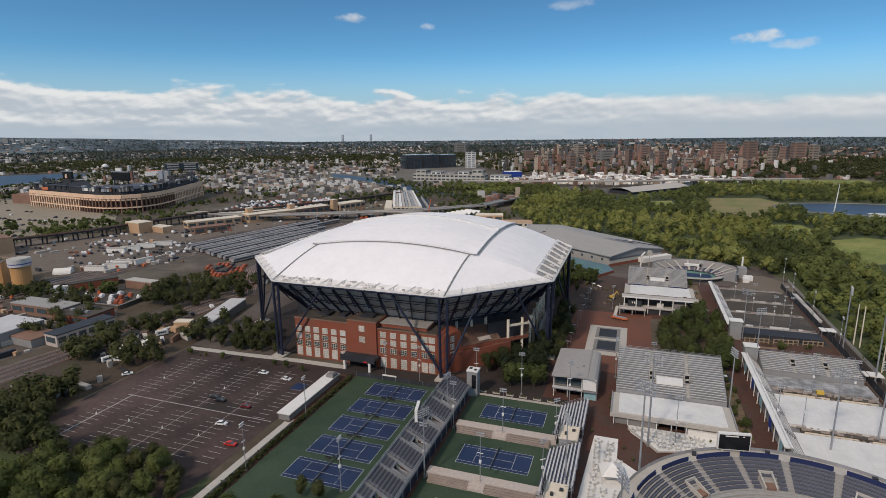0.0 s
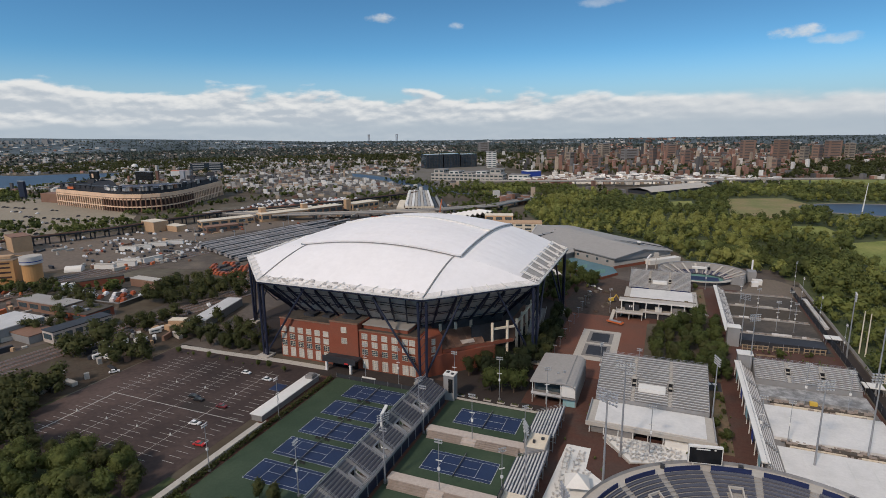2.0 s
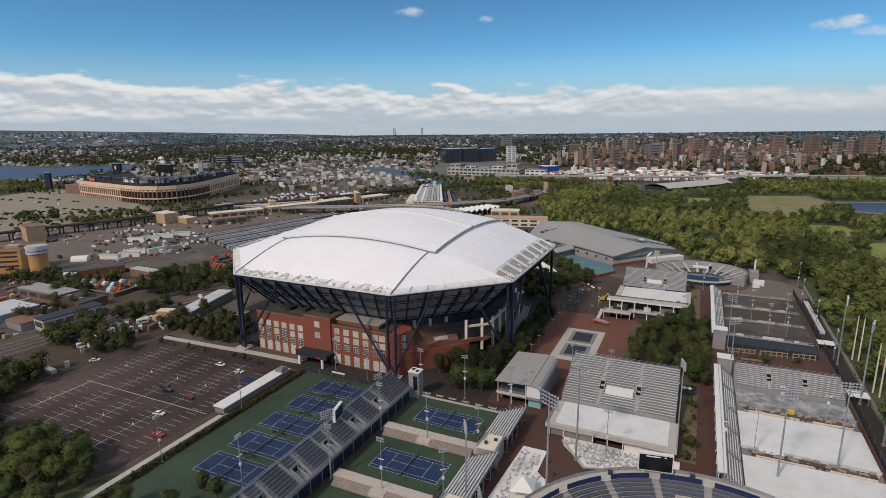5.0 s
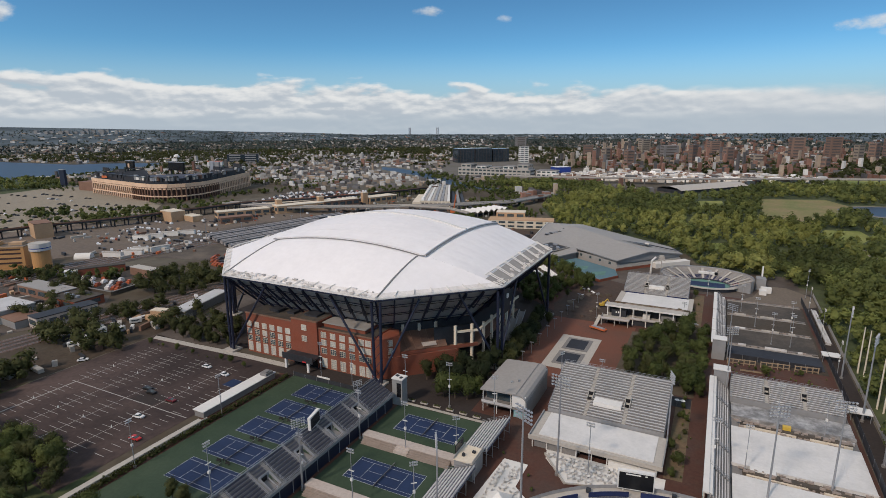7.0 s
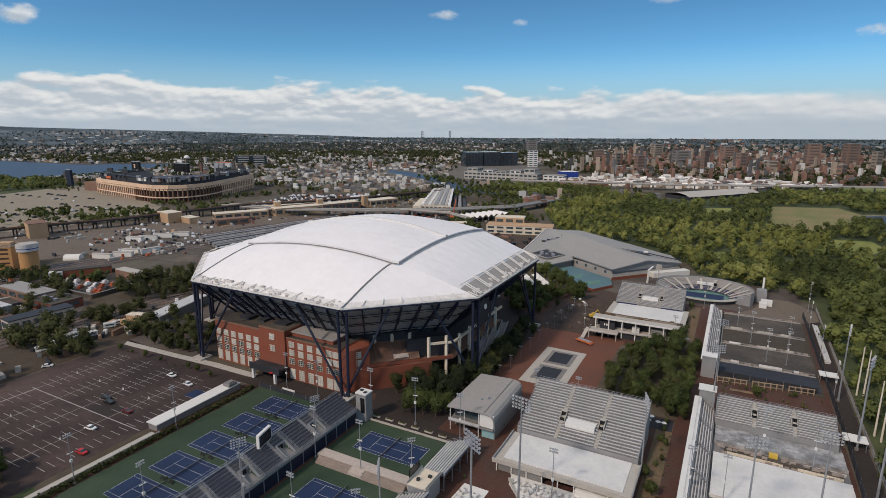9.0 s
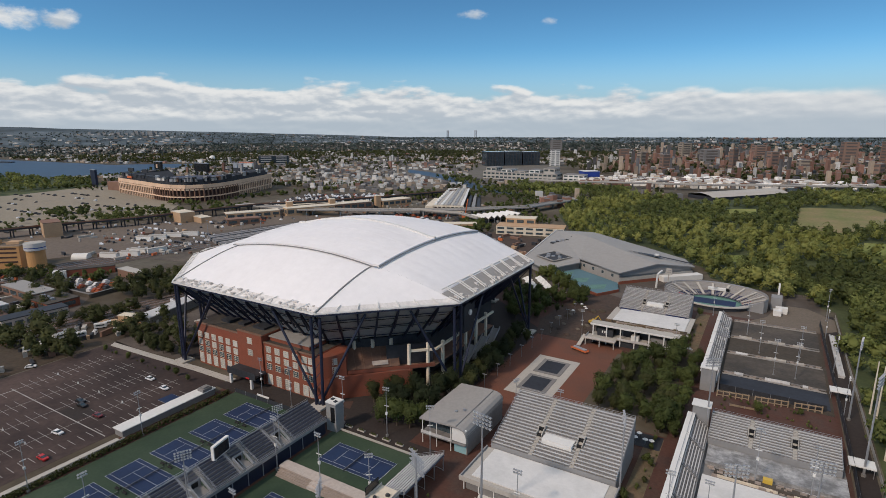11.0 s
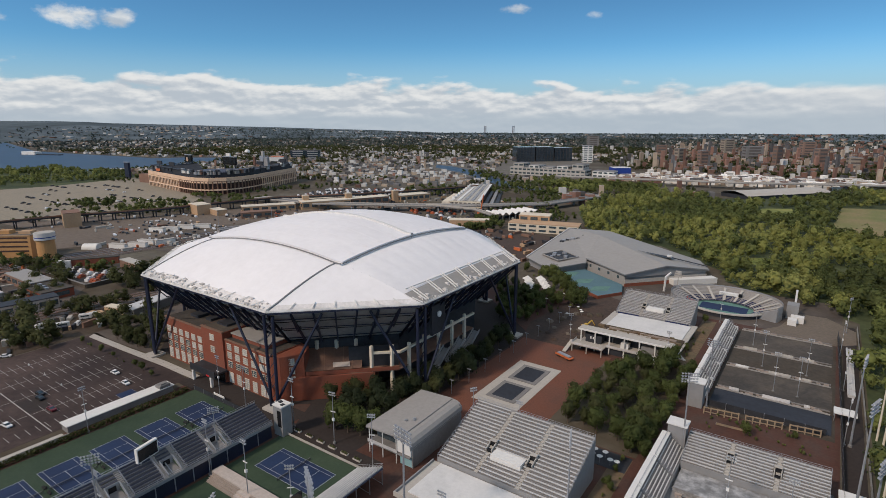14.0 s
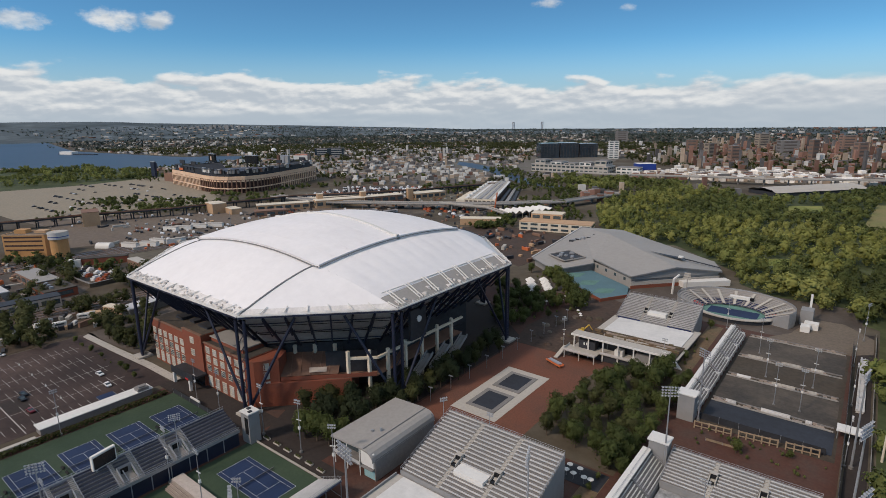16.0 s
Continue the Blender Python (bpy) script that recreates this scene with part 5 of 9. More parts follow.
part("end_ramp", Geo().beam((38.0, 5.5, 7.2), (43.5, 9.0, 5.0), 7.0, 0.5), M["concrete"], pv, "slanting pale end slab")
part("upper_slab", Geo().box(-0.5, 40, 10.6, 31, 3.8, 4.2), M["dirt"], pv, "brown bare slab")
rb, rr = Geo(), random.Random(377)
for _ in range(70):
    x, yy, w = rr.uniform(1, 38), rr.uniform(11.5, 30.5), rr.uniform(0.3, 2.2)
    rb.box(x - w, x + w, yy - w * rr.uniform(0.1, 0.5), yy + w * 0.3, 4.2, 4.2 + rr.uniform(0.2, 1.1))
tagged(part("rubble", rb, M["sand"], pv, "stacked timber and rubble"), kind="stuff")
for yy in (20.5, 24.0, 27.0):
    part("board_pile", Geo().box(6, 37, yy, yy + 0.7, 4.2, 4.9), M["bench"] if yy != 24.0 else M["concrete"], pv, "row of stacked boards")
for k in range(7):
    part("post", Geo().box(k * 6.6 - 0.25, k * 6.6 + 0.25, 4.9, 5.4, 0, 9.3), M["white"], pv)
    part("back_post", Geo().box(k * 6.6 - 0.2, k * 6.6 + 0.2, 10.1, 10.5, 3.8, 9.3), M["grey"], pv)
# inner shade of the open storey is put into the wall colour
part("back_wall", Geo().box(0, 39, 10.5, 10.6, 3.8, 9.1), M["dark"], pv, "back wall coloured dark for the shaded interior")
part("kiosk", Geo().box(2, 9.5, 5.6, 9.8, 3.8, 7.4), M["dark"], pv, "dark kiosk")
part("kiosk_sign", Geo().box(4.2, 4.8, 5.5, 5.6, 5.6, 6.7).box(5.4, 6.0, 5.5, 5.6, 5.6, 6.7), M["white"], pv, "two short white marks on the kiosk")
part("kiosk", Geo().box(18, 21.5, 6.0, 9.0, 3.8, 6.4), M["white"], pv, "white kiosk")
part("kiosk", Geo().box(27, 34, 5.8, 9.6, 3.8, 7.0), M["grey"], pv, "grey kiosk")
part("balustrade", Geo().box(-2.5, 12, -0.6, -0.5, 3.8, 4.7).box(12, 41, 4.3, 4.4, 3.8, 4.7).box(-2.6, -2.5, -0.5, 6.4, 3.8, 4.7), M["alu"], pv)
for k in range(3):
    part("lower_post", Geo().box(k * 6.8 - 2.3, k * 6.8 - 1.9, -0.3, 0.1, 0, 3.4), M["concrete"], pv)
# dark colour here gives the shade of the ground floor
part("lower_wall", Geo().box(0, 40, 5.6, 54, 0, 3.3), M["dark"], pv, "ground floor wall coloured dark for its shade")
part("stair", Geo().beam((-4.6, -3.5, 0.3), (-3.6, 4, 3.6), 1.8, 0.4), M["concrete"], pv)

# small two-storey building by the plaza
sb = thing("players_building", "grey two-storey block with a flat sheet roof and rounded edge", "building", -26.5, 210)
g = Geo()
prof = [(0, 9.2), (12.5, 9.9), (15.0, 9.7), (16.3, 9.2), (17.2, 8.2), (17.4, 7.0)]
g.sheet([[(x, -1.2, z) for x, z in prof], [(x, 27.5, z + 0.4) for x, z in prof]])
g.sheet([[(x, 27.5, z + 0.4 - 0.5) for x, z in prof], [(x, -1.2, z - 0.5) for x, z in prof]])
g.sheet([[(x, -1.2, z - 0.5) for x, z in prof], [(x, -1.2, z) for x, z in prof]])
g.box(-0.4, 0.0, -1.2, 27.5, 8.6, 9.3)
part("roof", g, M["palegrey"], sb, "smooth grey sheet roof")
part("roof_joint", Geo().beam((13.6, -1, 9.98), (13.6, 27, 10.35), 0.25, 0.15), M["seam"], sb)
part("east_wall", Geo().box(17.0, 17.38, 0, 27, 0, 7.2), M["grey"], sb, "blank grey side wall")
part("front_panel", Geo().box(11.8, 17.0, -0.4, 0.2, 4.2, 8.9), M["white"], sb, "white front panel")
part("entry_glass", Geo().box(12.4, 17.0, 0.2, 0.5, 0, 4.2), M["teal"], sb, "teal glazed entry")
part("upper_wall", Geo().box(0.6, 12, 3, 3.4, 3.8, 8.6), M["glass"], sb, "dark upper windows")
part("floor", Geo().box(0, 17, -1.0, 27, 3.5, 3.9), M["grey"], sb)
part("lower_wall", Geo().box(2, 12, 5, 26.6, 0, 3.5), M["dark"], sb)
part("west_wall", Geo().box(0.4, 0.8, 3.4, 27, 0, 8.8), M["grey"], sb)
part("back_wall", Geo().box(0.8, 17, 26.6, 27, 0, 9.3), M["grey"], sb)
part("balcony_rail", Geo().box(0, 12, -1.0, -0.9, 3.9, 4.9), M["alu"], sb)
for x in (0.5, 6, 11.5):
    part("post", Geo().tube((x, -0.6, 0), (x, -0.6, 8.8), 0.15), M["white"], sb)
part("roof_fan", Geo().tube((11.2, 9, 9.9), (11.2, 9, 10.9), 0.45, 8).box(8.6, 9.4, 7, 7.8, 9.8, 10.3), M["galv"], sb)

# round seating bowl
BX, BY = 47.3, 128.8
bowl = thing("seating_bowl", "round concrete stadium bowl with dark blue seat rows", "stadium", BX, BY)
for k in range(20):
    a0, a1 = k * 18.0, k * 18.0 + 18.0

    def at(r, a, z):
        return (r * math.cos(radians(a)), r * math.sin(radians(a)), z)
    g = Geo()
    R0, R1, rows = 20.0, 43.5, 18
    prof = []
    for r in range(rows):
        ra, rb = R0 + (R1 - R0) * r / rows, R0 + (R1 - R0) * (r + 1) / rows
        z = 0.5 + 8.0 * (r / rows)
        zz = 0.5 + 8.0 * ((r + 1) / rows)
        arc = [a0 + (a1 - a0) * i / 4 for i in range(5)]
        prof += [(ra, z), (rb, z), (rb, zz)]
    g.sheet([[at(q, a, z) for a in arc] for q, z in prof])
    part("terrace", g, M["roofgrey"], bowl, "grey concrete terrace steps")
    for r in range(2, rows):
        if 8 <= r <= 9:
            continue
        ra = R0 + (R1 - R0) * r / rows + 0.5
        z = 0.5 + 8.0 * (r / rows)
        lo, hi = (a0 + 1.4, a1 - 1.4)
        spans = [(lo, hi)]
        if k % 2 and 10 <= r <= 12:
            spans = [(lo, a0 + 5.0), (a1 - 5.0, hi)]
        for q0, q1 in spans:
            arc = [q0 + (q1 - q0) * i / 4 for i in range(5)]
            gg = Geo().sheet([[at(ra, a, z + 0.1) for a in arc], [at(ra, a, z + 0.45) for a in arc], [at(ra + 0.5, a, z + 0.42) for a in arc], [at(ra + 0.62, a, z + 0.85) for a in arc]])
            part("bench", gg, M["bowlseat"], bowl)
    if k % 2:
        am = (a0 + a1) / 2
        bx = Geo()
        for s_ in (-2.6, 2.6):
            bx.beam(at(33, am + s_, 5.3), at(38.5, am + s_, 7.1), 0.4, 1.2)
        bx.beam(at(38.3, am - 3, 7.4), at(38.3, am + 3, 7.4), 0.4, 0.8)
        part("exit_wall", bx, M["concrete"], bowl, "pale concrete exit surround")
        part("exit", Geo().beam(at(35.6, am - 2.5, 5.1), at(35.6, am + 2.5, 5.1), 5.0, 1.2), M["rust"], bowl, "dark brown exit opening")
    arc = [a0 + 2 + 14 * i / 3 for i in range(4)]
    part("rim_banner", Geo().sheet([[at(43.9, a, 8.6) for a in arc], [at(44.0, a, 10.0) for a in arc]]).sheet([[at(44.2, a, 10.0) for a in arc], [at(44.2, a, 8.6) for a in arc]]).sheet([[at(43.9, a, 10.0) for a in arc], [at(44.2, a, 10.0) for a in arc]]), M["navy"], bowl, "navy banner on the rim")
    arc = [a0 + 18 * i / 4 for i in range(5)]
    part("concourse", Geo().sheet([[at(43.5, a, 8.5) for a in arc], [at(47.6, a, 8.5) for a in arc]]).sheet([[at(47.6, a, 8.5) for a in arc], [at(47.6, a, 0) for a in arc]]), M["concrete"], bowl, "pale rim walkway")
    part("rim_rail", Geo().sheet([[at(47.5, a, 8.5) for a in arc], [at(47.5, a, 9.6) for a in arc]]).sheet([[at(47.55, a, 9.6) for a in arc], [at(47.55, a, 8.5) for a in arc]]), M["galv"], bowl)
part("floor", Geo().prism(ring(0, 0, 20.5, 20.5, 40), 0.1, 0.45), M["green"], bowl, "green court floor")
for am in (62, 95, 123):
    part("bin", Geo().box(46.2 * math.cos(radians(am)) - 0.6, 46.2 * math.cos(radians(am)) + 0.6, 46.2 * math.sin(radians(am)) - 0.5, 46.2 * math.sin(radians(am)) + 0.5, 8.5, 9.6), M["dark"], bowl)

# covered courts to the east
stand("east_stand", "low aluminium stand with two exits behind a covered court", 37, 12.5, 3.0, 7.0, 11, 57.6, 256, 0, 3, [(12.3, 4), (24.6, 4)], M["wallgrey"], M["alu"], M["grey"], "east stands")
def cover(y0, y1, m_, label):
    c = thing("court_cover", label, "court cover", 58, y0)
    part("sheet", Geo().box(0, 37.8, 0, y1 - y0, 0.12, 1.0), m_, c)
    part("front_board", Geo().box(-0.2, 38, -0.2, 0, 0.12, 1.2), m_, c)
    for k in range(1, 6):
        part("sheet_seam", Geo().box(k * 6.3 - 0.12, k * 6.3 + 0.12, 0.1, y1 - y0 - 0.1, 1.0, 1.05), m_, c, "overlapped seam of the sheeting")
cover(244.8, 255.6, M["tarp"], "grey tarpaulin over a court")
cover(212.5, 237, M["sheet"], "white sheeting over a court")
cover(172, 206.5, M["sheet"], "white sheeting over a court")
for y in (240.5, 209.3):
    d = thing("centre_deck", "grey benches and rubbish between two covered courts", "deck", 58, y, group="centre decks")
    part("slab", Geo().box(3, 36, -1.2, 1.0, 0.12, 1.3), M["darkcourt"], d)
    rb = Geo()
    rr = random.Random(int(y))
    for _ in range(60):
        x, yy, w = rr.uniform(1, 36), rr.uniform(-2.6, 2.8), rr.uniform(0.2, 1.1)
        rb.box(x - w, x + w, yy - w * 0.4, yy + w * 0.4, 0.12 if abs(yy) > 1.2 else 1.3, (0.12 if abs(yy) > 1.2 else 1.3) + rr.uniform(0.2, 0.8))
    tagged(part("rubbish", rb, M["bench"], d, "scattered boards and rubbish"), kind="stuff")
    part("bench", Geo().box(4, 20, -1.7, -1.2, 0.12, 0.9).box(24, 36, -1.9, -1.2, 0.12, 0.9), M["cream"], d)
    part("bench", Geo().box(26, 37, 1.2, 1.8, 0.12, 1.0), M["alu"], d)
    part("sheet", Geo().box(5, 12, 0.2, 2.4, 1.3, 1.7) if y < 220 else Geo().box(16, 18.5, 0.2, 1.8, 1.3, 2.6), M["white"] if y < 220 else M["yellow"], d, "crumpled white sheet" if y < 220 else "yellow machine cover")
for k in range(5):
    wst = stand("side_stand", "white-backed side stand beside the covered courts", 15.0, 5.6, 2.2, 6.4, 7, 57.2, 183.5 + k * 16.3, 90, 1, [], M["wallgrey"], M["alu"], M["grey"], "east stands")
wst = thing("walkway", "long white raised walkway behind the side stands", "walkway", 57.2, 184, 0, 90)
for k in range(12):
    part("post", Geo().box(k * 7 + 1, k * 7 + 1.3, 6.6, 6.9, 0, 5.8), M["white"], wst)
part("back_cornice", Geo().box(0, 80, 4.7, 7.2, 6.5, 6.9), M["white"], wst, "white walkway along the back")
for k in range(5):
    part("blue_banner", Geo().box(k * 16 + 3, k * 16 + 6.5, 7.0, 7.1, 2.5, 6.5), M["bluewall"] if k % 2 else M["teal"], wst, "blue cloth banner")
tw = thing("stair_tower", "grey stair tower with a white cap beside the stands", "tower", 53.6, 266.5, group="stair towers")
part("body", Geo().box(-2.2, 3.2, -2.2, 2.2, 0, 9.6), M["wallgrey"], tw)
part("roof", Geo().box(-2.6, 3.6, -2.6, 2.6, 9.6, 10.0), M["white"], tw)
copy_thing(tw, pose(52.5, 301, 0))
for k in range(5):
    w2 = stand("side_stand", "short aluminium side stand beside the bare courts", 15.2, 4.8, 2.6, 6.6, 6, 56.2, 304 + k * 17.2, 90, 1, [], None, M["alu"], M["grey"], "east stands")
    part("back_walk", Geo().box(-0.5, 16, 4.8, 6.6, 6.2, 6.6), M["white"], w2, "white walkway along the back")
    part("end_box", Geo().box(15.2, 17.0, 0.5, 3.0, 2.4, 3.6), M["white"], w2)
# bare courts
for y0, y1, m_, lb in ((304, 319.5, M["slate"], "dark blue-grey unmarked court slab"), (323, 344.8, M["darkcourt"], "bare grey court slab"), (348.6, 367.5, M["earthcourt"], "bare brown court slab"), (371, 394.5, M["darkcourt"], "bare grey court slab")):
    solid("bare_court", Geo().box(57, 95, y0, y1, 0.12, 0.3), m_, lb, "court")
    d = thing("court_divider", "strip with white benches and rubble between bare courts", "benches", 57, y1 + 1.4, group="court dividers")
    part("kerb", Geo().box(0, 37.5, -1.3, -1.05, 0.12, 0.75), M["roofgrey"], d)
    part("kerb", Geo().box(0, 37.5, 1.75, 2.0, 0.12, 0.6), M["grey"], d)
    rb, rr = Geo(), random.Random(int(y1))
    for _ in range(46):
        x, yy, w = rr.uniform(1, 36), rr.uniform(-0.8, 1.6), rr.uniform(0.15, 0.9)
        rb.box(x - w, x + w, yy - w * 0.35, yy + w * 0.35, 0.12, 0.12 + rr.uniform(0.2, 0.7))
    tagged(part("rubbish", rb, M["bench"], d, "scattered boards and rubble"), kind="stuff")
    for xa, xb in ((4, 11), (17, 26), (28, 34)) if y1 < 394 else ():
        xa, xb = xa + rr.uniform(-1.5, 1.5), xb + rr.uniform(-2.5, 0.5)
        part("bench", Geo().box(xa, xb - 1.5, -0.3, 0.8, 0.12, 0.8).box(xa, xb - 1.5, 0.5, 0.8, 0.8, rr.uniform(1.0, 1.6)), M[rr.choice(("sheet", "alu", "alu", "concrete"))], d)
scf = thing("scaffold_fence", "open timber scaffold fence before the bare courts", "fence")
for i in range(17):
    x, y = lerp(57, 92, i / 16), lerp(296, 301, i / 16)
    part("post", Geo().box(x - 0.2, x + 0.2, y - 0.2, y + 0.2, 0, 2.8), M["timber"], scf)
    if i < 16 and i not in (5, 11):
        x2, y2 = lerp(57, 92, (i + 1) / 16), lerp(296, 301, (i + 1) / 16)
        part("rail", Geo().beam((x, y, 2.5), (x2, y2, 2.5), 0.15, 0.4).beam((x, y, 0.9), (x2, y2, 0.9), 0.15, 0.35), M["timber"], scf)
fence("court_fence", [(57, 303), (93.5, 303)], 2.6, M["dark"], "dark cloth fence before the bare courts", 6)
fence("scaffold_fence", [(62, 290), (72, 290.6)], 1.0, M["timber"], "tan boarded fence before the courts", 4.5)
fence("boundary_fence", [(97, 180), (98, 262), (97.5, 330), (96.5, 410)], 3.6, M["dark"], "tall dark fence along the east boundary", 8)
fence("boundary_fence", [(104.6, 180), (104.6, 428)], 2.2, M["concrete"], "pale wall along the park", 8)
ws = thing("stacked_bleachers", "long grey stacked bleacher frames beside the fence", "bleachers")
for k in range(9):
    part("bleacher_frame", Geo().box(99.6, 102.2, 340 + k * 6, 345.6 + k * 6, 0.9, 1.2).box(99.6, 100.2, 340 + k * 6, 345.6 + k * 6, 1.2, 1.7).box(101.0, 101.4, 340 + k * 6, 345.6 + k * 6, 1.2, 1.5).box(99.8, 102, 340.2 + k * 6, 340.4 + k * 6, 0.11, 0.9), M["alu"], ws)
for x, y in ((100, 264), (98.6, 319)):
    k = thing("gate_canopy", "small white flat canopy by the boundary", "canopy", x, y, group="canopies")
    part("roof", Geo().box(-3.4, 3.4, -2.6, 2.6, 3.0, 3.4), M["white"], k)
    for a in (-3, 3):
        for b in (-2.2, 2.2):
            part("post", Geo().tube((a, b, 0), (a, b, 3.0), 0.1), M["galv"], k)
for x, y in ((107.3, 309.5), (108.8, 306), (107.5, 275.5), (108.8, 272)):
    solid("tall_pole", Geo().tube((x, y, 0), (x, y, 21), 0.35, 8, 0.2), M["cream"], "tall pale bare pole beside the fence", "pole")
# oval show court in the distance
ov = thing("oval_stand", "oval grey stand round a blue and green court", "stadium", 44, 424.5)


def oval(q, a, z):
    return (q * 1.06 * math.cos(radians(a)), q * 0.82 * math.sin(radians(a)), z)


for k in range(15):
    a0, a1 = -22 + k * 15.0, -22 + (k + 1) * 15.0
    arc = [a0 + (a1 - a0) * i / 3 for i in range(4)]
    prof = []
    for r in range(9):
        prof += [(14 + r * 1.25, 1.6 + r * 0.55), (15.25 + r * 1.25, 1.6 + r * 0.55), (15.25 + r * 1.25, 2.15 + r * 0.55)]
    prof += [(26.4, 6.6), (26.4, 7.4), (26.6, 7.4), (26.6, 0)]
    part("terrace", Geo().sheet([[oval(q, a, z) for a in arc] for q, z in prof]), M["palegrey"], ov)
    for r in range(4):
        lo, hi = a0 + 1.2, a1 - 1.2
        sp = [lo + (hi - lo) * i / 3 for i in range(4)]
        ra, z = 14.3 + r * 1.25, 1.6 + r * 0.55
        m_ = (M["red"] if k in (1, 13) and r < 5 else M["navy"]) if r < 4 else M["alu"]
        part("bench", Geo().sheet([[oval(ra, a, z + 0.05) for a in sp], [oval(ra, a, z + 0.42) for a in sp], [oval(ra + 0.5, a, z + 0.42) for a in sp]]), m_, ov)
    part("rim_rail", Geo().sheet([[oval(26.5, a, 7.4) for a in arc], [oval(26.5, a, 8.0) for a in arc]]), M["galv"], ov)
for k in range(9):
    a0, a1 = 203 + k * 15.0, 203 + (k + 1) * 15.0
    arc = [a0 + (a1 - a0) * i / 3 for i in range(4)]
    part("front_walk", Geo().sheet([[oval(16.5, a, 2.6) for a in arc], [oval(19.5, a, 2.8) for a in arc], [oval(19.6, a, 2.2) for a in arc]]), M["concrete"], ov, "pale front walkway")
    # dark sheet in place of the shade beneath the walkway
    part("front_wall", Geo().sheet([[oval(18.6, a, 2.5) for a in arc], [oval(18.6, a, 0) for a in arc]]), M["dark"], ov)
part("court", Geo().prism([oval(16.6, a, 0)[:2] for a in range(0, 360, 10)], 0.1, 1.0), M["pool"], ov, "teal court surround")
part("court_green", Geo().prism([oval(15.2, a, 0)[:2] for a in range(0, 360, 10)], 1.0, 1.02), M["tealgreen"], ov, "green court surround")
for k in range(9):
    a0 = -4 + k * 20.0
    st = Geo().sweep([oval(14.2 + r * 1.25, a0, 2.0 + r * 0.55) for r in range(10)], 1.4, 0.4)
    part("aisle", st, M["concrete"], ov, "pale stepped aisle")
for a_ in (-22.0, 203.0):
    part("end_wall", Geo().add([oval(14, a_, 0), oval(26.6, a_, 0), oval(26.6, a_, 7.4), oval(25.2, a_, 6.6), oval(14, a_, 1.6), oval(14, a_ + 0.6, 0), oval(26.6, a_ + 0.6, 0), oval(26.6, a_ + 0.6, 7.4), oval(25.2, a_ + 0.6, 6.6), oval(14, a_ + 0.6, 1.6)], [(4, 3, 2, 1, 0), (5, 6, 7, 8, 9), (1, 2, 7, 6), (2, 3, 8, 7), (3, 4, 9, 8)]), M["wallgrey"], ov, "grey end wall")
part("court_blue", Geo().box(-11.9, 11.9, -5.5, 5.5, 1.02, 1.06), M["blue"], ov, "blue court")
part("media_deck", Geo().box(-5, 5, 14.8, 17.5, 4.2, 5.6), M["white"], ov, "white media platform")
part("exit", Geo().box(5.2, 7.0, 14.8, 16.8, 4.2, 5.8), M["screen"], ov, "dark exit opening")
part("white_cabin", Geo().box(31, 35, -8, -3, 0, 3).box(32, 38, -2.5, 1.5, 0, 3.4), M["white"], ov)
part("service_block", Geo().box(29.5, 35, 4, 11, 0, 7.5), M["wallgrey"], ov)
part("white_fin", Geo().box(32.5, 33.5, 12, 13, 0, 14), M["white"], ov)
# indoor tennis hall
hall = thing("indoor_hall", "large indoor hall with a low grey sheet roof and pale walls", "building")
HA, HB, HC, HD, HE, HF, HG, HH, HI, HJ = (-92, 452, 5.6), (-65, 431.5, 5.0), (-48.5, 458, 6.6), (-50.5, 462.5, 8.4), (-14.6, 434.7, 8.4), (5.0, 457.7, 12.2), (25.9, 482.3, 7.4), (15, 512, 5.8), (-101, 555, 9.8), (-70, 569, 8.6)
RIDGE = (-62, 520, 14.2)
foot = [(-90, 452.5), (-65.5, 434), (-50, 461), (-15, 437.5), (24, 482.5), (13, 510), (-68, 566), (-98, 553)]
part("wall", Geo().prism(foot, 0, [5.2, 4.6, 6.2, 7.9, 7.0, 5.2, 8.0, 9.0]), M["wallgrey"], hall, "grey panelled wall")
part("gable_wall", Geo().add([(-14.4, 436.2, 6.0), (24.6, 482.0, 6.0), (24.6, 482.0, 7.0), (4.6, 458.4, 11.9), (-14.4, 436.2, 7.9)], [(0, 1, 2, 3, 4)]), M["wallgrey"], hall, "grey gable wall under the roof edge")
part("wall_panel", Geo().beam((-15.2, 436.6, 3.3), (24.6, 482.4, 3.3), 0.5, 2.4), M["concrete"], hall, "pale lower wall panel")
part("wall_panel", Geo().beam((-49.5, 461, 3.4), (-15.0, 436.9, 3.4), 0.5, 6.6), M["roofgrey"], hall, "pale grey wall above the blue deck")
part("wall_band", Geo().beam((-15.2, 436.4, 0.95), (24.6, 482.2, 0.95), 0.8, 1.9), M["brick"], hall, "red brick wall base")
part("low_annexe", Geo().beam((8, 459.0, 1.8), (30, 480.5, 1.8), 6.0, 3.6), M["white"], hall, "low white annexe before the gable")
part("roof_fold", Geo().add([HA, HB, HC, HD, RIDGE, HI], [(0, 1, 2, 3, 4, 5)]), M["roofgrey"], hall, "folded grey sheet roof")
part("roof_fold", Geo().add([HD, HE, HF, RIDGE], [(0, 1, 2, 3)]), M["roofgrey"], hall, "folded grey sheet roof")
part("roof_fold", Geo().add([RIDGE, HF, HG, HH, HJ, HI], [(0, 1, 2, 3), (0, 3, 4, 5)]), M["roofgrey"], hall, "folded grey sheet roof")
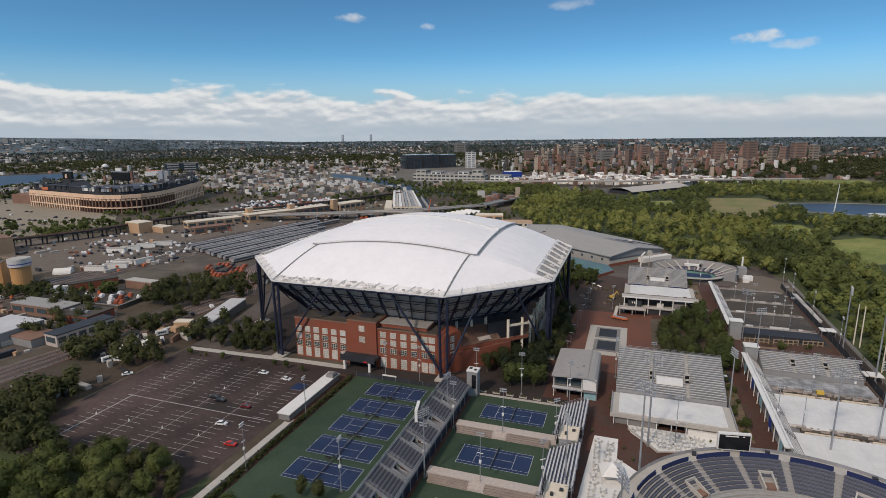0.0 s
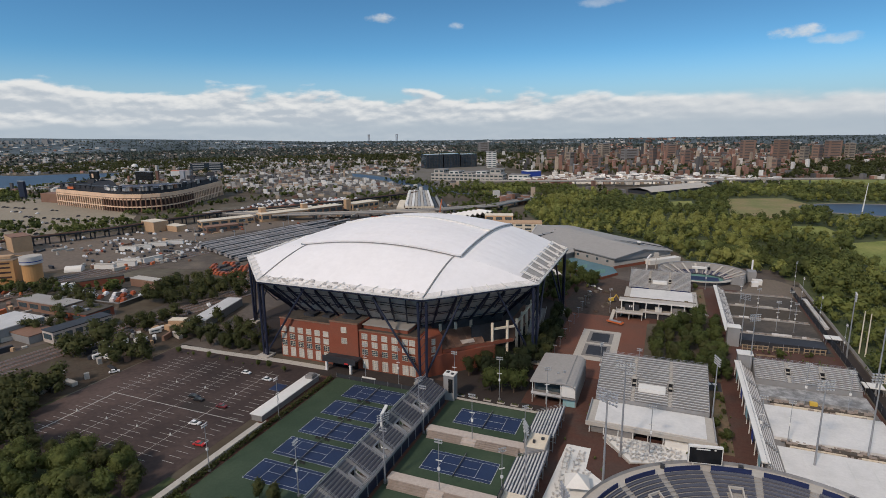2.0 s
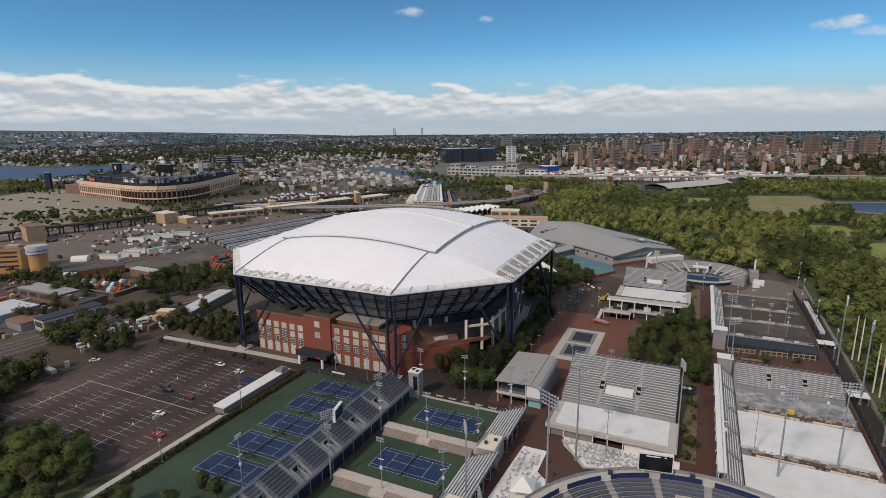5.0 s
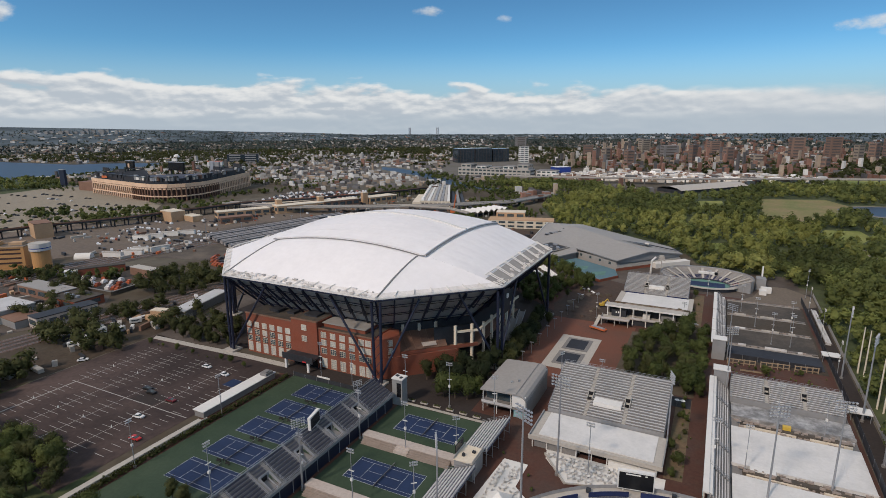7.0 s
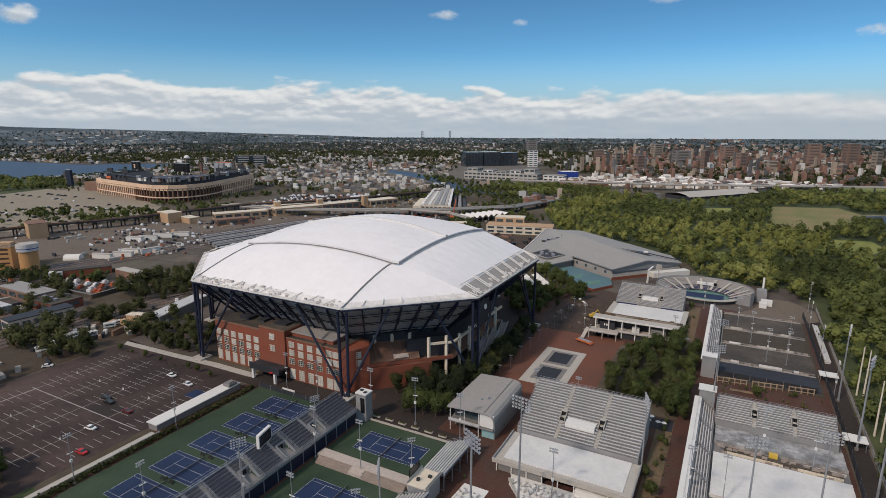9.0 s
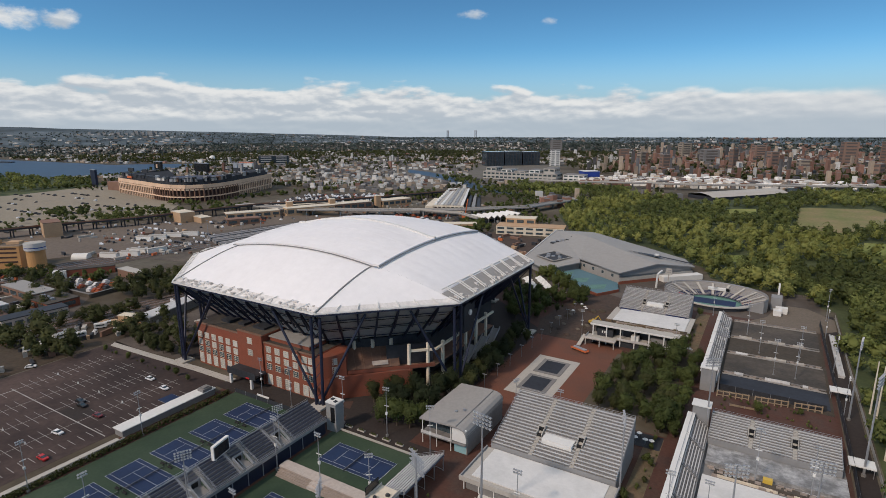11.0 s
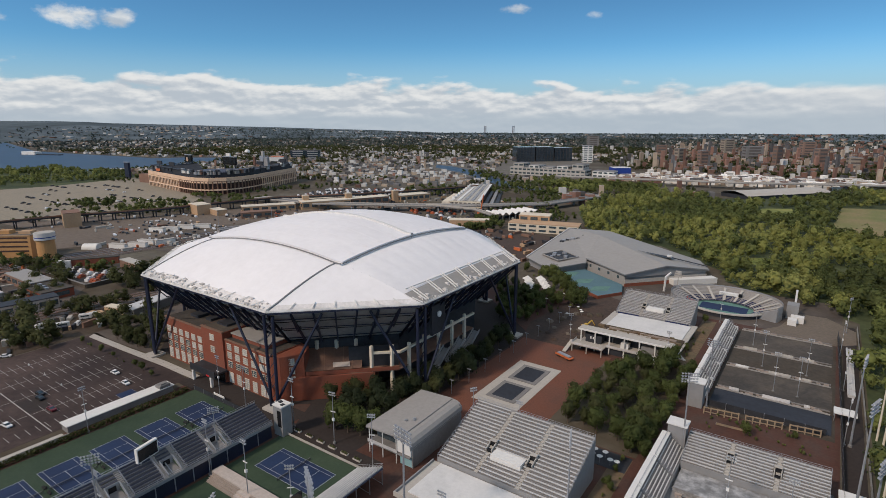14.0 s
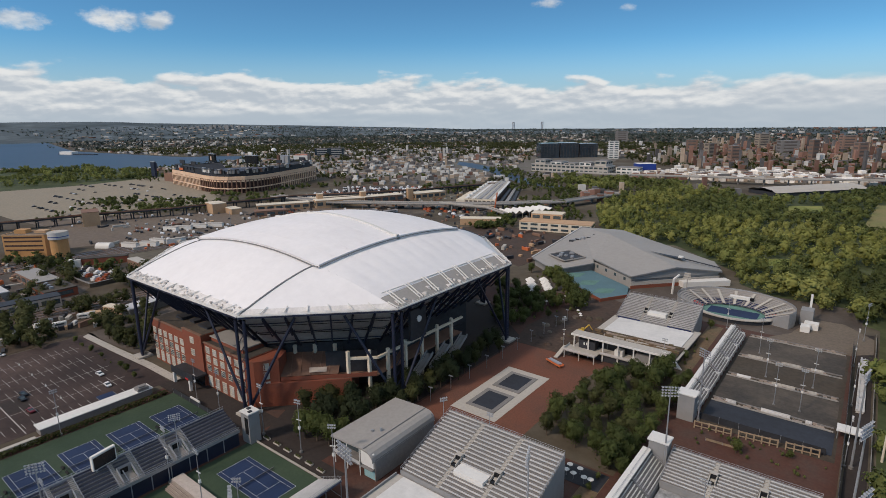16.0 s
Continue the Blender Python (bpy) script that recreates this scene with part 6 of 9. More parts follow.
for p, q in ((HA, HB), (HB, HC), (HD, HE), (HE, HF), (HF, HG), (HG, HH), (HI, HA)):
    part("fascia", Geo().beam((p[0], p[1], p[2] - 0.3), (q[0], q[1], q[2] - 0.3), 0.5, 0.8), M["seam"], hall, "dark roof edge")
part("roof_edge", Geo().beam((HA[0], HA[1], HA[2] + 0.3), (HI[0], HI[1], HI[2] + 0.3), 0.9, 0.5), M["alu"], hall, "pale roof edge")


def hall_z(x, y):
    """Height of the hall's roof over a place on its western fold."""
    a, b, c = Vector(HA), Vector(HI), Vector(HD)
    n_ = (b - a).cross(c - a)
    return a.z - (n_.x * (x - a.x) + n_.y * (y - a.y)) / n_.z


# flat dark sheet over the roof gives the shade of a sunken court
pit = [(-84, 462), (-66, 449.5), (-56.5, 463), (-75, 477)]
part("roof_slot", Geo().add([(x, y, hall_z(x, y) + 0.25) for x, y in pit], [(0, 1, 2, 3)]), M["dark"], hall, "dark sheet on the roof standing for a shaded sunken court")
for (xa, ya), (xb, yb) in zip(pit, pit[1:] + pit[:1]):
    part("roof_kerb", Geo().beam((xa, ya, hall_z(xa, ya) + 0.4), (xb, yb, hall_z(xb, yb) + 0.4), 0.7, 0.7), M["roofgrey"], hall)
rq = random.Random(81)
for k in range(9):
    x, y = lerp(-81, -61, rq.random()), lerp(456, 470, rq.random())
    part("roof_plant", Geo().box(x - rq.uniform(0.6, 1.6), x + 1.2, y - 1.0, y + 1.0, 4.5, hall_z(x, y) + rq.uniform(0.7, 1.5)), M["galv"], hall, "grey roof plant")
for k in range(12):
    f = k / 11
    x, y = lerp(-88, -72, f) + rq.uniform(-1.5, 1.5), lerp(507, 528, f) + rq.uniform(-1.5, 1.5)
    part("roof_plant", Geo().box(x - 1.5, x + 1.5, y - 1.0, y + 1.0, 6, hall_z(x, y) + rq.uniform(0.6, 1.6)), M["galv"] if k % 3 else M["dark"], hall, "grey roof plant")
part("roof_slot", Geo().add([(-22, 487.4, 13.05), (2, 482, 11.55), (3.5, 486, 11.2), (1, 490, 10.95)], [(0, 1, 2, 3)]), M["dark"], hall, "dark roof slot")
part("roof_slot", Geo().beam((2, 486, 11.3), (24, 488, 8.1), 1.2, 0.5), M["dark"], hall, "dark roof slot")
part("roof_unit", Geo().box(-2, 1, 486, 489, 10.5, 12.4), M["white"], hall, "white vent in the slot")
for k in range(4):
    x, y = lerp(-49.5, -15, 0.12 + k * 0.24), lerp(461, 436.9, 0.12 + k * 0.24)
    part("wall_window", Geo().beam((x - 0.9, y + 0.6, 4.8), (x + 0.9, y - 0.6, 4.8), 0.7, 1.9), M["glass"], hall)
part("white_pylon", Geo().beam((8, 441, 0), (8.4, 441.4, 9.5), 1.0, 0.8).beam((8.4, 441.4, 9.2), (10.6, 444, 11.6), 1.0, 0.8), M["white"], hall, "white bent pylon")
part("sign_post", Geo().box(12, 16.5, 447, 447.6, 8.6, 9.8).box(12.3, 16.2, 447, 447.6, 10.2, 11.2).box(12.6, 15.9, 447, 447.6, 11.6, 12.6).box(14, 14.5, 447.6, 448, 0, 12.4), M["concrete"], hall, "stack of pale sign boards on a post")
slab("pavement_pool", [(-64, 433), (-20.5, 402.5), (-11, 418.5), (-15.5, 434), (-49, 457)], -1, 1.8, M["pool"], "light blue court deck beside the hall", "court")
for p, q in (((-64, 433), (-20.5, 402.5)), ((-20.5, 402.5), (-11, 418.5))):
    solid("wall_pool", Geo().beam((*p, 0.95), (*q, 0.95), 0.4, 1.9), M["brick"], "red brick edge of the blue deck", "wall", "structure")
for k in range(3):
    cx_, cy_ = lerp(-53, -24, k / 2), lerp(439.5, 418.5, k / 2)
    solid("court_marking", Geo().prism([(cx_ + a * 0.5, cy_ + b) for a, b in ((-9, -9), (9, -3), (7, 8), (-11, 2))], 1.8, 1.812), M["tealgreen"], "faded green court panel on the blue deck", "court", "structure")

# ---- west side: lots, railway, warehouses ----
def block(name, label, cat, poly, hgt, wall, roof, bands=0, band_mat=None, group="", extras=(), win=9.0):
    """A plain building on a counter-clockwise outline, with a proud roof slab and window bands."""
    cx, cy = sum(p[0] for p in poly) / len(poly), sum(p[1] for p in poly) / len(poly)
    loc = [(x - cx, y - cy) for x, y in poly]
    t = thing(name, label, cat, cx, cy, 0, 0, group)
    part("wall", Geo().prism(loc, 0, hgt), wall, t)
    part("roof", Geo().prism([(x * 1.012, y * 1.012) for x, y in loc], hgt, hgt + 0.5), roof, t)
    for b in range(bands):
        z = (b + 0.35) * hgt / bands
        for (xa, ya), (xb, yb) in zip(loc, loc[1:] + loc[:1]):
            L = math.hypot(xb - xa, yb - ya)
            n = max(1, int(L / win))
            for i in range(n):
                p = Vector((lerp(xa, xb, (i + 0.15) / n) * 1.004, lerp(ya, yb, (i + 0.15) / n) * 1.004, z + hgt / bands * 0.22))
                q = Vector((lerp(xa, xb, (i + 0.85) / n) * 1.004, lerp(ya, yb, (i + 0.85) / n) * 1.004, z + hgt / bands * 0.22))
                part("window", Geo().beam(p, q, 0.4, hgt / bands * 0.45), band_mat or M["glass"], t)
    for e in extras:
        part("roof_unit", Geo().box(*e), M["galv"], t)
    return t


def quad(cx, cy, w, d, rz):
    c, s_ = math.cos(radians(rz)), math.sin(radians(rz))
    return [(cx + a * c - b * s_, cy + a * s_ + b * c) for a, b in ((-w / 2, -d / 2), (w / 2, -d / 2), (w / 2, d / 2), (-w / 2, d / 2))]


block("shed", "long low shed with a bright white roof", "building", quad(-222, 247, 9.5, 41, 14), 4.5, M["grey"], M["alu"])
block("site_hut", "small ochre hut beside the track", "hut", quad(-232, 227.5, 9, 5, 18), 3.2, M["tan"], M["cream"])
block("warehouse", "warehouse with a pale curved sheet roof", "building", quad(-312, 176, 26, 44, 0), 6.5, M["wallgrey"], M["alu"])
block("warehouse", "long white-walled warehouse with a dark flat roof", "building", quad(-273, 199, 10, 31, -6), 6.2, M["pinkcon"], M["dark"], 1, None, "", (), 5.0)
block("warehouse", "long dark brick warehouse with a grey sheet roof", "building", quad(-330, 221, 42, 12.5, 0), 6.0, M["rust"], M["palegrey"], 1)
block("warehouse", "low red brick warehouse with a dark flat roof and vents", "building", quad(-297, 219.5, 26, 17.5, 1), 5.0, M["brick"], M["darkcourt"], 1, None, "", [(-7, -4.6, -3, -1, 5.5, 6.6), (-1, 1.4, -3.4, -1.4, 5.5, 6.6), (5, 7.4, -3.8, -1.8, 5.5, 6.6)])
block("warehouse", "low shed with a rusty red roof", "building", quad(-290, 186, 18, 14, -4), 4.0, M["wallgrey"], M["rust"])
block("warehouse", "long brick range with a dark roof round the machine yard", "building", quad(-354, 269, 7, 34, -32), 5.0, M["brick"], M["darkcourt"])
yw = thing("yard_wall", "brick wall with a pale coping round the machine yard", "wall", group="yard walls")
YARD = [(-346, 236.5), (-292.6, 238.5), (-296, 284), (-343, 286), (-364, 256)]
for (xa, ya), (xb, yb) in zip(YARD, YARD[1:] + YARD[:1]):
    part("wall_panel", Geo().beam((xa, ya, 1.3), (xb, yb, 1.3), 1.0, 2.6), M["darkcourt"], yw)
    part("coping", Geo().beam((xa, ya, 2.7), (xb, yb, 2.7), 1.3, 0.25), M["grey"], yw, "grey coping")
block("yard_store", "white roofed store in the corner of the machine yard", "building", quad(-318, 280, 24, 7, -2), 5.4, M["rust"], M["concrete"])
block("yard_store", "small white hut in the machine yard", "hut", quad(-360, 253, 6, 8, -32), 5.0, M["white"], M["white"])
sb = thing("striped_building", "ochre building with dark horizontal stripes", "building", -441, 231.5, 0, 39)
part("wall", Geo().box(0, 33, 0, 17, 0, 17.0), M["tanorange"], sb)
for z in (4.6, 8.2, 11.8, 14.9):
    part("stripe", Geo().box(1.2, 31, -0.12, 0, z, z + 1.25), M["stripeshade"], sb, "dark brown window stripe")
    part("stripe", Geo().box(-0.12, 0, 1, 16, z, z + 1.25), M["stripeshade"], sb, "dark brown window stripe")
part("parapet", Geo().box(-0.2, 33.2, -0.25, 0.5, 17.0, 17.8).box(-0.2, 0.5, 0.5, 17.2, 17.0, 17.8).box(0.5, 33.2, 16.6, 17.2, 17.0, 17.8), M["tan"], sb, "tan parapet")
part("roof", Geo().box(0.5, 33.2, 0.5, 16.6, 17.0, 17.3), M["gravel"], sb)
part("penthouse", Geo().box(5, 14, 7, 14, 17.3, 20.2), M["tanorange"], sb)
part("penthouse", Geo().box(20, 29, 8, 15, 17.3, 19.2), M["tan"], sb)
rb = thing("round_tower", "pale round glazed corner drum of the ochre building", "building", -406, 259)
part("drum", Geo().tube((0, 0, 0), (0, 0, 19.6), 6.2, 24), M["tanorange"], rb)
part("drum_band", Geo().tube((0, 0, 14.6), (0, 0, 16.2), 7.1, 24).tube((0, 0, 16.9), (0, 0, 19.8), 7.1, 24), M["alu"], rb, "pale curved fascia")
part("drum_glazing", Geo().tube((0, 0, 16.2), (0, 0, 16.9), 6.9, 24), M["bluewall"], rb, "blue band between the fascias")
part("roof", Geo().tube((0, 0, 19.8), (0, 0, 20.1), 6.7, 24), M["concrete"], rb)
block("pump_house", "brown stone block beside the elevated railway", "building", quad(-540, 330, 26, 15, -18), 14, M["tan"], M["rust"])
block("pump_house", "tan stone block with a lower wing", "building", quad(-502, 447, 24, 16, -10), 11, M["tan"], M["cream"])
block("pump_house", "low tan stone wing of the block", "building", quad(-480, 455, 22, 12, -10), 6, M["tan"], M["cream"])
for k, (x, y, w, d, rz, hh) in enumerate(((-455, 505, 60, 16, 60, 7), (-430, 470, 34, 14, 60, 6), (-418, 560, 60, 18, 62, 9), (-395, 612, 50, 18, 66, 9), (-372, 672, 46, 20, 70, 8), (-455, 585, 70, 12, 62, 6))):
    block("depot", "long low brown brick depot building", "building", quad(x, y, w, d, rz), hh, M["rust"] if k % 2 else M["tan"], M["rust"] if k == 1 else M["cream"], 1, None, "depots")
for x, y in ((-408, 590), (-378, 645), (-436, 545)):
    block("depot_tower", "short square tan tower on the depot", "tower", quad(x, y, 7, 7, 62), 15, M["tan"], M["cream"], 0, None, "depot towers")

q = thing("tent_shed", "small white round-topped fabric shed in the dusty lot", "shed", -411, 292.5, 0.1, 35)
arc = [(4.2 * math.cos(radians(a)), 4.2 * math.sin(radians(a))) for a in range(0, 181, 15)]
part("cover", Geo().sheet([[(-6, x, z) for x, z in arc], [(6, x, z) for x, z in arc]]), M["white"], q)
for x in (-6, 6):
    part("end_wall", Geo().add([(x, a, z) for a, z in arc], [tuple(range(len(arc)))]), M["sheet"], q)
# elevated railway
via = thing("viaduct", "dark steel elevated railway on many legs", "viaduct")
line = [(-660, 120), (-600, 215), (-569, 275), (-555, 335), (-522, 405), (-508, 475), (-490, 548), (-440, 612), (-395, 690), (-350, 800)]
for (xa, ya), (xb, yb) in zip(line, line[1:]):
    part("deck", Geo().beam((xa, ya, 8.0), (xb, yb, 8.0), 9, 1.6), M["dark"], via)
    part("parapet", Geo().beam((xa + 4.4, ya - 1, 9.4), (xb + 4.4, yb - 1, 9.4), 0.4, 1.3), M["rust"], via)
    n = round(math.hypot(xb - xa, yb - ya) / 14)
    for i in range(n):
        x, y = lerp(xa, xb, i / n), lerp(ya, yb, i / n)
        part("pier", Geo().box(x - 3.6, x - 2.8, y - 0.5, y + 0.5, 0, 7.2).box(x + 2.8, x + 3.6, y - 0.5, y + 0.5, 0, 7.2).box(x - 4, x + 4, y - 0.5, y + 0.5, 6.4, 7.2), M["dark"], via)
# expressway bridges
def bridge(name, pts, w, z, label):
    b = thing(name, label, "bridge")
    for (xa, ya), (xb, yb) in zip(pts, pts[1:]):
        part("deck", Geo().beam((xa, ya, z), (xb, yb, z), w, 1.2), M["grey"], b)
        d = Vector((yb - ya, xa - xb, 0)).normalized() * w / 2
        for s_ in (-1, 1):
            part("parapet", Geo().beam((xa + s_ * d.x, ya + s_ * d.y, z + 1.0), (xb + s_ * d.x, yb + s_ * d.y, z + 1.0), 0.4, 1.1), M["concrete"], b)
        n = max(1, round(math.hypot(xb - xa, yb - ya) / 30))
        for i in range(n):
            x, y = lerp(xa, xb, (i + 0.5) / n), lerp(ya, yb, (i + 0.5) / n)
            part("pier", Geo().box(x - 1, x + 1, y - 1, y + 1, 0, z - 0.6), M["grey"], b)


bridge("expressway", [(-520, 540), (-420, 545), (-330, 590), (-250, 640), (-190, 700), (-160, 800)], 14, 6.5, "pale concrete expressway bridge")
bridge("expressway", [(-310, 1000), (-220, 1010), (-120, 1040), (-20, 1060), (90, 1110), (300, 1190)], 14, 9, "far pale concrete expressway on piers")
bridge("footbridge", [(-300, 610), (-235, 612), (-200, 590)], 5, 7.0, "pale footbridge over the railway")

# railway tracks and trains
def rails(pts, label):
    t = thing("railway_track", label, "railway track", group="railway tracks")
    for s_ in (-0.75, 0.75):
        g = Geo()
        for (xa, ya), (xb, yb) in zip(pts, pts[1:]):
            g.beam((xa + s_, ya, 0.3), (xb + s_, yb, 0.3), 0.16, 0.2)
        part("rail", g, M["galv"], t)
    part("track_bed", Geo().sheet([[(x + 1.3, y, 0.2) for x, y in pts], [(x - 1.3, y, 0.2) for x, y in pts]]), M["rust"], t, "rusty sleepers and ballast")


for o in (0, 6, 12, 18, 24):
    rails([(-413 + o, 60), (-404 + o, 235), (-398 + o * 1.05, 310), (-390 + o * 1.5, 395), (-350 + o, 560)], "rusty yard track on brown ballast")
for o in (0, 5, 10, 16):
    rails([(-283 + o, 60), (-270 + o, 160), (-262 + o, 215), (-250 + o, 290), (-282 + o * 0.6, 345), (-318 + o, 560)], "rusty railway track on brown ballast")
body = Geo()
body.prism([(-1.5, -9.8), (1.5, -9.8), (1.5, 9.8), (-1.5, 9.8)], 1.0, 3.6)
car = thing("train_car", "silver commuter train car standing in the yard", "train", -360, 400, 0, -13, "yard trains")
part("body", body, M["train"], car)
roofm = Geo()
prof = [(-1.5, 3.6), (-1.1, 4.0), (0, 4.2), (1.1, 4.0), (1.5, 3.6)]
roofm.sheet([[(x, -9.8, z) for x, z in prof], [(x, 9.8, z) for x, z in prof]])
part("roof", roofm, M["train"], car)
for s_ in (-1.53, 1.53):
    part("window_band", Geo().box(s_ - 0.04, s_ + 0.04, -9, 9, 2.2, 3.0), M["glass"], car)
for y in (-7, 7):
    part("bogie", Geo().box(-1.2, 1.2, y - 1.4, y + 1.4, 0.2, 1.0), M["black"], car)
rng = random.Random(5)
tl = block("trailer", "white site trailer in a row beside the tracks", "trailer", quad(-394, 306, 4, 16, -70), 3.6, M["white"], M["concrete"], 0, None, "trailers")
for x, y, rz in ((-386, 318, 8), (-390, 328, -4), (-380, 338, 60), (-432, 372, 20), (-428, 386, 10), (-437, 362, 0), (-420, 398, 14)):
    copy_thing(tl, pose(x, y, 0, 0, 0, rz))
cp = thing("camper", "small white camper with a dark window band", "camper", -230.7, 178.6, 0.07, 70, "campers beside the track")
part("body", Geo().prism([(-2.6, -1.05), (2.2, -1.05), (2.6, -0.75), (2.6, 0.75), (2.2, 1.05), (-2.6, 1.05)], 0.45, 2.3), M["white"], cp)
part("roof", Geo().prism([(-2.4, -0.9), (2.0, -0.9), (2.3, -0.6), (2.3, 0.6), (2.0, 0.9), (-2.4, 0.9)], 2.3, 2.5).box(-0.5, 0.4, -0.35, 0.35, 2.5, 2.75), M["sheet"], cp)
for s_ in (-1.06, 1.06):
    part("window", Geo().box(-1.8, 1.6, s_ - 0.02, s_ + 0.02, 1.35, 1.95), M["glass"], cp)
for x in (-1.3, 1.3):
    for y in (-0.95, 0.95):
        part("wheel", Geo().tube((x, y - 0.12, 0.35), (x, y + 0.12, 0.35), 0.35, 10), M["black"], cp)
for x, y, rz, k in ((-224.8, 180.5, 20, 1.1), (-233.3, 186.5, 110, 1.0), (-234.6, 194.2, 95, 1.3), (-228.5, 200.4, 75, 1.2), (-233.2, 213.2, 60, 1.15), (-234.7, 218.0, 80, 0.9), (-226.2, 206.5, 140, 0.85)):
    copy_thing(cp, pose(x, y, 0.07, 0, 0, rz) @ Matrix.Scale(k, 4))
first = True
for lane in range(13):
    x0, y0 = -386 + lane * 6.6 + (2.0 if lane % 3 == 2 else 0), 392 - lane * 2.9
    n = rng.randint(6, 9)
    for i in range(n):
        yy = y0 + 10 + i * 20.0
        if yy > 575 - lane * 6.5:
            continue
        m_ = pose(x0 + (yy - y0) * 0.23, yy, 0.2, 0, 0, -13)
        if first:
            car.matrix_basis = m_
            first = False
        else:
            copy_thing(car, m_)
for k in range(9):
    solid("mast", Geo().tube((-395 + k * 16, 400 + (k % 3) * 50, 0), (-395 + k * 16, 400 + (k % 3) * 50, 17), 0.25, 6, 0.15).box(-396 + k * 16, -394 + k * 16, 399.7 + (k % 3) * 50, 400.3 + (k % 3) * 50, 16.6, 17.1), M["galv"], "tall yard light mast", "light mast")

# ballpark
park = thing("ballpark", "brick and tan stone ballpark with rows of arches", "stadium")
path = [(-838, 566), (-690, 541), (-662, 540), (-640, 548), (-626, 566), (-624, 590), (-632, 620), (-684, 742)]
inner = [(-838, 650), (-838, 566), (-690, 541), (-662, 540), (-640, 548), (-626, 566), (-624, 590), (-632, 620), (-684, 742), (-760, 742)]
ctr = (-735, 640)
shr = lambda p, k: (ctr[0] + (p[0] - ctr[0]) * k, ctr[1] + (p[1] - ctr[1]) * k)
core = [shr(p, 0.985) for p in inner]
# shade behind the piers is put into the wall colour
part("inner_wall", Geo().prism(core, 0, 19, 0, 1), (M["stripeshade"], M["dark"]), park, "brown inner wall darkened for the shade behind the arches")
cum = [0.0]
for p, q in zip(path, path[1:]):
    cum.append(cum[-1] + math.hypot(q[0] - p[0], q[1] - p[1]))


def along(s_):
    for i in range(len(path) - 1):
        if s_ <= cum[i + 1] or i == len(path) - 2:
            f = (s_ - cum[i]) / (cum[i + 1] - cum[i])
            return lerp(path[i][0], path[i + 1][0], f), lerp(path[i][1], path[i + 1][1], f)


nb = 66
for i in range(nb + 1):
    x, y = along(cum[-1] * i / nb)
    part("pier", Geo().box(x - 0.75, x + 0.75, y - 0.8, y + 0.8, 0, 20), M["rust"] if 20 < i < 48 else M["ballstone"], park, "brick pier")
    if i < nb:
        x2, y2 = along(cum[-1] * (i + 1) / nb)
        part("arch", Geo().beam((x, y, 17.3), (x2, y2, 17.3), 0.9, 2.2), M["ballstone"], park)
for (xa, ya), (xb, yb) in zip(path, path[1:]):
    part("base_band", Geo().beam((xa, ya, 6.8), (xb, yb, 6.8), 1.9, 1.6), M["ballstone"], park, "tan stone band")
    part("top_band", Geo().beam((xa, ya, 21.6), (xb, yb, 21.6), 2.0, 5.0), M["ballstone"], park, "tan stone top band")
g = Geo()
up0, up1 = [shr(p, 0.95) for p in inner], [shr(p, 0.88) for p in inner]
for (a, b, c, d) in zip(up0, up0[1:], up1, up1[1:]):
    g.sheet([[(*a, 23), (*b, 23)], [(*a, 31), (*b, 31)]])
    g.sheet([[(*a, 31), (*b, 31)], [(*c, 29), (*d, 29)]])
    g.sheet([[(*c, 29), (*d, 29)], [(*shr(c, 0.75), 16), (*shr(d, 0.75), 16)]])
part("upper_deck", g, M["dark"], park, "dark upper seating deck")
for i in range(0, len(up0) - 1):
    a, b = up0[i], up0[i + 1]
    part("deck_roof", Geo().beam((*a, 33), (*b, 33), 5, 0.5), M["dark"], park)
for x, y, w, z0_, hh, m_ in ((-820, 706, 38, 25, 39, M["screen"]), (-904, 677, 20, 27, 41, M["screen"]), (-739, 725, 10, 24, 40, M["wallgrey"]), (-755, 728, 10, 24, 40, M["galv"]), (-962, 592, 14, 4, 30, M["steel"])):
    board = part("scoreboard", Geo().box(x - w / 2, x + w / 2, y - 2, y + 2, z0_, hh), m_, park, "tall dark scoreboard")
    for sx in (-0.4, 0.4):
        part("leg", Geo().box(x + sx * w - 1, x + sx * w + 1, y - 1, y + 1, 0, z0_), M["dark"], board)
    part("top_frame", Geo().box(x - w / 2 - 0.6, x + w / 2 + 0.6, y - 2.2, y + 2.2, hh, hh + 1.2), M["galv"], board)
    if w > 30:
        part("name_bar", Geo().box(x - 9, x + 3, y - 1, y + 1, hh + 2, hh + 7), M["white"], board, "pale name bar above the board")
for x, y in ((-790, 560), (-740, 552), (-645, 640), (-665, 700)):
    part("light_rack", Geo().tube((x, y, 25), (x, y, 41), 0.6).box(x - 7, x + 7, y - 0.8, y + 0.8, 37, 42), M["dark"], park)
for i in range(1, len(up0) - 1):
    for f in (0.0, 0.33, 0.66):
        a, b = up0[i], up0[i + 1]
        x, y = lerp(a[0], b[0], f), lerp(a[1], b[1], f)
        part("truss_post", Geo().beam((x, y, 24), (*shr((x, y), 0.97), 33), 0.7, 0.7), M["dark"], park)
rng2 = random.Random(3)
for k in range(46):
    f = rng2.random()
    i = rng2.randrange(1, 9)
    a, b = up0[i], up0[min(i + 1, len(up0) - 1)]
    x, y = lerp(a[0], b[0], f), lerp(a[1], b[1], f)
    w = rng2.uniform(0.8, 3.5)
    part("roof_cabin", Geo().box(x - w, x + w, y - 1.5, y + 1.5, 28, 31 + rng2.uniform(0.5, 4)), M[rng2.choice(("concrete", "rust", "wallgrey", "white", "dark", "galv"))], park)
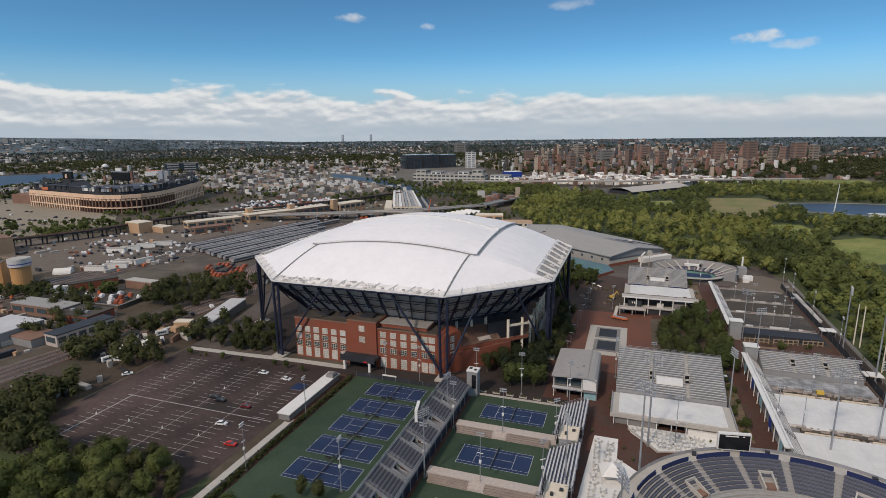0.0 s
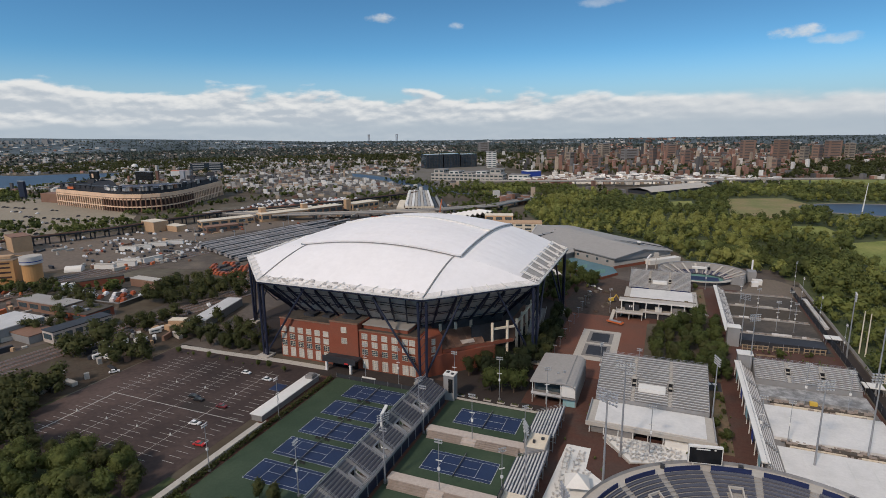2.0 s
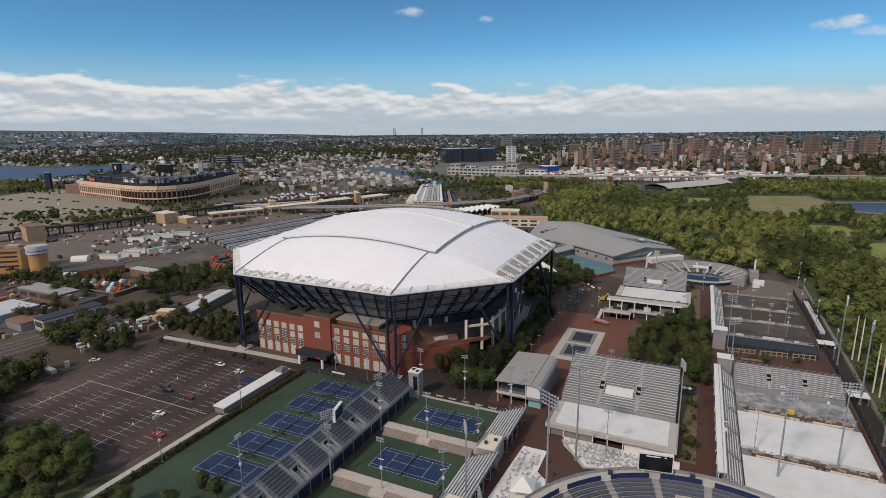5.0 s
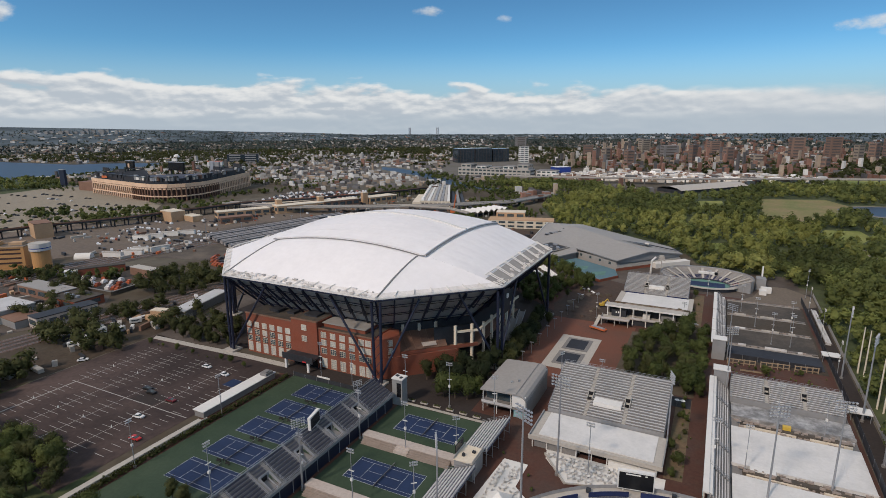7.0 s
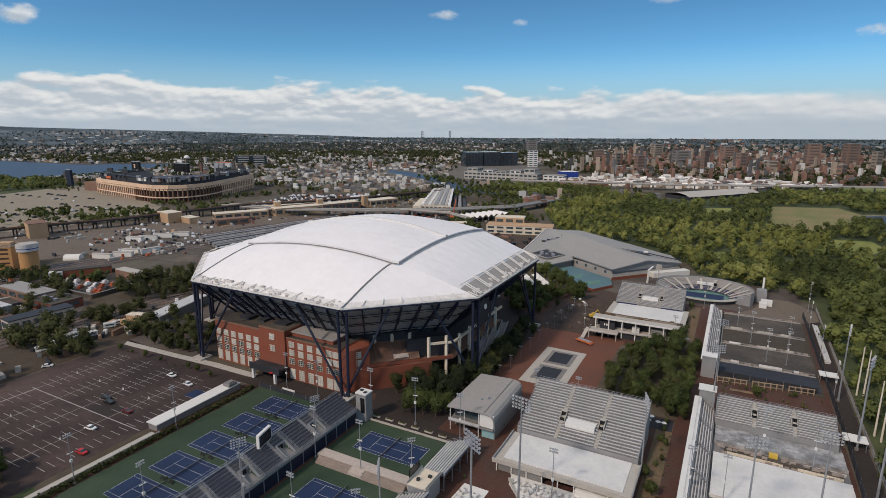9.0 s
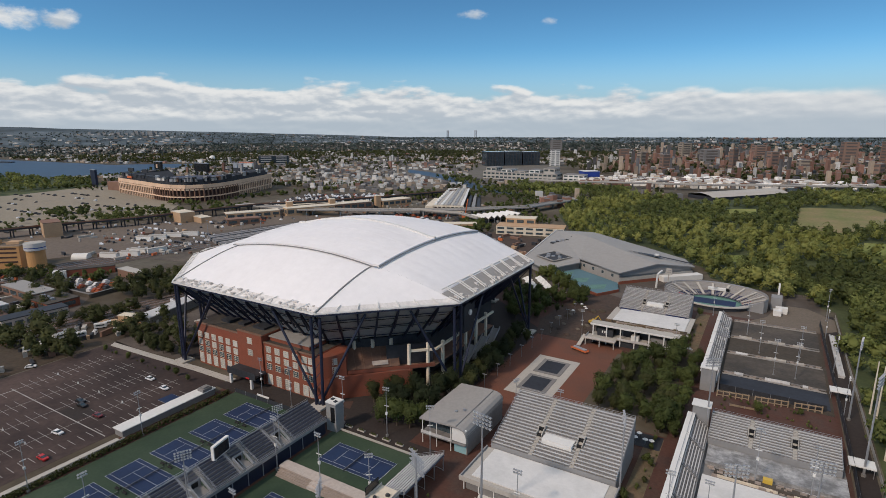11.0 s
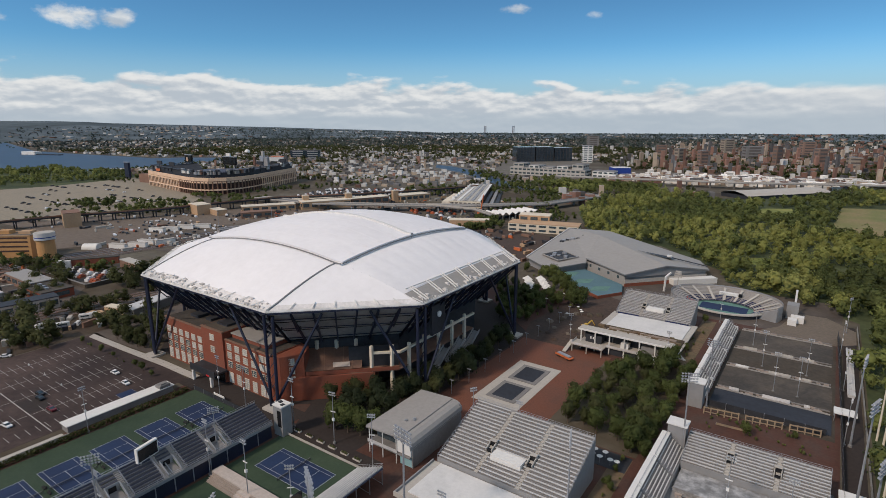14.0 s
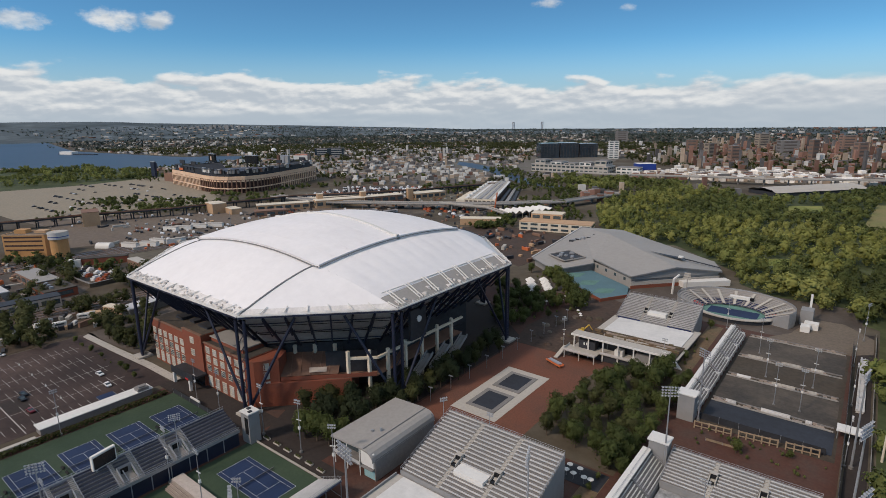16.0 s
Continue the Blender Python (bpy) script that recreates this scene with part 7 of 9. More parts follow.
part("seat_tier", Geo().prism([shr(p, 0.84) for p in inner], 19.1, 21), M["seat"], park, "dark blue lower seats")
rd = thing("gas_dome", "large white round tank far beyond the ballpark", "tank", -1433, 1187)
part("dome", Geo().sheet([[(9 * math.sin(b * math.pi / 8) * math.cos(a * math.pi / 8), 9 * math.sin(b * math.pi / 8) * math.sin(a * math.pi / 8), 7 + 9 * math.cos(b * math.pi / 8)) for a in range(17)] for b in range(7)]), M["white"], rd, "", True)
part("base_ring", Geo().tube((0, 0, 0), (0, 0, 3), 7, 16), M["grey"], rd)
part("sign", Geo().box(-833, -828, 683, 685, 24, 34), M["rust"], park, "tall red sign")
part("sign", Geo().box(-907, -903, 674, 675, 30, 37), M["ballstone"], park, "yellow sign")
part("banner", Geo().box(-806, -792, 561.5, 562.5, 25.5, 29.0), M["orange"], park, "orange banner on the upper deck")
part("site_wing", Geo().box(-900, -838, 580, 640, 0, 14), M["rust"], park, "lower brown wing")

# station hall with ribbed white roof, canopy and low buildings
hs = thing("station_hall", "long hall under a ribbed white roof", "building")
fp = [(-296, 652), (-260, 665), (-340, 832), (-370, 822)]
at_ = lambda u, v: (lerp(lerp(fp[0][0], fp[1][0], u), lerp(fp[3][0], fp[2][0], u), v), lerp(lerp(fp[0][1], fp[1][1], u), lerp(fp[3][1], fp[2][1], u), v))
strip = lambda u0, u1, v0, v1: [at_(u0, v0), at_(u1, v0), at_(u1, v1), at_(u0, v1)]
# dark brown gives the shade behind the front posts
part("wall", Geo().prism(strip(0.02, 0.98, 0.03, 1), 0, 7.4), M["stripeshade"], hs, "wall darkened for the shade below the roof")
for k in range(9):
    part("roof_bay", Geo().prism(strip(k / 9 + 0.008, (k + 1) / 9 - 0.008, 0, 1), 7.5, 8.3 if k % 2 else 8.6), M["tarp"] if k in (4, 6) else M["concrete"] if k % 2 else M["white"], hs, "dark roof light" if k in (4, 6) else "white roof bay")
part("front_fascia", Geo().beam((*at_(0, 0), 6.6), (*at_(1, 0), 6.6), 0.8, 1.8), M["cream"], hs, "cream front fascia")
part("front_base", Geo().beam((*at_(0, 0), 0.9), (*at_(1, 0), 0.9), 0.8, 1.8), M["cream"], hs, "cream front wall")
for k in range(8):
    x, y = at_(k / 7, 0)
    part("post", Geo().box(x - 0.6, x + 0.6, y - 0.9, y + 0.3, 0, 6.0), M["cream"], hs)
for k in range(8):
    x, y = at_(0.05, 0.1 + k * 0.11)
    part("roof_unit", Geo().box(x - 1.6, x + 1.6, y - 2, y + 2, 8.3, 10.4), M["white"], hs, "white box on the roof")
part("side_wing", Geo().prism([at_(-0.28, 0.0), at_(-0.03, 0.0), at_(-0.03, 0.42), at_(-0.28, 0.42)], 0, 6.2), M["cream"], hs, "low cream side wing")
for k, (u0, m_) in enumerate(((1.06, M["dark"]), (1.24, M["wallgrey"]), (1.42, M["dark"]))):
    part("platform", Geo().prism(strip(u0, u0 + 0.12, 0.02, 0.95), 0, 3.4 - k * 0.9), m_, hs, "long platform strip beside the hall")
zz = thing("zigzag_canopy", "white zigzag canopy on posts", "canopy")
for k in range(7):
    t0, t1 = k / 7, (k + 1) / 7
    x0, y0, x1, y1 = lerp(-200, -174, t0), lerp(598, 650, t0), lerp(-200, -174, t1), lerp(598, 650, t1)
    xm, ym = (x0 + x1) / 2, (y0 + y1) / 2
    part("fold", Geo().add([(x0, y0, 5), (xm, ym, 8), (xm - 22, ym + 10, 8), (x0 - 22, y0 + 10, 5), (x1, y1, 5), (x1 - 22, y1 + 10, 5)], [(0, 1, 2, 3), (1, 4, 5, 2)]), M["white"], zz)
    part("post", Geo().tube((x0, y0, 0), (x0, y0, 5), 0.4), M["grey"], zz)
block("office_block", "low cream office block with window strips", "building", quad(-134, 574, 66, 20, 14), 8, M["cream"], M["tan"], 2)
block("office_block", "small upper block on the cream offices", "building", quad(-150, 588, 30, 16, 14), 13, M["tan"], M["cream"], 2)
block("storage_block", "low tan service building", "building", quad(-210, 560, 40, 12, 30), 6, M["tan"], M["cream"])
wr = thing("arched_rink", "long low hall with a curved pale roof", "building", 24, 1000, 0, 52)
prof = [(-24, 4.5), (-16, 7.5), (0, 9.5), (16, 7.5), (24, 4.5)]
part("roof", Geo().sheet([[(-75, y, z) for y, z in prof], [(75, y, z) for y, z in prof]]), M["concrete"], wr, "curved pale roof")
part("wall", Geo().box(-74, 74, -23, 23, 0, 4.6), M["dark"], wr)

# high-rise blocks
for k in range(3):
    f0, f1 = k / 3, (k + 0.93) / 3
    x0, y0, x1, y1 = lerp(-583, -475, f0), lerp(1381, 1489, f0), lerp(-583, -475, f1), lerp(1381, 1489, f1)
    tb = thing("glass_tower", "blue-black curtain-wall office block", "tower", group="glass blocks")
    part("body", Geo().prism([(x0, y0), (x1, y1), (x1 - 30, y1 + 30), (x0 - 30, y0 + 30)], 0, 37 - 2 * (k == 2)), M["towerglass"], tb)
    for z in range(5, 36, 4):
        part("floor_band", Geo().beam((x0 + 0.2, y0 - 0.2, z), (x1 + 0.2, y1 - 0.2, z), 0.5, 0.35), M["dark"], tb)
    for j in range(7):
        xx, yy = lerp(x0, x1, j / 6), lerp(y0, y1, j / 6)
        part("mullion", Geo().box(xx - 0.3, xx + 0.5, yy - 0.5, yy + 0.3, 0, 37), M["dark"], tb)
block("podium", "long white block before the glass towers", "building", [(-440, 1076), (-285, 1074), (-287, 1112), (-442, 1114)], 14, M["concrete"], M["roofgrey"], 2)
for k, (f, hh) in enumerate(((0.06, 22), (0.3, 19), (0.5, 17), (0.72, 20), (0.93, 24))):
    block("podium", "taller white block rising from the podium", "building", quad(lerp(-432, -292, f), 1095, 22, 30, 0), hh, M["white"] if k % 2 else M["concrete"], M["grey"], 3)
block("podium", "lower white block beside the podium", "building", [(-280, 1100), (-240, 1098), (-242, 1130), (-282, 1132)], 12, M["white"], M["grey"], 2)
bs = block("blue_store", "bright blue store with a white roof edge", "building", quad(-245, 1150, 32, 26, 40), 17, M["bluewall"], M["white"])
part("name_bar", Geo().beam((-6, -19.5, 11), (9, -7.2, 11), 0.6, 2.6), M["white"], bs, "pale name bar on the blue wall")
block("white_tower", "slim white apartment tower", "tower", quad(-430, 1470, 24, 20, 30), 42, M["white"], M["grey"], 8)
for k, (x, y, w, hh, m_) in enumerate(((222, 1790, 46, 62, "rust"), (306, 1806, 46, 63, "rust"), (352, 1750, 30, 46, "tan"), (398, 1830, 40, 48, "rust"), (470, 1990, 52, 55, "rust"), (520, 2020, 34, 46, "cream"), (60, 1650, 34, 40, "rust"), (-20, 1560, 26, 48, "rust"), (120, 1500, 34, 30, "tan"), (-90, 1750, 60, 38, "grey"), (-160, 1480, 30, 36, "rust"), (-240, 1620, 36, 34, "cream"), (-330, 1800, 40, 34, "rust"), (20, 2000, 50, 44, "rust"), (-200, 2100, 50, 44, "tan"), (250, 1500, 30, 26, "rust"), (1900, 4600, 120, 130, "dark"), (-720, 2300, 60, 44, "grey"))):
    block("apartment_tower", "tall %s apartment slab among lower houses" % {"rust": "brown brick", "tan": "tan brick", "cream": "cream", "grey": "grey", "dark": "dark"}[m_], "tower", quad(x, y, w * 0.72, w * 0.42, 20 + 13 * (k % 4)), hh, M["towerbrick"] if m_ == "rust" else M["towertan"] if m_ in ("tan", "cream") else M[m_], M["grey"], max(3, int(hh / 7)), M["towerdark"], "apartment towers", (), 40.0)

# pale sheds and a jetty out on the bay shore
block("jetty_shed", "white shed on a dark jetty in the bay", "building", quad(-2000, 800, 60, 22, 15), 9, M["white"], M["white"])
block("jetty", "long dark jetty in the bay", "jetty", quad(-1960, 812, 170, 16, 15), 2.0, M["dark"], M["dark"])
block("warehouse", "low orange roofed store beyond the ballpark", "building", quad(-1080, 1020, 34, 26, 40), 14, M["white"], M["orange"])
block("office_block", "blue glazed office slab beyond the ballpark", "building", quad(-1120, 1150, 80, 20, 40), 24, M["towerglass"], M["grey"], 4, M["wallgrey"], "", (), 40.0)

# tall things on the horizon
rg = random.Random(31)
for k in range(12):
    a = radians(-61.5 + k * 0.5 + rg.uniform(-0.15, 0.15))
    block("apartment_tower", "far pale apartment block on the horizon", "tower", quad(4300 * math.sin(a), 4300 * math.cos(a), rg.uniform(18, 34), 16, 30), hill(4300 * math.sin(a), 4300 * math.cos(a)) + rg.uniform(14, 30), M["wallgrey"], M["grey"], 0, None, "far apartment blocks")
for a in (-29.2, -26.4):
    x, y = 4700 * math.sin(radians(a)), 4700 * math.cos(radians(a))
    solid("bridge_tower", Geo().box(x - 9, x - 4, y - 3, y + 3, 0, 62).box(x + 4, x + 9, y - 3, y + 3, 0, 62).box(x - 9, x + 9, y - 2, y + 2, 54, 60).box(x - 9, x + 9, y - 2, y + 2, 30, 34), M["galv"], "far grey suspension bridge tower", "bridge")

# ---- far city, as stuff ----
def inside(x, y, poly):
    c = False
    for (xa, ya), (xb, yb) in zip(poly, poly[1:] + poly[:1]):
        if (ya > y) != (yb > y) and x < (xb - xa) * (y - ya) / (yb - ya) + xa:
            c = not c
    return c


BAY = [(-1640, 415), (-1400, 510), (-1190, 605), (-1165, 720), (-1180, 815), (-1245, 990), (-1335, 1090), (-1490, 1000), (-1520, 945), (-1729, 930), (-1966, 912), (-2219, 906), (-3350, 1170), (-4300, 1120), (-4620, 480), (-3000, 160)]
WOOD = [(106, 150), (106, 440), (86, 454), (62, 464), (36, 486), (30, 512), (-26, 572), (-85, 566), (-100, 600), (-150, 700), (-165, 850), (-140, 940), (-45, 905), (90, 1090), (250, 1130), (420, 1150), (900, 1500), (900, 300), (400, 100)]
CREEK = [(-720, 1210), (-670, 1105), (-530, 1020), (-350, 860), (-265, 845), (-255, 900), (-330, 925), (-510, 1095), (-630, 1180)]
KEEP = [BAY, WOOD, CREEK, [(-330, 970), (-110, 970), (60, 1060), (300, 1120), (420, 1150), (420, 1200), (60, 1105), (-120, 1058), (-300, 1050)], [(-350, 840), (-110, 840), (-110, 1030), (-330, 1030)], [(-1420, 440), (-1000, 330), (-700, 260), (-600, 300), (-630, 545), (-860, 600), (-1000, 640), (-1100, 665), (-1320, 620)], [(-1000, 560), (-600, 480), (-560, 760), (-860, 790)], [(-990, 470), (-700, 290), (-560, 320), (-560, 470), (-620, 530), (-900, 580)],
        [(-640, 120), (-200, 120), (-100, 560), (-240, 860), (-420, 860), (-560, 700), (-640, 420)], [(-120, 60), (108, 60), (108, 560), (-120, 560)],
        [(-450, 1010), (-240, 1010), (-200, 1230), (-440, 1520), (-640, 1420)], [(220, 1130), (440, 1160), (450, 1320), (190, 1280)], [(-90, 930), (60, 930), (120, 1110), (20, 1110)]]


def boxes_mesh(name, items, wall, roof, label, category):
    """Many plain houses in one mesh: (x, y, width, depth, height, turn)."""
    a = np.array(items)
    n = len(a)
    corner = np.array([(-1, -1), (1, -1), (1, 1), (-1, 1)]) * 0.5
    c, s_ = np.cos(a[:, 5]), np.sin(a[:, 5])
    px = corner[None, :, 0] * a[:, 2, None]
    py = corner[None, :, 1] * a[:, 3, None]
    X = a[:, 0, None] + px * c[:, None] - py * s_[:, None]
    Y = a[:, 1, None] + px * s_[:, None] + py * c[:, None]
    v = np.zeros((n, 8, 3))
    v[:, :4, 0], v[:, :4, 1], v[:, 4:, 0], v[:, 4:, 1] = X, Y, X, Y
    v[:, 4:, 2] = a[:, 4, None] + np.array([hill(q[0], q[1]) for q in a])[:, None]
    f = np.array([(0, 1, 5, 4), (1, 2, 6, 5), (2, 3, 7, 6), (3, 0, 4, 7), (4, 5, 6, 7)])
    f = (f[None] + 8 * np.arange(n)[:, None, None]).reshape(-1, 4)
    me = quads_mesh(name, v.reshape(-1, 3), f)
    me.materials.append(wall)
    me.materials.append(roof)
    me.polygons.foreach_set("material_index", np.tile([0, 0, 0, 0, 1], n))
    return tagged(new(name, me), label, category, "", "stuff")


def quads_mesh(name, v, f):
    me = bpy.data.meshes.new(name)
    me.vertices.add(len(v))
    me.vertices.foreach_set("co", np.ascontiguousarray(v, dtype=np.float32).ravel())
    me.loops.add(f.size)
    me.loops.foreach_set("vertex_index", np.ascontiguousarray(f, dtype=np.int32).ravel())
    me.polygons.add(len(f))
    me.polygons.foreach_set("loop_start", np.arange(0, f.size, 4, dtype=np.int32))
    me.update(calc_edges=True)
    me.shade_flat()
    return me


def free(x, y):
    return not any(inside(x, y, k) for k in KEEP)


rng = random.Random(17)
PAL = {
    "red": (mat("far red brick", (0.215, 0.120, 0.090), 0.9, var=0.2, big=0.01, small=0.15, island=0.45), mat("far grey roof", (0.21, 0.195, 0.185), 0.9, var=0.25, big=0.02, island=0.5)),
    "tan": (mat("far tan brick", (0.34, 0.27, 0.205), 0.9, var=0.2, big=0.01, small=0.15, island=0.3), mat("far pale roof", (0.30, 0.285, 0.265), 0.9, var=0.25, big=0.02, island=0.5)),
    "white": (mat("far white wall", (0.54, 0.525, 0.495), 0.8, var=0.15, big=0.01, small=0.15, island=0.25), mat("far light roof", (0.40, 0.39, 0.375), 0.8, var=0.25, big=0.02, island=0.4)),
    "dark": (mat("far dark wall", (0.12, 0.115, 0.115), 0.8, var=0.2, big=0.01, small=0.15, island=0.4), mat("far dark roof", (0.10, 0.095, 0.095), 0.9, var=0.25, big=0.02, island=0.5)),
}
# brighter than the other whites: sun on the shop strip is in the colour
PAL["bright"] = (mat("white shops brightened for sun", (0.74, 0.70, 0.64), 0.8, var=0.15, big=0.01, small=0.15, island=0.3), mat("shop roofs brightened for sun", (0.78, 0.76, 0.72), 0.8, var=0.2, big=0.02, island=0.3))
lots = {k: [] for k in PAL}
tree_spots = []
for ring_r0, ring_r1, cell in ((780, 1400, 20), (1400, 2300, 24), (2300, 3400, 44), (3400, 4650, 80)):
    for ix in range(int(-4000 / cell), int(2400 / cell)):
        for iy in range(int(300 / cell), int(4800 / cell)):
            x, y = (ix + rng.uniform(0.1, 0.9)) * cell, (iy + rng.uniform(0.1, 0.9)) * cell
            r = math.hypot(x, y)
            ang = math.degrees(math.atan2(x, y))
            if not (ring_r0 <= r < ring_r1 and -76 < ang < 24):
                continue
            if inside(x, y, WOOD) or not free(x, y):
                continue
            woody = noise.noise((x * 0.0016, y * 0.0016, 3.3)) + (0.55 if (x > 330 and y > 1100) else 0) + (0.25 if r > 3300 else 0) - (0.3 if -300 < x < 250 and y < 2200 else 0)
            strip = -280 < x < 160 and 1050 < y < 1300
            if not strip and rng.random() < 0.46 + (-0.24 if x < -400 and r < 1900 else 0.06 if x < -500 else 0) + 0.6 * woody + (0.04 if r > 2600 else 0):
                tree_spots.append((x, y))
                continue
            tall = rng.random()
            centre = -350 < x < 420 and 1230 < y < 2500
            hgt = rng.uniform(6, 12) if x > -400 else rng.uniform(3, 6.5)
            if (tall > 0.95 and x > -400) or tall > 0.985 or (centre and tall > 0.66):
                hgt = rng.uniform(13, 22)
            if centre and tall > 0.92:
                hgt = rng.uniform(24, 42)
            w = rng.uniform(0.26, 0.55) * cell
            d = rng.uniform(0.26, 0.5) * cell
            if hgt > 13:
                w, d = w * 0.7, d * 0.7
            if r > 2300:
                w, d, hgt = w * 0.7, d * 0.7, min(hgt, 15 if r < 3400 else 10)
            if strip and rng.random() < 0.5:
                continue
            if strip:
                hgt, w, d = rng.uniform(4, 9), w * 1.25, d * 1.0
            east = x > -300
            key = rng.choices(("red", "tan", "white", "dark"), (0.5, 0.2, 0.11, 0.19) if east else (0.06, 0.27, 0.37, 0.30))[0]
            if strip:
                key = rng.choices(("bright", "white", "tan", "red"), (0.62, 0.18, 0.1, 0.1))[0]
            lots[key].append((x, y, w, d, hgt, radians(rng.choice((20, 25, 38, 40)) + rng.choice((0, 90)))))
rs = random.Random(19)
for i in range(900):
    f, q = rs.random(), rs.uniform(0, 130)
    x, y = lerp(-250, 420, f), lerp(1055, 1190, f) + q
    if y > 1062 + 0.19 * (x + 120) and not any(inside(x, y, k) for k in (KEEP[-1], KEEP[-2])):
        lots[rs.choices(("bright", "white", "tan", "red", "dark"), (0.46, 0.1, 0.18, 0.18, 0.08))[0]].append((x, y, rs.uniform(4, 15), rs.uniform(4, 10), rs.uniform(3, 9), radians(rs.choice((12, 20, 30)) + rs.choice((0, 90)))))
for k, items in lots.items():
    boxes_mesh("city_houses", items, PAL[k][0], PAL[k][1], "countless far %s houses and blocks" % {"red": "red brick", "tan": "tan brick", "white": "white walled", "dark": "dark", "bright": "bright white"}[k], "houses")

# parked vehicles in the far lots
rng = random.Random(23)
vm = {"white": mat("white vehicles", (0.7, 0.7, 0.7), 0.4, island=0.25), "dark": mat("dark vehicles", (0.05, 0.05, 0.055), 0.4, island=0.5), "red": mat("orange vehicles", (0.34, 0.09, 0.04), 0.45, island=0.4)}
vs = {k: [] for k in vm}

def park_cars(poly, step_x, step_y, fill, rz, weights=(0.5, 0.4, 0.1), size=(2.0, 4.6, 1.5)):
    xs, ys = [p[0] for p in poly], [p[1] for p in poly]
    for i in range(int((max(xs) - min(xs)) / step_x)):
        for j in range(int((max(ys) - min(ys)) / step_y)):
            x, y = min(xs) + i * step_x, min(ys) + j * step_y
            if rng.random() < fill and inside(x, y, poly):
                k = rng.choices(("white", "dark", "red"), weights)[0]
                s_ = rng.uniform(0.85, 1.25)
                vs[k].append((x + rng.uniform(-0.3, 0.3), y + rng.uniform(-0.3, 0.3), size[0] * s_, size[1] * s_, size[2] * s_, radians(rz + rng.uniform(-4, 4))))
park_cars([(-460, 330), (-400, 300), (-370, 380), (-400, 420), (-500, 400)], 3.6, 10, 0.4, 60, (0.5, 0.45, 0.05), (1.9, 4.4, 1.3))
park_cars([(-640, 300), (-540, 300), (-420, 450), (-340, 600), (-380, 600), (-520, 420)], 6, 13, 0.2, 70, (0.5, 0.45, 0.05), (1.9, 4.4, 1.3))
park_cars([(-515, 575), (-430, 565), (-385, 690), (-420, 780), (-550, 690)], 5, 9, 0.6, 62, (0.5, 0.4, 0.1), (2.2, 5.5, 2.0))
park_cars([(-960, 470), (-700, 310), (-600, 340), (-570, 450), (-620, 500), (-900, 550)], 9, 26, 0.3, 20, (0.1, 0.9, 0.0))
park_cars([(-338, 241), (-297, 243), (-300, 274), (-340, 274), (-352, 258)], 4.2, 7, 0.5, 28, (0.3, 0.3, 0.4), (2.2, 5.4, 2.1))
park_cars([(-330, 353), (-297, 364), (-268, 322), (-295, 316)], 4, 7, 0.7, 12, (0.05, 0.15, 0.8), (1.9, 5.5, 1.5))
park_cars([(-410, 130), (-290, 125), (-275, 180), (-330, 250), (-400, 240)], 7, 12, 0.35, 5, (0.4, 0.45, 0.15), (2.0, 4.6, 1.5))
park_cars([(-258, 140), (-222, 150), (-222, 235), (-240, 290), (-252, 200)], 8, 15, 0.2, 60, (0.3, 0.7, 0.0), (1.9, 4.5, 1.5))
park_cars([(-228, 300), (-205, 300), (-190, 415), (-220, 415)], 5, 9, 0.4, 5, (0.7, 0.3, 0))
park_cars([(-250, 1065), (70, 1130), (110, 1270), (-230, 1190)], 7, 12, 0.4, 20, (0.8, 0.2, 0), (2.4, 6, 2.2))
park_cars([(-330, 590), (-235, 560), (-215, 640), (-300, 640)], 6, 9, 0.4, 70, (0.35, 0.4, 0.25), (2.2, 5.5, 2.0))
for k, items in vs.items():
    half = [(x, y, w * 0.82, d * 0.5, h * 1.2, a) for x, y, w, d, h, a in items]
    boxes_mesh("parked_vehicles", [(x, y, w, d, h * 0.8, a) for x, y, w, d, h, a in items] + half, vm[k], vm[k], "many %s vehicles parked in far lots" % {"white": "white", "dark": "dark", "red": "orange"}[k], "vehicles")

# loose gear, containers and huts in the yards
rng = random.Random(29)
gear = {k: [] for k in ("white", "rust", "dark", "tan", "orange")}
YARDS = (([(-530, 330), (-430, 285), (-404, 400), (-404, 470), (-430, 560), (-490, 460)], 80, (0.4, 0.15, 0.35, 0.08, 0.02)),
         ([(-420, 300), (-372, 300), (-340, 350), (-380, 420), (-412, 380)], 60, (0.35, 0.25, 0.25, 0.1, 0.05)),
         ([(-400, 560), (-250, 560), (-150, 600), (-190, 700), (-340, 760), (-390, 690)], 230, (0.3, 0.32, 0.25, 0.08, 0.05)),
         ([(-260, 300), (-232, 300), (-190, 430), (-200, 560), (-250, 560), (-270, 420)], 190, (0.2, 0.3, 0.35, 0.1, 0.05)),
         ([(-420, 130), (-290, 125), (-270, 215), (-330, 240), (-410, 235)], 190, (0.3, 0.25, 0.3, 0.1, 0.05)),
         ([(-190, 440), (-95, 440), (-92, 550), (-180, 560)], 90, (0.22, 0.3, 0.38, 0.05, 0.05)),
         ([(-250, 120), (-212, 130), (-212, 230), (-235, 290), (-248, 200)], 70, (0.4, 0.2, 0.3, 0.1, 0.0)))
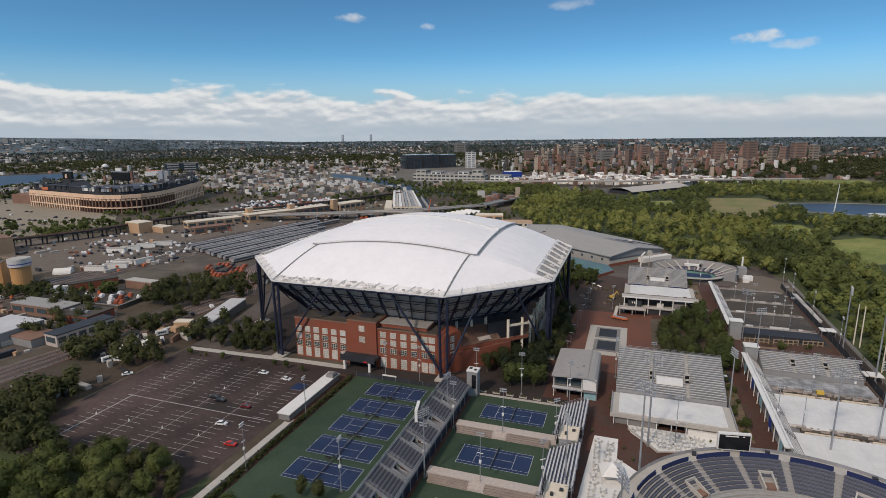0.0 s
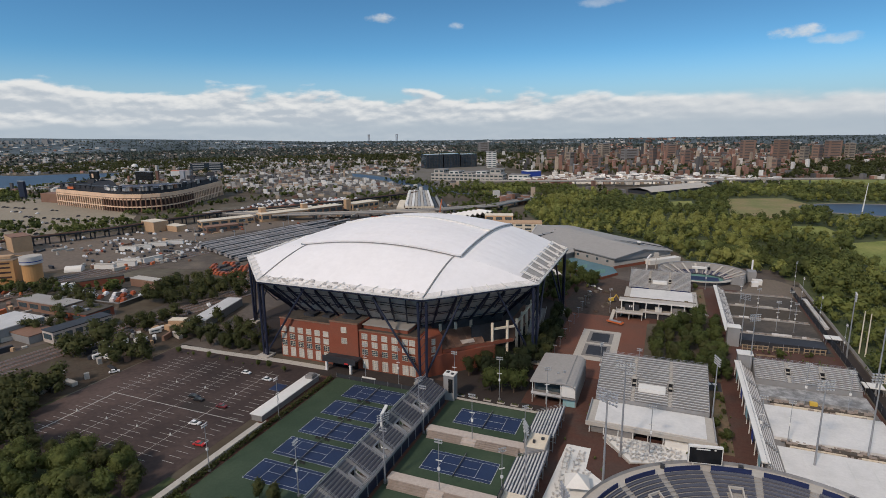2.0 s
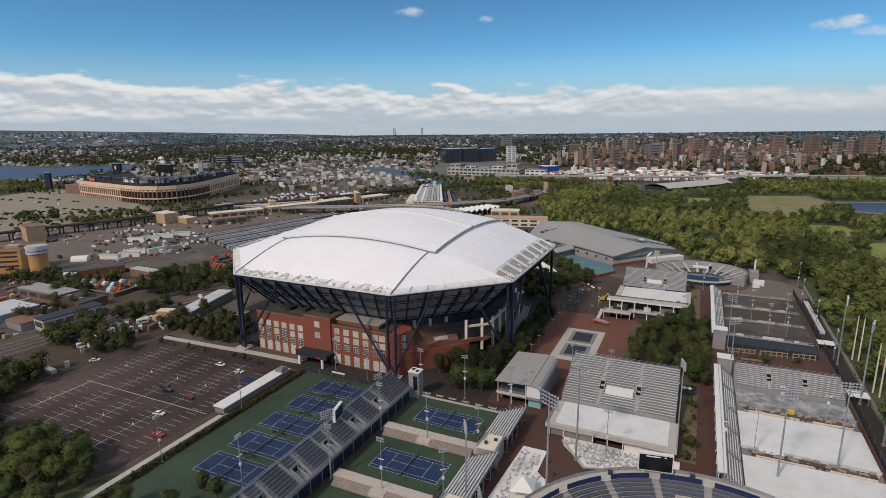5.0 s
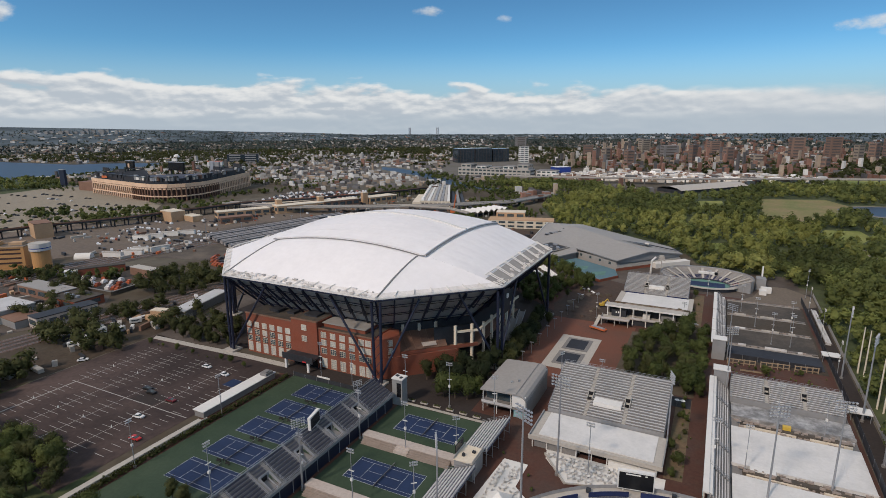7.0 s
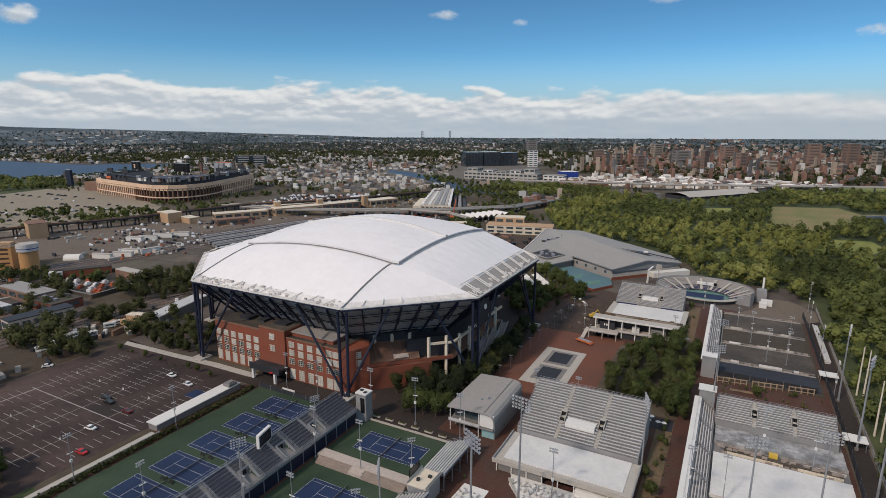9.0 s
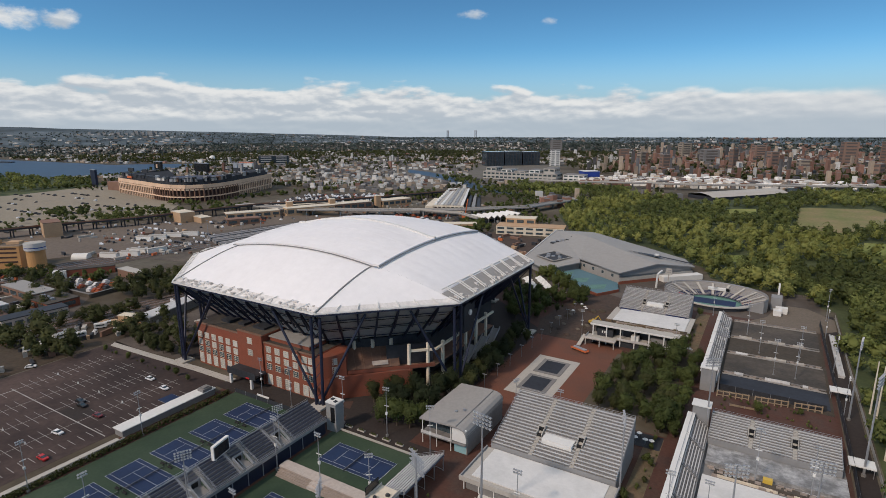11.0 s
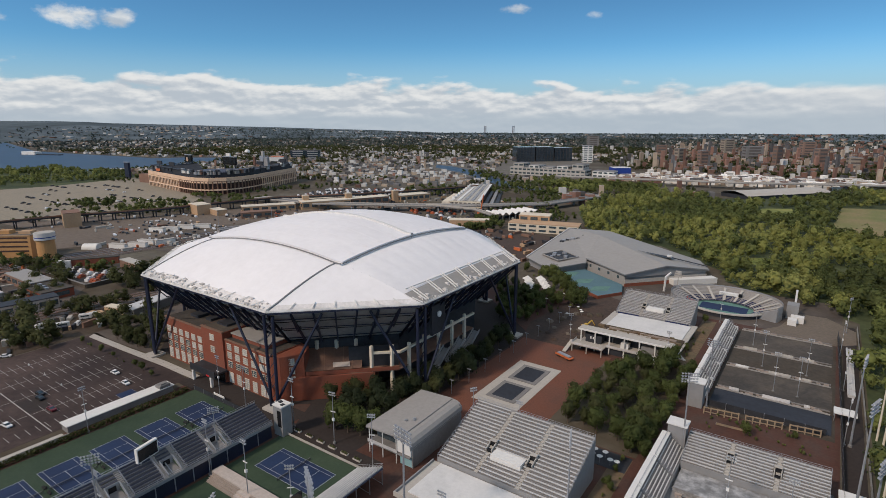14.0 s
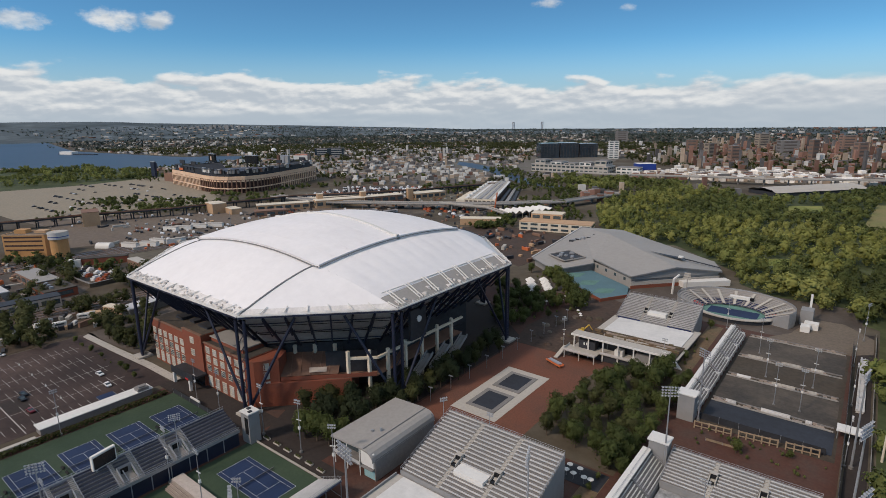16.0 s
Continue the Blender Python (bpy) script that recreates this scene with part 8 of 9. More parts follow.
for poly, n, wts in YARDS:
    xs, ys = [p[0] for p in poly], [p[1] for p in poly]
    for i in range(n):
        x, y = rng.uniform(min(xs), max(xs)), rng.uniform(min(ys), max(ys))
        if inside(x, y, poly):
            L = rng.choice((1.5, 2.5, 4.5, 6.0, 9.0)) * rng.uniform(0.8, 1.2)
            gear[rng.choices(list(gear), wts)[0]].append((x, y, rng.uniform(1.2, 2.6), L, rng.uniform(0.8, 2.9), radians(rng.choice((-13, 60, 77, 20)) + rng.uniform(-8, 8))))
for k, m_ in (("white", M["concrete"]), ("rust", M["rust"]), ("dark", M["dark"]), ("tan", M["tan"]), ("orange", M["orange"])):
    boxes_mesh("yard_gear", gear[k], m_, m_, "scattered %s containers and gear in the yards" % {"white": "pale", "rust": "rusty brown", "dark": "dark", "tan": "tan", "orange": "orange"}[k], "yard gear")

# ---- trees ----
def crown_cards(rng, n, height, radius, base, size, lumps=9, core=None):
    """Leaf clumps as small bent cards on the skins of several lobes, over a lumpy inner mass; also their soft normals."""
    L = []
    for i in range(lumps):
        a, q = rng.uniform(0, 2 * math.pi), rng.uniform(0, 0.62) ** 0.8
        z = rng.uniform(0.15, 0.95)
        spread = radius * (1.0 - 0.55 * abs(z - 0.4) / 0.6)
        big = rng.random() < 0.3
        L.append((math.cos(a) * q * spread * 1.12, math.sin(a) * q * spread * 1.12, base + (height - base) * z * 0.88, radius * (rng.uniform(0.34, 0.48) if big else rng.uniform(0.18, 0.32))))
    mid = Vector((0, 0, base + (height - base) * 0.4))
    L.append((0, 0, base + (height - base) * 0.55, radius * 0.6))
    quads, norms = [], []
    for i in range(n):
        cx, cy, cz, r = L[rng.randrange(len(L))]
        d = Vector((rng.gauss(0, 1), rng.gauss(0, 1), rng.gauss(0.25, 1))).normalized()
        p = Vector((cx, cy, cz)) + d * r * rng.uniform(0.62, 1.38)
        nn = (d + Vector((rng.gauss(0, 0.33), rng.gauss(0, 0.33), rng.gauss(0.15, 0.33)))).normalized()
        a = nn.orthogonal().normalized()
        b = nn.cross(a)
        ang = rng.uniform(0, 6.28)
        a, b = a * math.cos(ang) + b * math.sin(ang), b * math.cos(ang) - a * math.sin(ang)
        s1, s2 = size * rng.uniform(0.6, 1.3), size * rng.uniform(0.4, 0.9)
        quads.append([p - a * s1, p - b * s2 + nn * 0.12 * size, p + a * s1 * rng.uniform(0.7, 1), p + b * s2 - nn * 0.1 * size])
        soft = (d * 0.22 + (p - mid).normalized() * 0.7 + nn * 0.34 + Vector((0, 0, 0.25))).normalized()
        norms.append([soft] * 4)
    # inner mass: one rough ball for each of the larger lobes
    for cx, cy, cz, r in sorted(L, key=lambda q: -q[3])[:max(3, lumps // 2) if core is None else core]:
        rr = r * 0.7
        P = [[Vector((math.cos(k * 1.0472) * math.sin(t), math.sin(k * 1.0472) * math.sin(t), math.cos(t))) * rng.uniform(0.6, 1.2) for k in range(6)] for t in (0.25, 1.0, 1.8, 2.7)]
        c = Vector((cx, cy, cz))
        for i in range(3):
            for k in range(6):
                w = [P[i][k], P[i + 1][k], P[i + 1][(k + 1) % 6], P[i][(k + 1) % 6]]
                quads.append([c + q * rr for q in w])
                norms.append([(q * 0.3 + (c + q * rr - mid).normalized() * 0.7).normalized() for q in w])
    return np.array([[tuple(q) for q in w] for w in quads]), np.array([[tuple(q) for q in w] for w in norms])


def cards_mesh(name, v, material, nv=None):
    n = len(v)
    me = quads_mesh(name, v.reshape(-1, 3), np.arange(4 * n).reshape(n, 4))
    me.materials.append(material)
    if nv is not None:
        me.shade_smooth()
        me.normals_split_custom_set_from_vertices(np.ascontiguousarray(nv.reshape(-1, 3), dtype=np.float32))
    return me


def make_tree(seed, height, radius, material, label, group):
    rng = random.Random(seed)
    t = thing("tree", label, "tree", 0, 0, -50, 0, group)
    base = height * 0.22
    g = Geo().tube((0, 0, 0), (0.1, 0.1, height * 0.45), 0.28, 7, 0.17)
    for i in range(6):
        a = rng.uniform(0, 6.28)
        z0 = height * rng.uniform(0.22, 0.42)
        q = radius * rng.uniform(0.4, 0.75)
        g.tube((0, 0, z0), (math.cos(a) * q, math.sin(a) * q, height * rng.uniform(0.5, 0.8)), 0.13, 5, 0.04)
    part("trunk", g, M["bark"], t)
    cv, cn = crown_cards(rng, 1350, height, radius, base, 0.36, 26, 9)
    c = new("crown", cards_mesh("crown", cv, material, cn))
    c.parent = t
    return t


kinds = [make_tree(101, 9.5, 4.3, M["leaf"], "broad dark green leafy tree", "dark trees"), make_tree(102, 8.0, 3.6, M["leaf"], "rounded dark green leafy tree", "dark trees"),
         make_tree(103, 10.5, 4.6, M["leaf3"], "olive green leafy tree", "olive trees"), make_tree(104, 7.0, 3.0, M["leaf2"], "small fresh green tree", "green trees"), make_tree(105, 11.5, 5.4, M["leaf"], "tall spreading dark green tree", "dark trees"), make_tree(106, 10.0, 4.6, M["leafshade"], "leafy tree below the stadium, its green darkened for shade", "deep green trees")]
placed = [0] * len(kinds)


def plant(k, x, y, s_, rng):
    m_ = pose(x, y, 0, 0, 0, rng.uniform(0, 360)) @ Matrix.Scale(s_, 4)
    if placed[k] == 0:
        kinds[k].matrix_basis = m_
    else:
        copy_thing(kinds[k], m_)
    placed[k] += 1


rng = random.Random(61)


west_spots = []
TENTS = ((-58.5, 394.5), (-62.5, 399.5), (-66.5, 405), (-70.5, 411), (-51.5, 399.5), (-55.5, 405), (-59.5, 410.5), (-63.5, 416))


def grove(poly, spacing, ks, s0, s1, skip=0.0):
    xs, ys = [p[0] for p in poly], [p[1] for p in poly]
    y = min(ys)
    while y < max(ys):
        x = min(xs)
        while x < max(xs):
            xx, yy = x + rng.uniform(-0.3, 0.3) * spacing, y + rng.uniform(-0.3, 0.3) * spacing
            if inside(xx, yy, poly) and rng.random() > skip:
                if max(xs) < -160:
                    west_spots.append((xx, yy))
                    x += spacing
                    continue
                if any(math.hypot(xx - a, yy - b) < 4.6 for a, b in TENTS):
                    x += spacing
                    continue
                plant(rng.choice(ks), xx, yy, rng.uniform(s0, s1), rng)
            x += spacing
        y += spacing


grove([(12, 258), (44, 256), (43, 336), (28, 322), (15, 296)], 6.4, (2, 2, 0, 2, 1), 0.75, 1.15, 0.1)
grove([(41, 258), (46.5, 258), (46.5, 330), (43, 334)], 5.6, (0, 2, 2), 0.65, 0.95, 0.08)
grove([(38.5, 334), (43.5, 334), (43.5, 396), (39, 396)], 5.5, (2, 3), 0.4, 0.75, 0.2)
grove([(-62, 221), (-50, 217), (-32, 229), (-32, 247), (-44, 243)], 5.8, (5, 5, 5, 0), 0.85, 1.15, 0.22)
grove([(-56, 208.5), (-30, 207.5), (-30, 219), (-56, 218)], 5.6, (2, 2, 3), 0.8, 1.1, 0.05)
grove([(-41, 240), (-27, 236), (-25, 262), (-29, 316), (-36, 316)], 6.0, (5, 5, 0), 0.8, 1.1, 0.1)
grove([(-50, 336), (-34, 346), (-30, 372), (-38, 388), (-58, 390), (-80, 404), (-88, 396), (-70, 372)], 5.0, (2, 3, 2, 0), 0.5, 0.86, 0.03)
grove([(-86, 436), (-60, 412), (-36, 396), (-28, 372), (-20, 378), (-22, 398), (-64, 432)], 4.6, (3, 3, 3, 2), 0.65, 1.15, 0.05)
grove([(-176, 84), (-116, 92), (-124, 119), (-150, 120), (-172, 117)], 5.8, (2, 2, 0, 1), 0.8, 1.12, 0.03)
grove([(-230, 104), (-186, 108), (-178, 118), (-203, 126), (-208, 150), (-222, 156)], 6, (0, 0, 1), 0.6, 0.85, 0.05)
grove([(-104, 106), (-70, 106), (-72, 122), (-100, 124)], 8, (0, 2), 0.7, 0.9, 0.15)
grove([(-262, 200), (-240, 203), (-236, 222), (-246, 232), (-262, 226)], 6.5, (0,), 0.7, 1.1, 0.08)
grove([(-256, 168), (-238, 172), (-236, 190), (-252, 192)], 7, (0,), 0.7, 1.1, 0.15)
grove([(-222, 170), (-211, 172), (-204, 192), (-212, 196), (-222, 188)], 6.5, (0,), 0.7, 1.1, 0.3)
grove([(-306, 184), (-286, 190), (-282, 204), (-304, 200)], 7.5, (0,), 0.8, 1.1, 0.15)
grove([(-222, 206), (-208, 206), (-206, 220), (-216, 226)], 6, (0,), 0.7, 1.1, 0.1)
grove([(-250, 228), (-236, 232), (-238, 246), (-250, 244)], 6.5, (0,), 0.8, 1.1, 0.1)
grove([(-216, 232), (-206, 230), (-206, 242), (-212, 244)], 6.5, (0,), 0.8, 1.1, 0.1)
grove([(-205, 212), (-162, 214), (-166, 226), (-192, 244), (-206, 236)], 7, (0, 4), 0.8, 1.1, 0.25)
grove([(-284, 250), (-262, 246), (-238, 280), (-246, 312), (-284, 306), (-300, 292)], 7.5, (0, 4, 4), 0.8, 1.15, 0.25)
grove([(-400, 235), (-296, 205), (-284, 222), (-318, 238), (-390, 262)], 8.5, (0, 1, 4), 0.8, 1.1, 0.35)
for i in range(14):
    plant(3, rng.uniform(-114, -112.5), 126 + i * 5.2, rng.uniform(0.28, 0.45), rng)
for x, y, s_ in ((42, 206, 0.7), (42, 221, 0.6), (41, 236, 0.75), (42, 250, 0.8), (24, 191, 0.4), (30, 191.5, 0.42), (35, 192, 0.4), (-4, 206, 0.5), (-4, 213, 0.5), (60, 293, 0.5), (68, 294, 0.6), (75, 294, 0.5), (83, 295, 0.55), (2, 178, 0.45), (5, 172, 0.5), (8, 166, 0.45), (-9, 186, 0.45), (41, 345, 0.6), (41, 360, 0.55), (42, 378, 0.6)):
    plant(3, x, y, s_, rng)
for i in range(15):
    plant(rng.choice((2, 3, 1)), rng.uniform(39.6, 43.5), 197 + i * 3.3 + rng.uniform(-1, 1), rng.uniform(0.22, 0.5), rng)
for i in range(12):
    plant(2, rng.uniform(45.2, 47.2), 256 + i * 6.2, rng.uniform(0.55, 0.85), rng)
for i in range(8):
    plant(3, rng.uniform(44.0, 46.4), 198 + i * 6.1, rng.uniform(0.2, 0.36), rng)
for i in range(15):
    plant(rng.choice((2, 3, 3)), -203 + i * 4.8 + rng.uniform(-1.6, 1.6), rng.uniform(196.6, 199.4), rng.uniform(0.22, 0.42), rng)
for i in range(20):
    plant(rng.choice((0, 0, 1)), rng.uniform(-202, -158), rng.uniform(208.8, 217), rng.uniform(0.6, 0.95), rng)
for i in range(22):
    plant(rng.choice((2, 3, 3)), rng.uniform(58, 95), rng.choice((rng.uniform(286, 290), rng.uniform(294, 298))), rng.uniform(0.25, 0.55), rng)
# clipped hedge beside the practice courts
hv = []
for i in range(2600):
    y = rng.uniform(101, 199.5)
    x, z = -112.4 + rng.gauss(0, 0.5), rng.uniform(0.1, 1.9)
    nn = Vector((rng.gauss(0, 1), rng.gauss(0, 1), rng.gauss(0.4, 1))).normalized()
    a = nn.orthogonal().normalized() * rng.uniform(0.25, 0.5)
    b = nn.cross(a) * 0.8
    p = Vector((x, y, z))
    hv.append([p - a, p - b, p + a, p + b])
tagged(new("hedge", cards_mesh("hedge", np.array([[tuple(q) for q in r] for r in hv]), M["leaf"])), "dark clipped hedge along the practice courts", "hedge", "", "stuff")


def woods(name, spots, cards, size, hr, material, label, seed, core=None, lobes=5):
    """A far wood: one mesh of many uneven crowns."""
    rg = random.Random(seed)
    base = [crown_cards(rg, cards, 1.0, 0.5, 0.1, size, lobes, core) for _ in range(12)]
    out, nout = [], []
    for x, y in spots:
        hgt = rg.uniform(*hr) * (1 + 0.35 * noise.noise((x * 0.02, y * 0.02, seed * 0.7)))
        w = hgt * rg.uniform(0.95, 1.3)
        a = rg.uniform(0, 6.28)
        v, nv = base[rg.randrange(12)]
        c, s_ = math.cos(a), math.sin(a)
        for src, dst, kx, kz, ox, oy in ((v, out, w, hgt, x, y), (nv, nout, 1.0, 1.0, 0.0, 0.0)):
            u = np.empty_like(src)
            u[..., 0] = ox + kx * (src[..., 0] * c - src[..., 1] * s_)
            u[..., 1] = oy + kx * (src[..., 0] * s_ + src[..., 1] * c)
            u[..., 2] = kz * src[..., 2]
            if dst is out:
                u[..., 2] += hill(x, y)
            dst.append(u)
    return tagged(new(name, cards_mesh(name, np.concatenate(out), material, np.concatenate(nout))), label, "woods", "", "stuff")


woods("lot_trees", west_spots, 380, 0.054, (7, 12), M["leaf"], "dark leafy trees beside the railway and the warehouses", 207)

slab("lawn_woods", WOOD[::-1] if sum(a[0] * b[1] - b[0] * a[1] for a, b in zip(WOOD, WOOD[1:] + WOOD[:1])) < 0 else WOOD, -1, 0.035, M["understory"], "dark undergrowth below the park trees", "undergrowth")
MEADOWS = [[(90, 720), (140, 715), (175, 800), (196, 880), (178, 940), (100, 910)], [(18, 856), (23, 778), (58, 796), (55, 876)], [(28, 528), (64, 530), (70, 584), (44, 572)], [(131, 612), (160, 604), (182, 655), (178, 694), (140, 690)], [(156, 520), (166, 488), (236, 526), (256, 615), (212, 632), (174, 606)], [(190, 720), (420, 700), (430, 850), (200, 800)], [(95, 815), (140, 800), (165, 830), (190, 900), (185, 950), (140, 940)], ring(300, 842, 136, 70), [(236, 1150), (416, 1180), (420, 1290), (210, 1250)],
           [(60, 560), (110, 545), (120, 560), (66, 580)], [(-60, 880), (10, 880), (120, 1060), (90, 1110)], [(150, 470), (190, 470), (200, 490), (150, 486)]]
rng = random.Random(77)
near, mid, spring = [], [], []
y = 150.0
while y < 1160:
    st = 9.8 if y < 700 else 11
    x = -170.0
    while x < min(520, 0.42 * y + 90):
        xx, yy = x + rng.uniform(-0.4, 0.4) * st, y + rng.uniform(-0.4, 0.4) * st
        if inside(xx, yy, WOOD) and not any(inside(xx, yy, m_) for m_ in MEADOWS):
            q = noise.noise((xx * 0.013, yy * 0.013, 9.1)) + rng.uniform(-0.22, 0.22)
            # sunlit belt gets brighter leaf colours; outside it, darker ones for cloud shade
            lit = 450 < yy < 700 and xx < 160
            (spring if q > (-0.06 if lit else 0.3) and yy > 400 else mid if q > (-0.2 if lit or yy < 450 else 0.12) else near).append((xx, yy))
        x += st
    y += st
for spots, m_, lb, sd in ((near, M["wood1"], "dark green", 201), (mid, M["wood3"], "olive", 202), (spring, M["wood2"], "bright spring and sunlit green", 203)):
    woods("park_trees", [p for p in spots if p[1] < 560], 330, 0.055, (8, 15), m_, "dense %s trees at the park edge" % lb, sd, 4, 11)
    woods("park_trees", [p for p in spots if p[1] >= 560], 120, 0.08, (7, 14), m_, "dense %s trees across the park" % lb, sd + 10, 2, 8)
far_near = [s_ for s_ in tree_spots if math.hypot(*s_) < 2300]
far_far = [s_ for s_ in tree_spots if math.hypot(*s_) >= 2300]
rng = random.Random(78)
extra = []
for x, y in far_near:
    for _ in range(3):
        extra.append((x + rng.gauss(0, 11), y + rng.gauss(0, 11)))
extra = [s_ for s_ in extra if not inside(*s_, BAY)]
woods("street_trees", far_near + extra, 14, 0.24, (7, 12), M["leaf"], "far trees between the houses", 204, 0)
woods("far_woods", [(x + rng.gauss(0, 30), y + rng.gauss(0, 30)) for x, y in far_far for _ in range(4)], 8, 0.38, (7, 11), M["leafhaze"], "far woods with haze-blue leaves towards the horizon", 205, 0)
# tree rows by the lots, the creek and the shore
rows = []
def row(xa, ya, xb, yb, n, spread):
    for i in range(n):
        f = rng.random()
        rows.append((lerp(xa, xb, f) + rng.gauss(0, spread), lerp(ya, yb, f) + rng.gauss(0, spread)))
row(-600, 300, -530, 470, 60, 5)
row(-640, 330, -560, 480, 50, 6)
row(-560, 480, -520, 560, 30, 6)
row(-650, 520, -560, 560, 26, 5)
row(-620, 600, -560, 760, 40, 9)
row(-1380, 470, -1190, 570, 120, 9)
row(-1120, 640, -960, 600, 60, 12)
row(-222, 600, -176, 553, 34, 9)
row(-205, 538, -180, 556, 30, 6)
row(-720, 400, -600, 480, 46, 7)
row(-690, 380, -580, 440, 40, 6)
row(-1000, 560, -900, 570, 30, 6)
row(-430, 760, -260, 840, 110, 22)
row(-330, 900, -520, 1070, 90, 16)
row(-250, 860, -200, 640, 120, 16)
row(-220, 660, -140, 640, 40, 12)
row(-360, 870, -230, 960, 110, 20)
row(-300, 960, -140, 980, 120, 14)
row(-420, 225, -330, 270, 40, 7)
row(-470, 210, -420, 215, 14, 5)
row(-560, 200, -440, 200, 30, 10)
row(-420, 640, -300, 900, 70, 18)
row(-1160, 620, -1140, 800, 70, 10)
row(-700, 760, -560, 860, 50, 16)
shore = []
while len(shore) < 330:
    x, y = rng.uniform(-1400, -960), rng.uniform(370, 650)
    if inside(x, y, [(-1010, 372), (-960, 470), (-995, 620), (-1100, 640), (-1305, 598), (-1392, 468)]) and noise.noise((x * 0.02, y * 0.02, 2.2)) > -0.25:
        shore.append((x, y))
creek_side = [(lerp(-330, -130, rng.random()) + rng.gauss(0, 9), lerp(850, 1000, rng.random()) + rng.gauss(0, 9)) for _ in range(240)]
creek_side = [p for p in creek_side if not inside(*p, CREEK)]
woods("shore_trees", shore + creek_side, 46, 0.12, (8, 13), M["wood3"], "leafy green trees along the shore and the creek", 208, 1)
woods("lot_trees", rows, 50, 0.13, (5, 9), M["leaf3"], "scattered olive trees along the lots and the creek", 206)

# planters along the path behind the match courts
pl = thing("planter", "low pale stone planter with small shrubs", "planter", -54, 204, 0.08, 0, "court planters")
part("trough", Geo().box(-1.5, 1.5, -0.5, 0.5, 0, 0.5), M["concrete"], pl)
part("soil", Geo().box(-1.35, 1.35, -0.38, 0.38, 0.5, 0.54), M["dirt"], pl)
part("shrub", Geo().tube((-0.8, 0, 0.5), (-0.8, 0, 1.1), 0.45, 7, 0.15).tube((0.2, 0.05, 0.5), (0.2, 0.05, 1.2), 0.5, 7, 0.12).tube((1.0, 0, 0.5), (1.0, 0, 1.0), 0.35, 7, 0.1), M["leaf"], pl)
for k in range(1, 6):
    copy_thing(pl, pose(-54 + k * 5.6, 204.2 - k * 0.15, 0.08))

# ---- floodlights ----
def flood_pole(h, kind):
    t = thing("floodlight_pole", "grey steel floodlight pole with lamp racks" if kind == "rack" else "slim steel floodlight pole with two lamp rows", "floodlight", 0, 0, -60, 0, "rack floodlights" if kind == "rack" else "court floodlights")
    part("pole", Geo().tube((0, 0, 0), (0, 0, h), 0.3 if kind == "rack" else 0.17, 8, 0.16 if kind == "rack" else 0.09), M["galv"], t)
    part("base", Geo().tube((0, 0, 0), (0, 0, 0.7), 0.55, 8), M["grey"], t)
    rows, n, w = (4, 6, 5.0) if kind == "rack" else (2, 4, 2.6)
    for r in range(rows):
        z = h - 0.1 - r * 0.85
        arm = part("cross_arm", Geo().beam((-w / 2, 0, z), (w / 2, 0, z), 0.12, 0.12), M["galv"], t)
        for i in range(n):
            x = -w / 2 + w * (i + 0.5) / n
            part("lamp", LAMP, (M["galv"], M["white"]), arm).location = (x, 0, z)
    if kind != "rack":
        part("cable_box", Geo().box(-0.35, 0.35, -0.3, 0.3, h * 0.45, h * 0.45 + 0.9), M["white"], t, "white camera box on the pole")
        part("speaker_arm", Geo().box(-0.9, 0.9, -0.12, 0.12, h * 0.62, h * 0.62 + 0.2), M["white"], t, "white speaker arm on the pole")
    return t


LAMP = Geo().tube((0, 0.12, 0.12), (0, -0.28, -0.1), 0.1, 8, 0.3, mi=0)
LAMP.tube((0, -0.28, -0.1), (0, -0.31, -0.118), 0.28, 8, 0.28, mi=1)
small = flood_pole(18.5, "row")
first = True
for x, y, rz, s_ in ((-57.2, 205, 0, 1.0), (-38.5, 206, 10, 1.0), (-38.6, 173, 0, 1.0), (-20.3, 173.4, 40, 0.95), (-38.7, 143.4, 0, 1.0), (-20.6, 147, 40, 0.95), (-56.8, 173, 0, 1.0), (-56.8, 143.4, 0, 1.0), (-77.6, 128, 90, 1.0), (-112, 128, -90, 0.9), (-112.2, 163, -90, 0.9), (-19.0, 203, 30, 1.0), (-98, 203.6, 180, 0.9), (-82, 203.6, 180, 0.9),
                     (18.4, 186.2, 0, 1.0), (-2.9, 234.5, 60, 1.0), (12, 238, 180, 0.9), (52.5, 206, 0, 1.0), (61.5, 209.4, 0, 0.9), (72, 240.6, 0, 1.0), (86, 240.4, 0, 0.95), (76, 328.8, 0, 0.9), (70, 352, 0, 0.9), (84, 328.8, 0, 0.9), (64, 376, 0, 0.9), (86, 352, 0, 0.9), (98.4, 300, 90, 0.9), (98.4, 345, 90, 0.9), (97.5, 385, 90, 0.9), (46, 400, 0, 0.9), (24, 401, 0, 0.9), (-8, 330, 30, 0.8), (100, 420, 60, 1.0), (36, 330, 0, 0.85)):
    m_ = pose(x, y, 0, 0, 0, rz) @ Matrix.Scale(s_, 4)
    if first:
        small.matrix_basis, first = m_, False
    else:
        copy_thing(small, m_)
big = flood_pole(27, "rack")
first = True
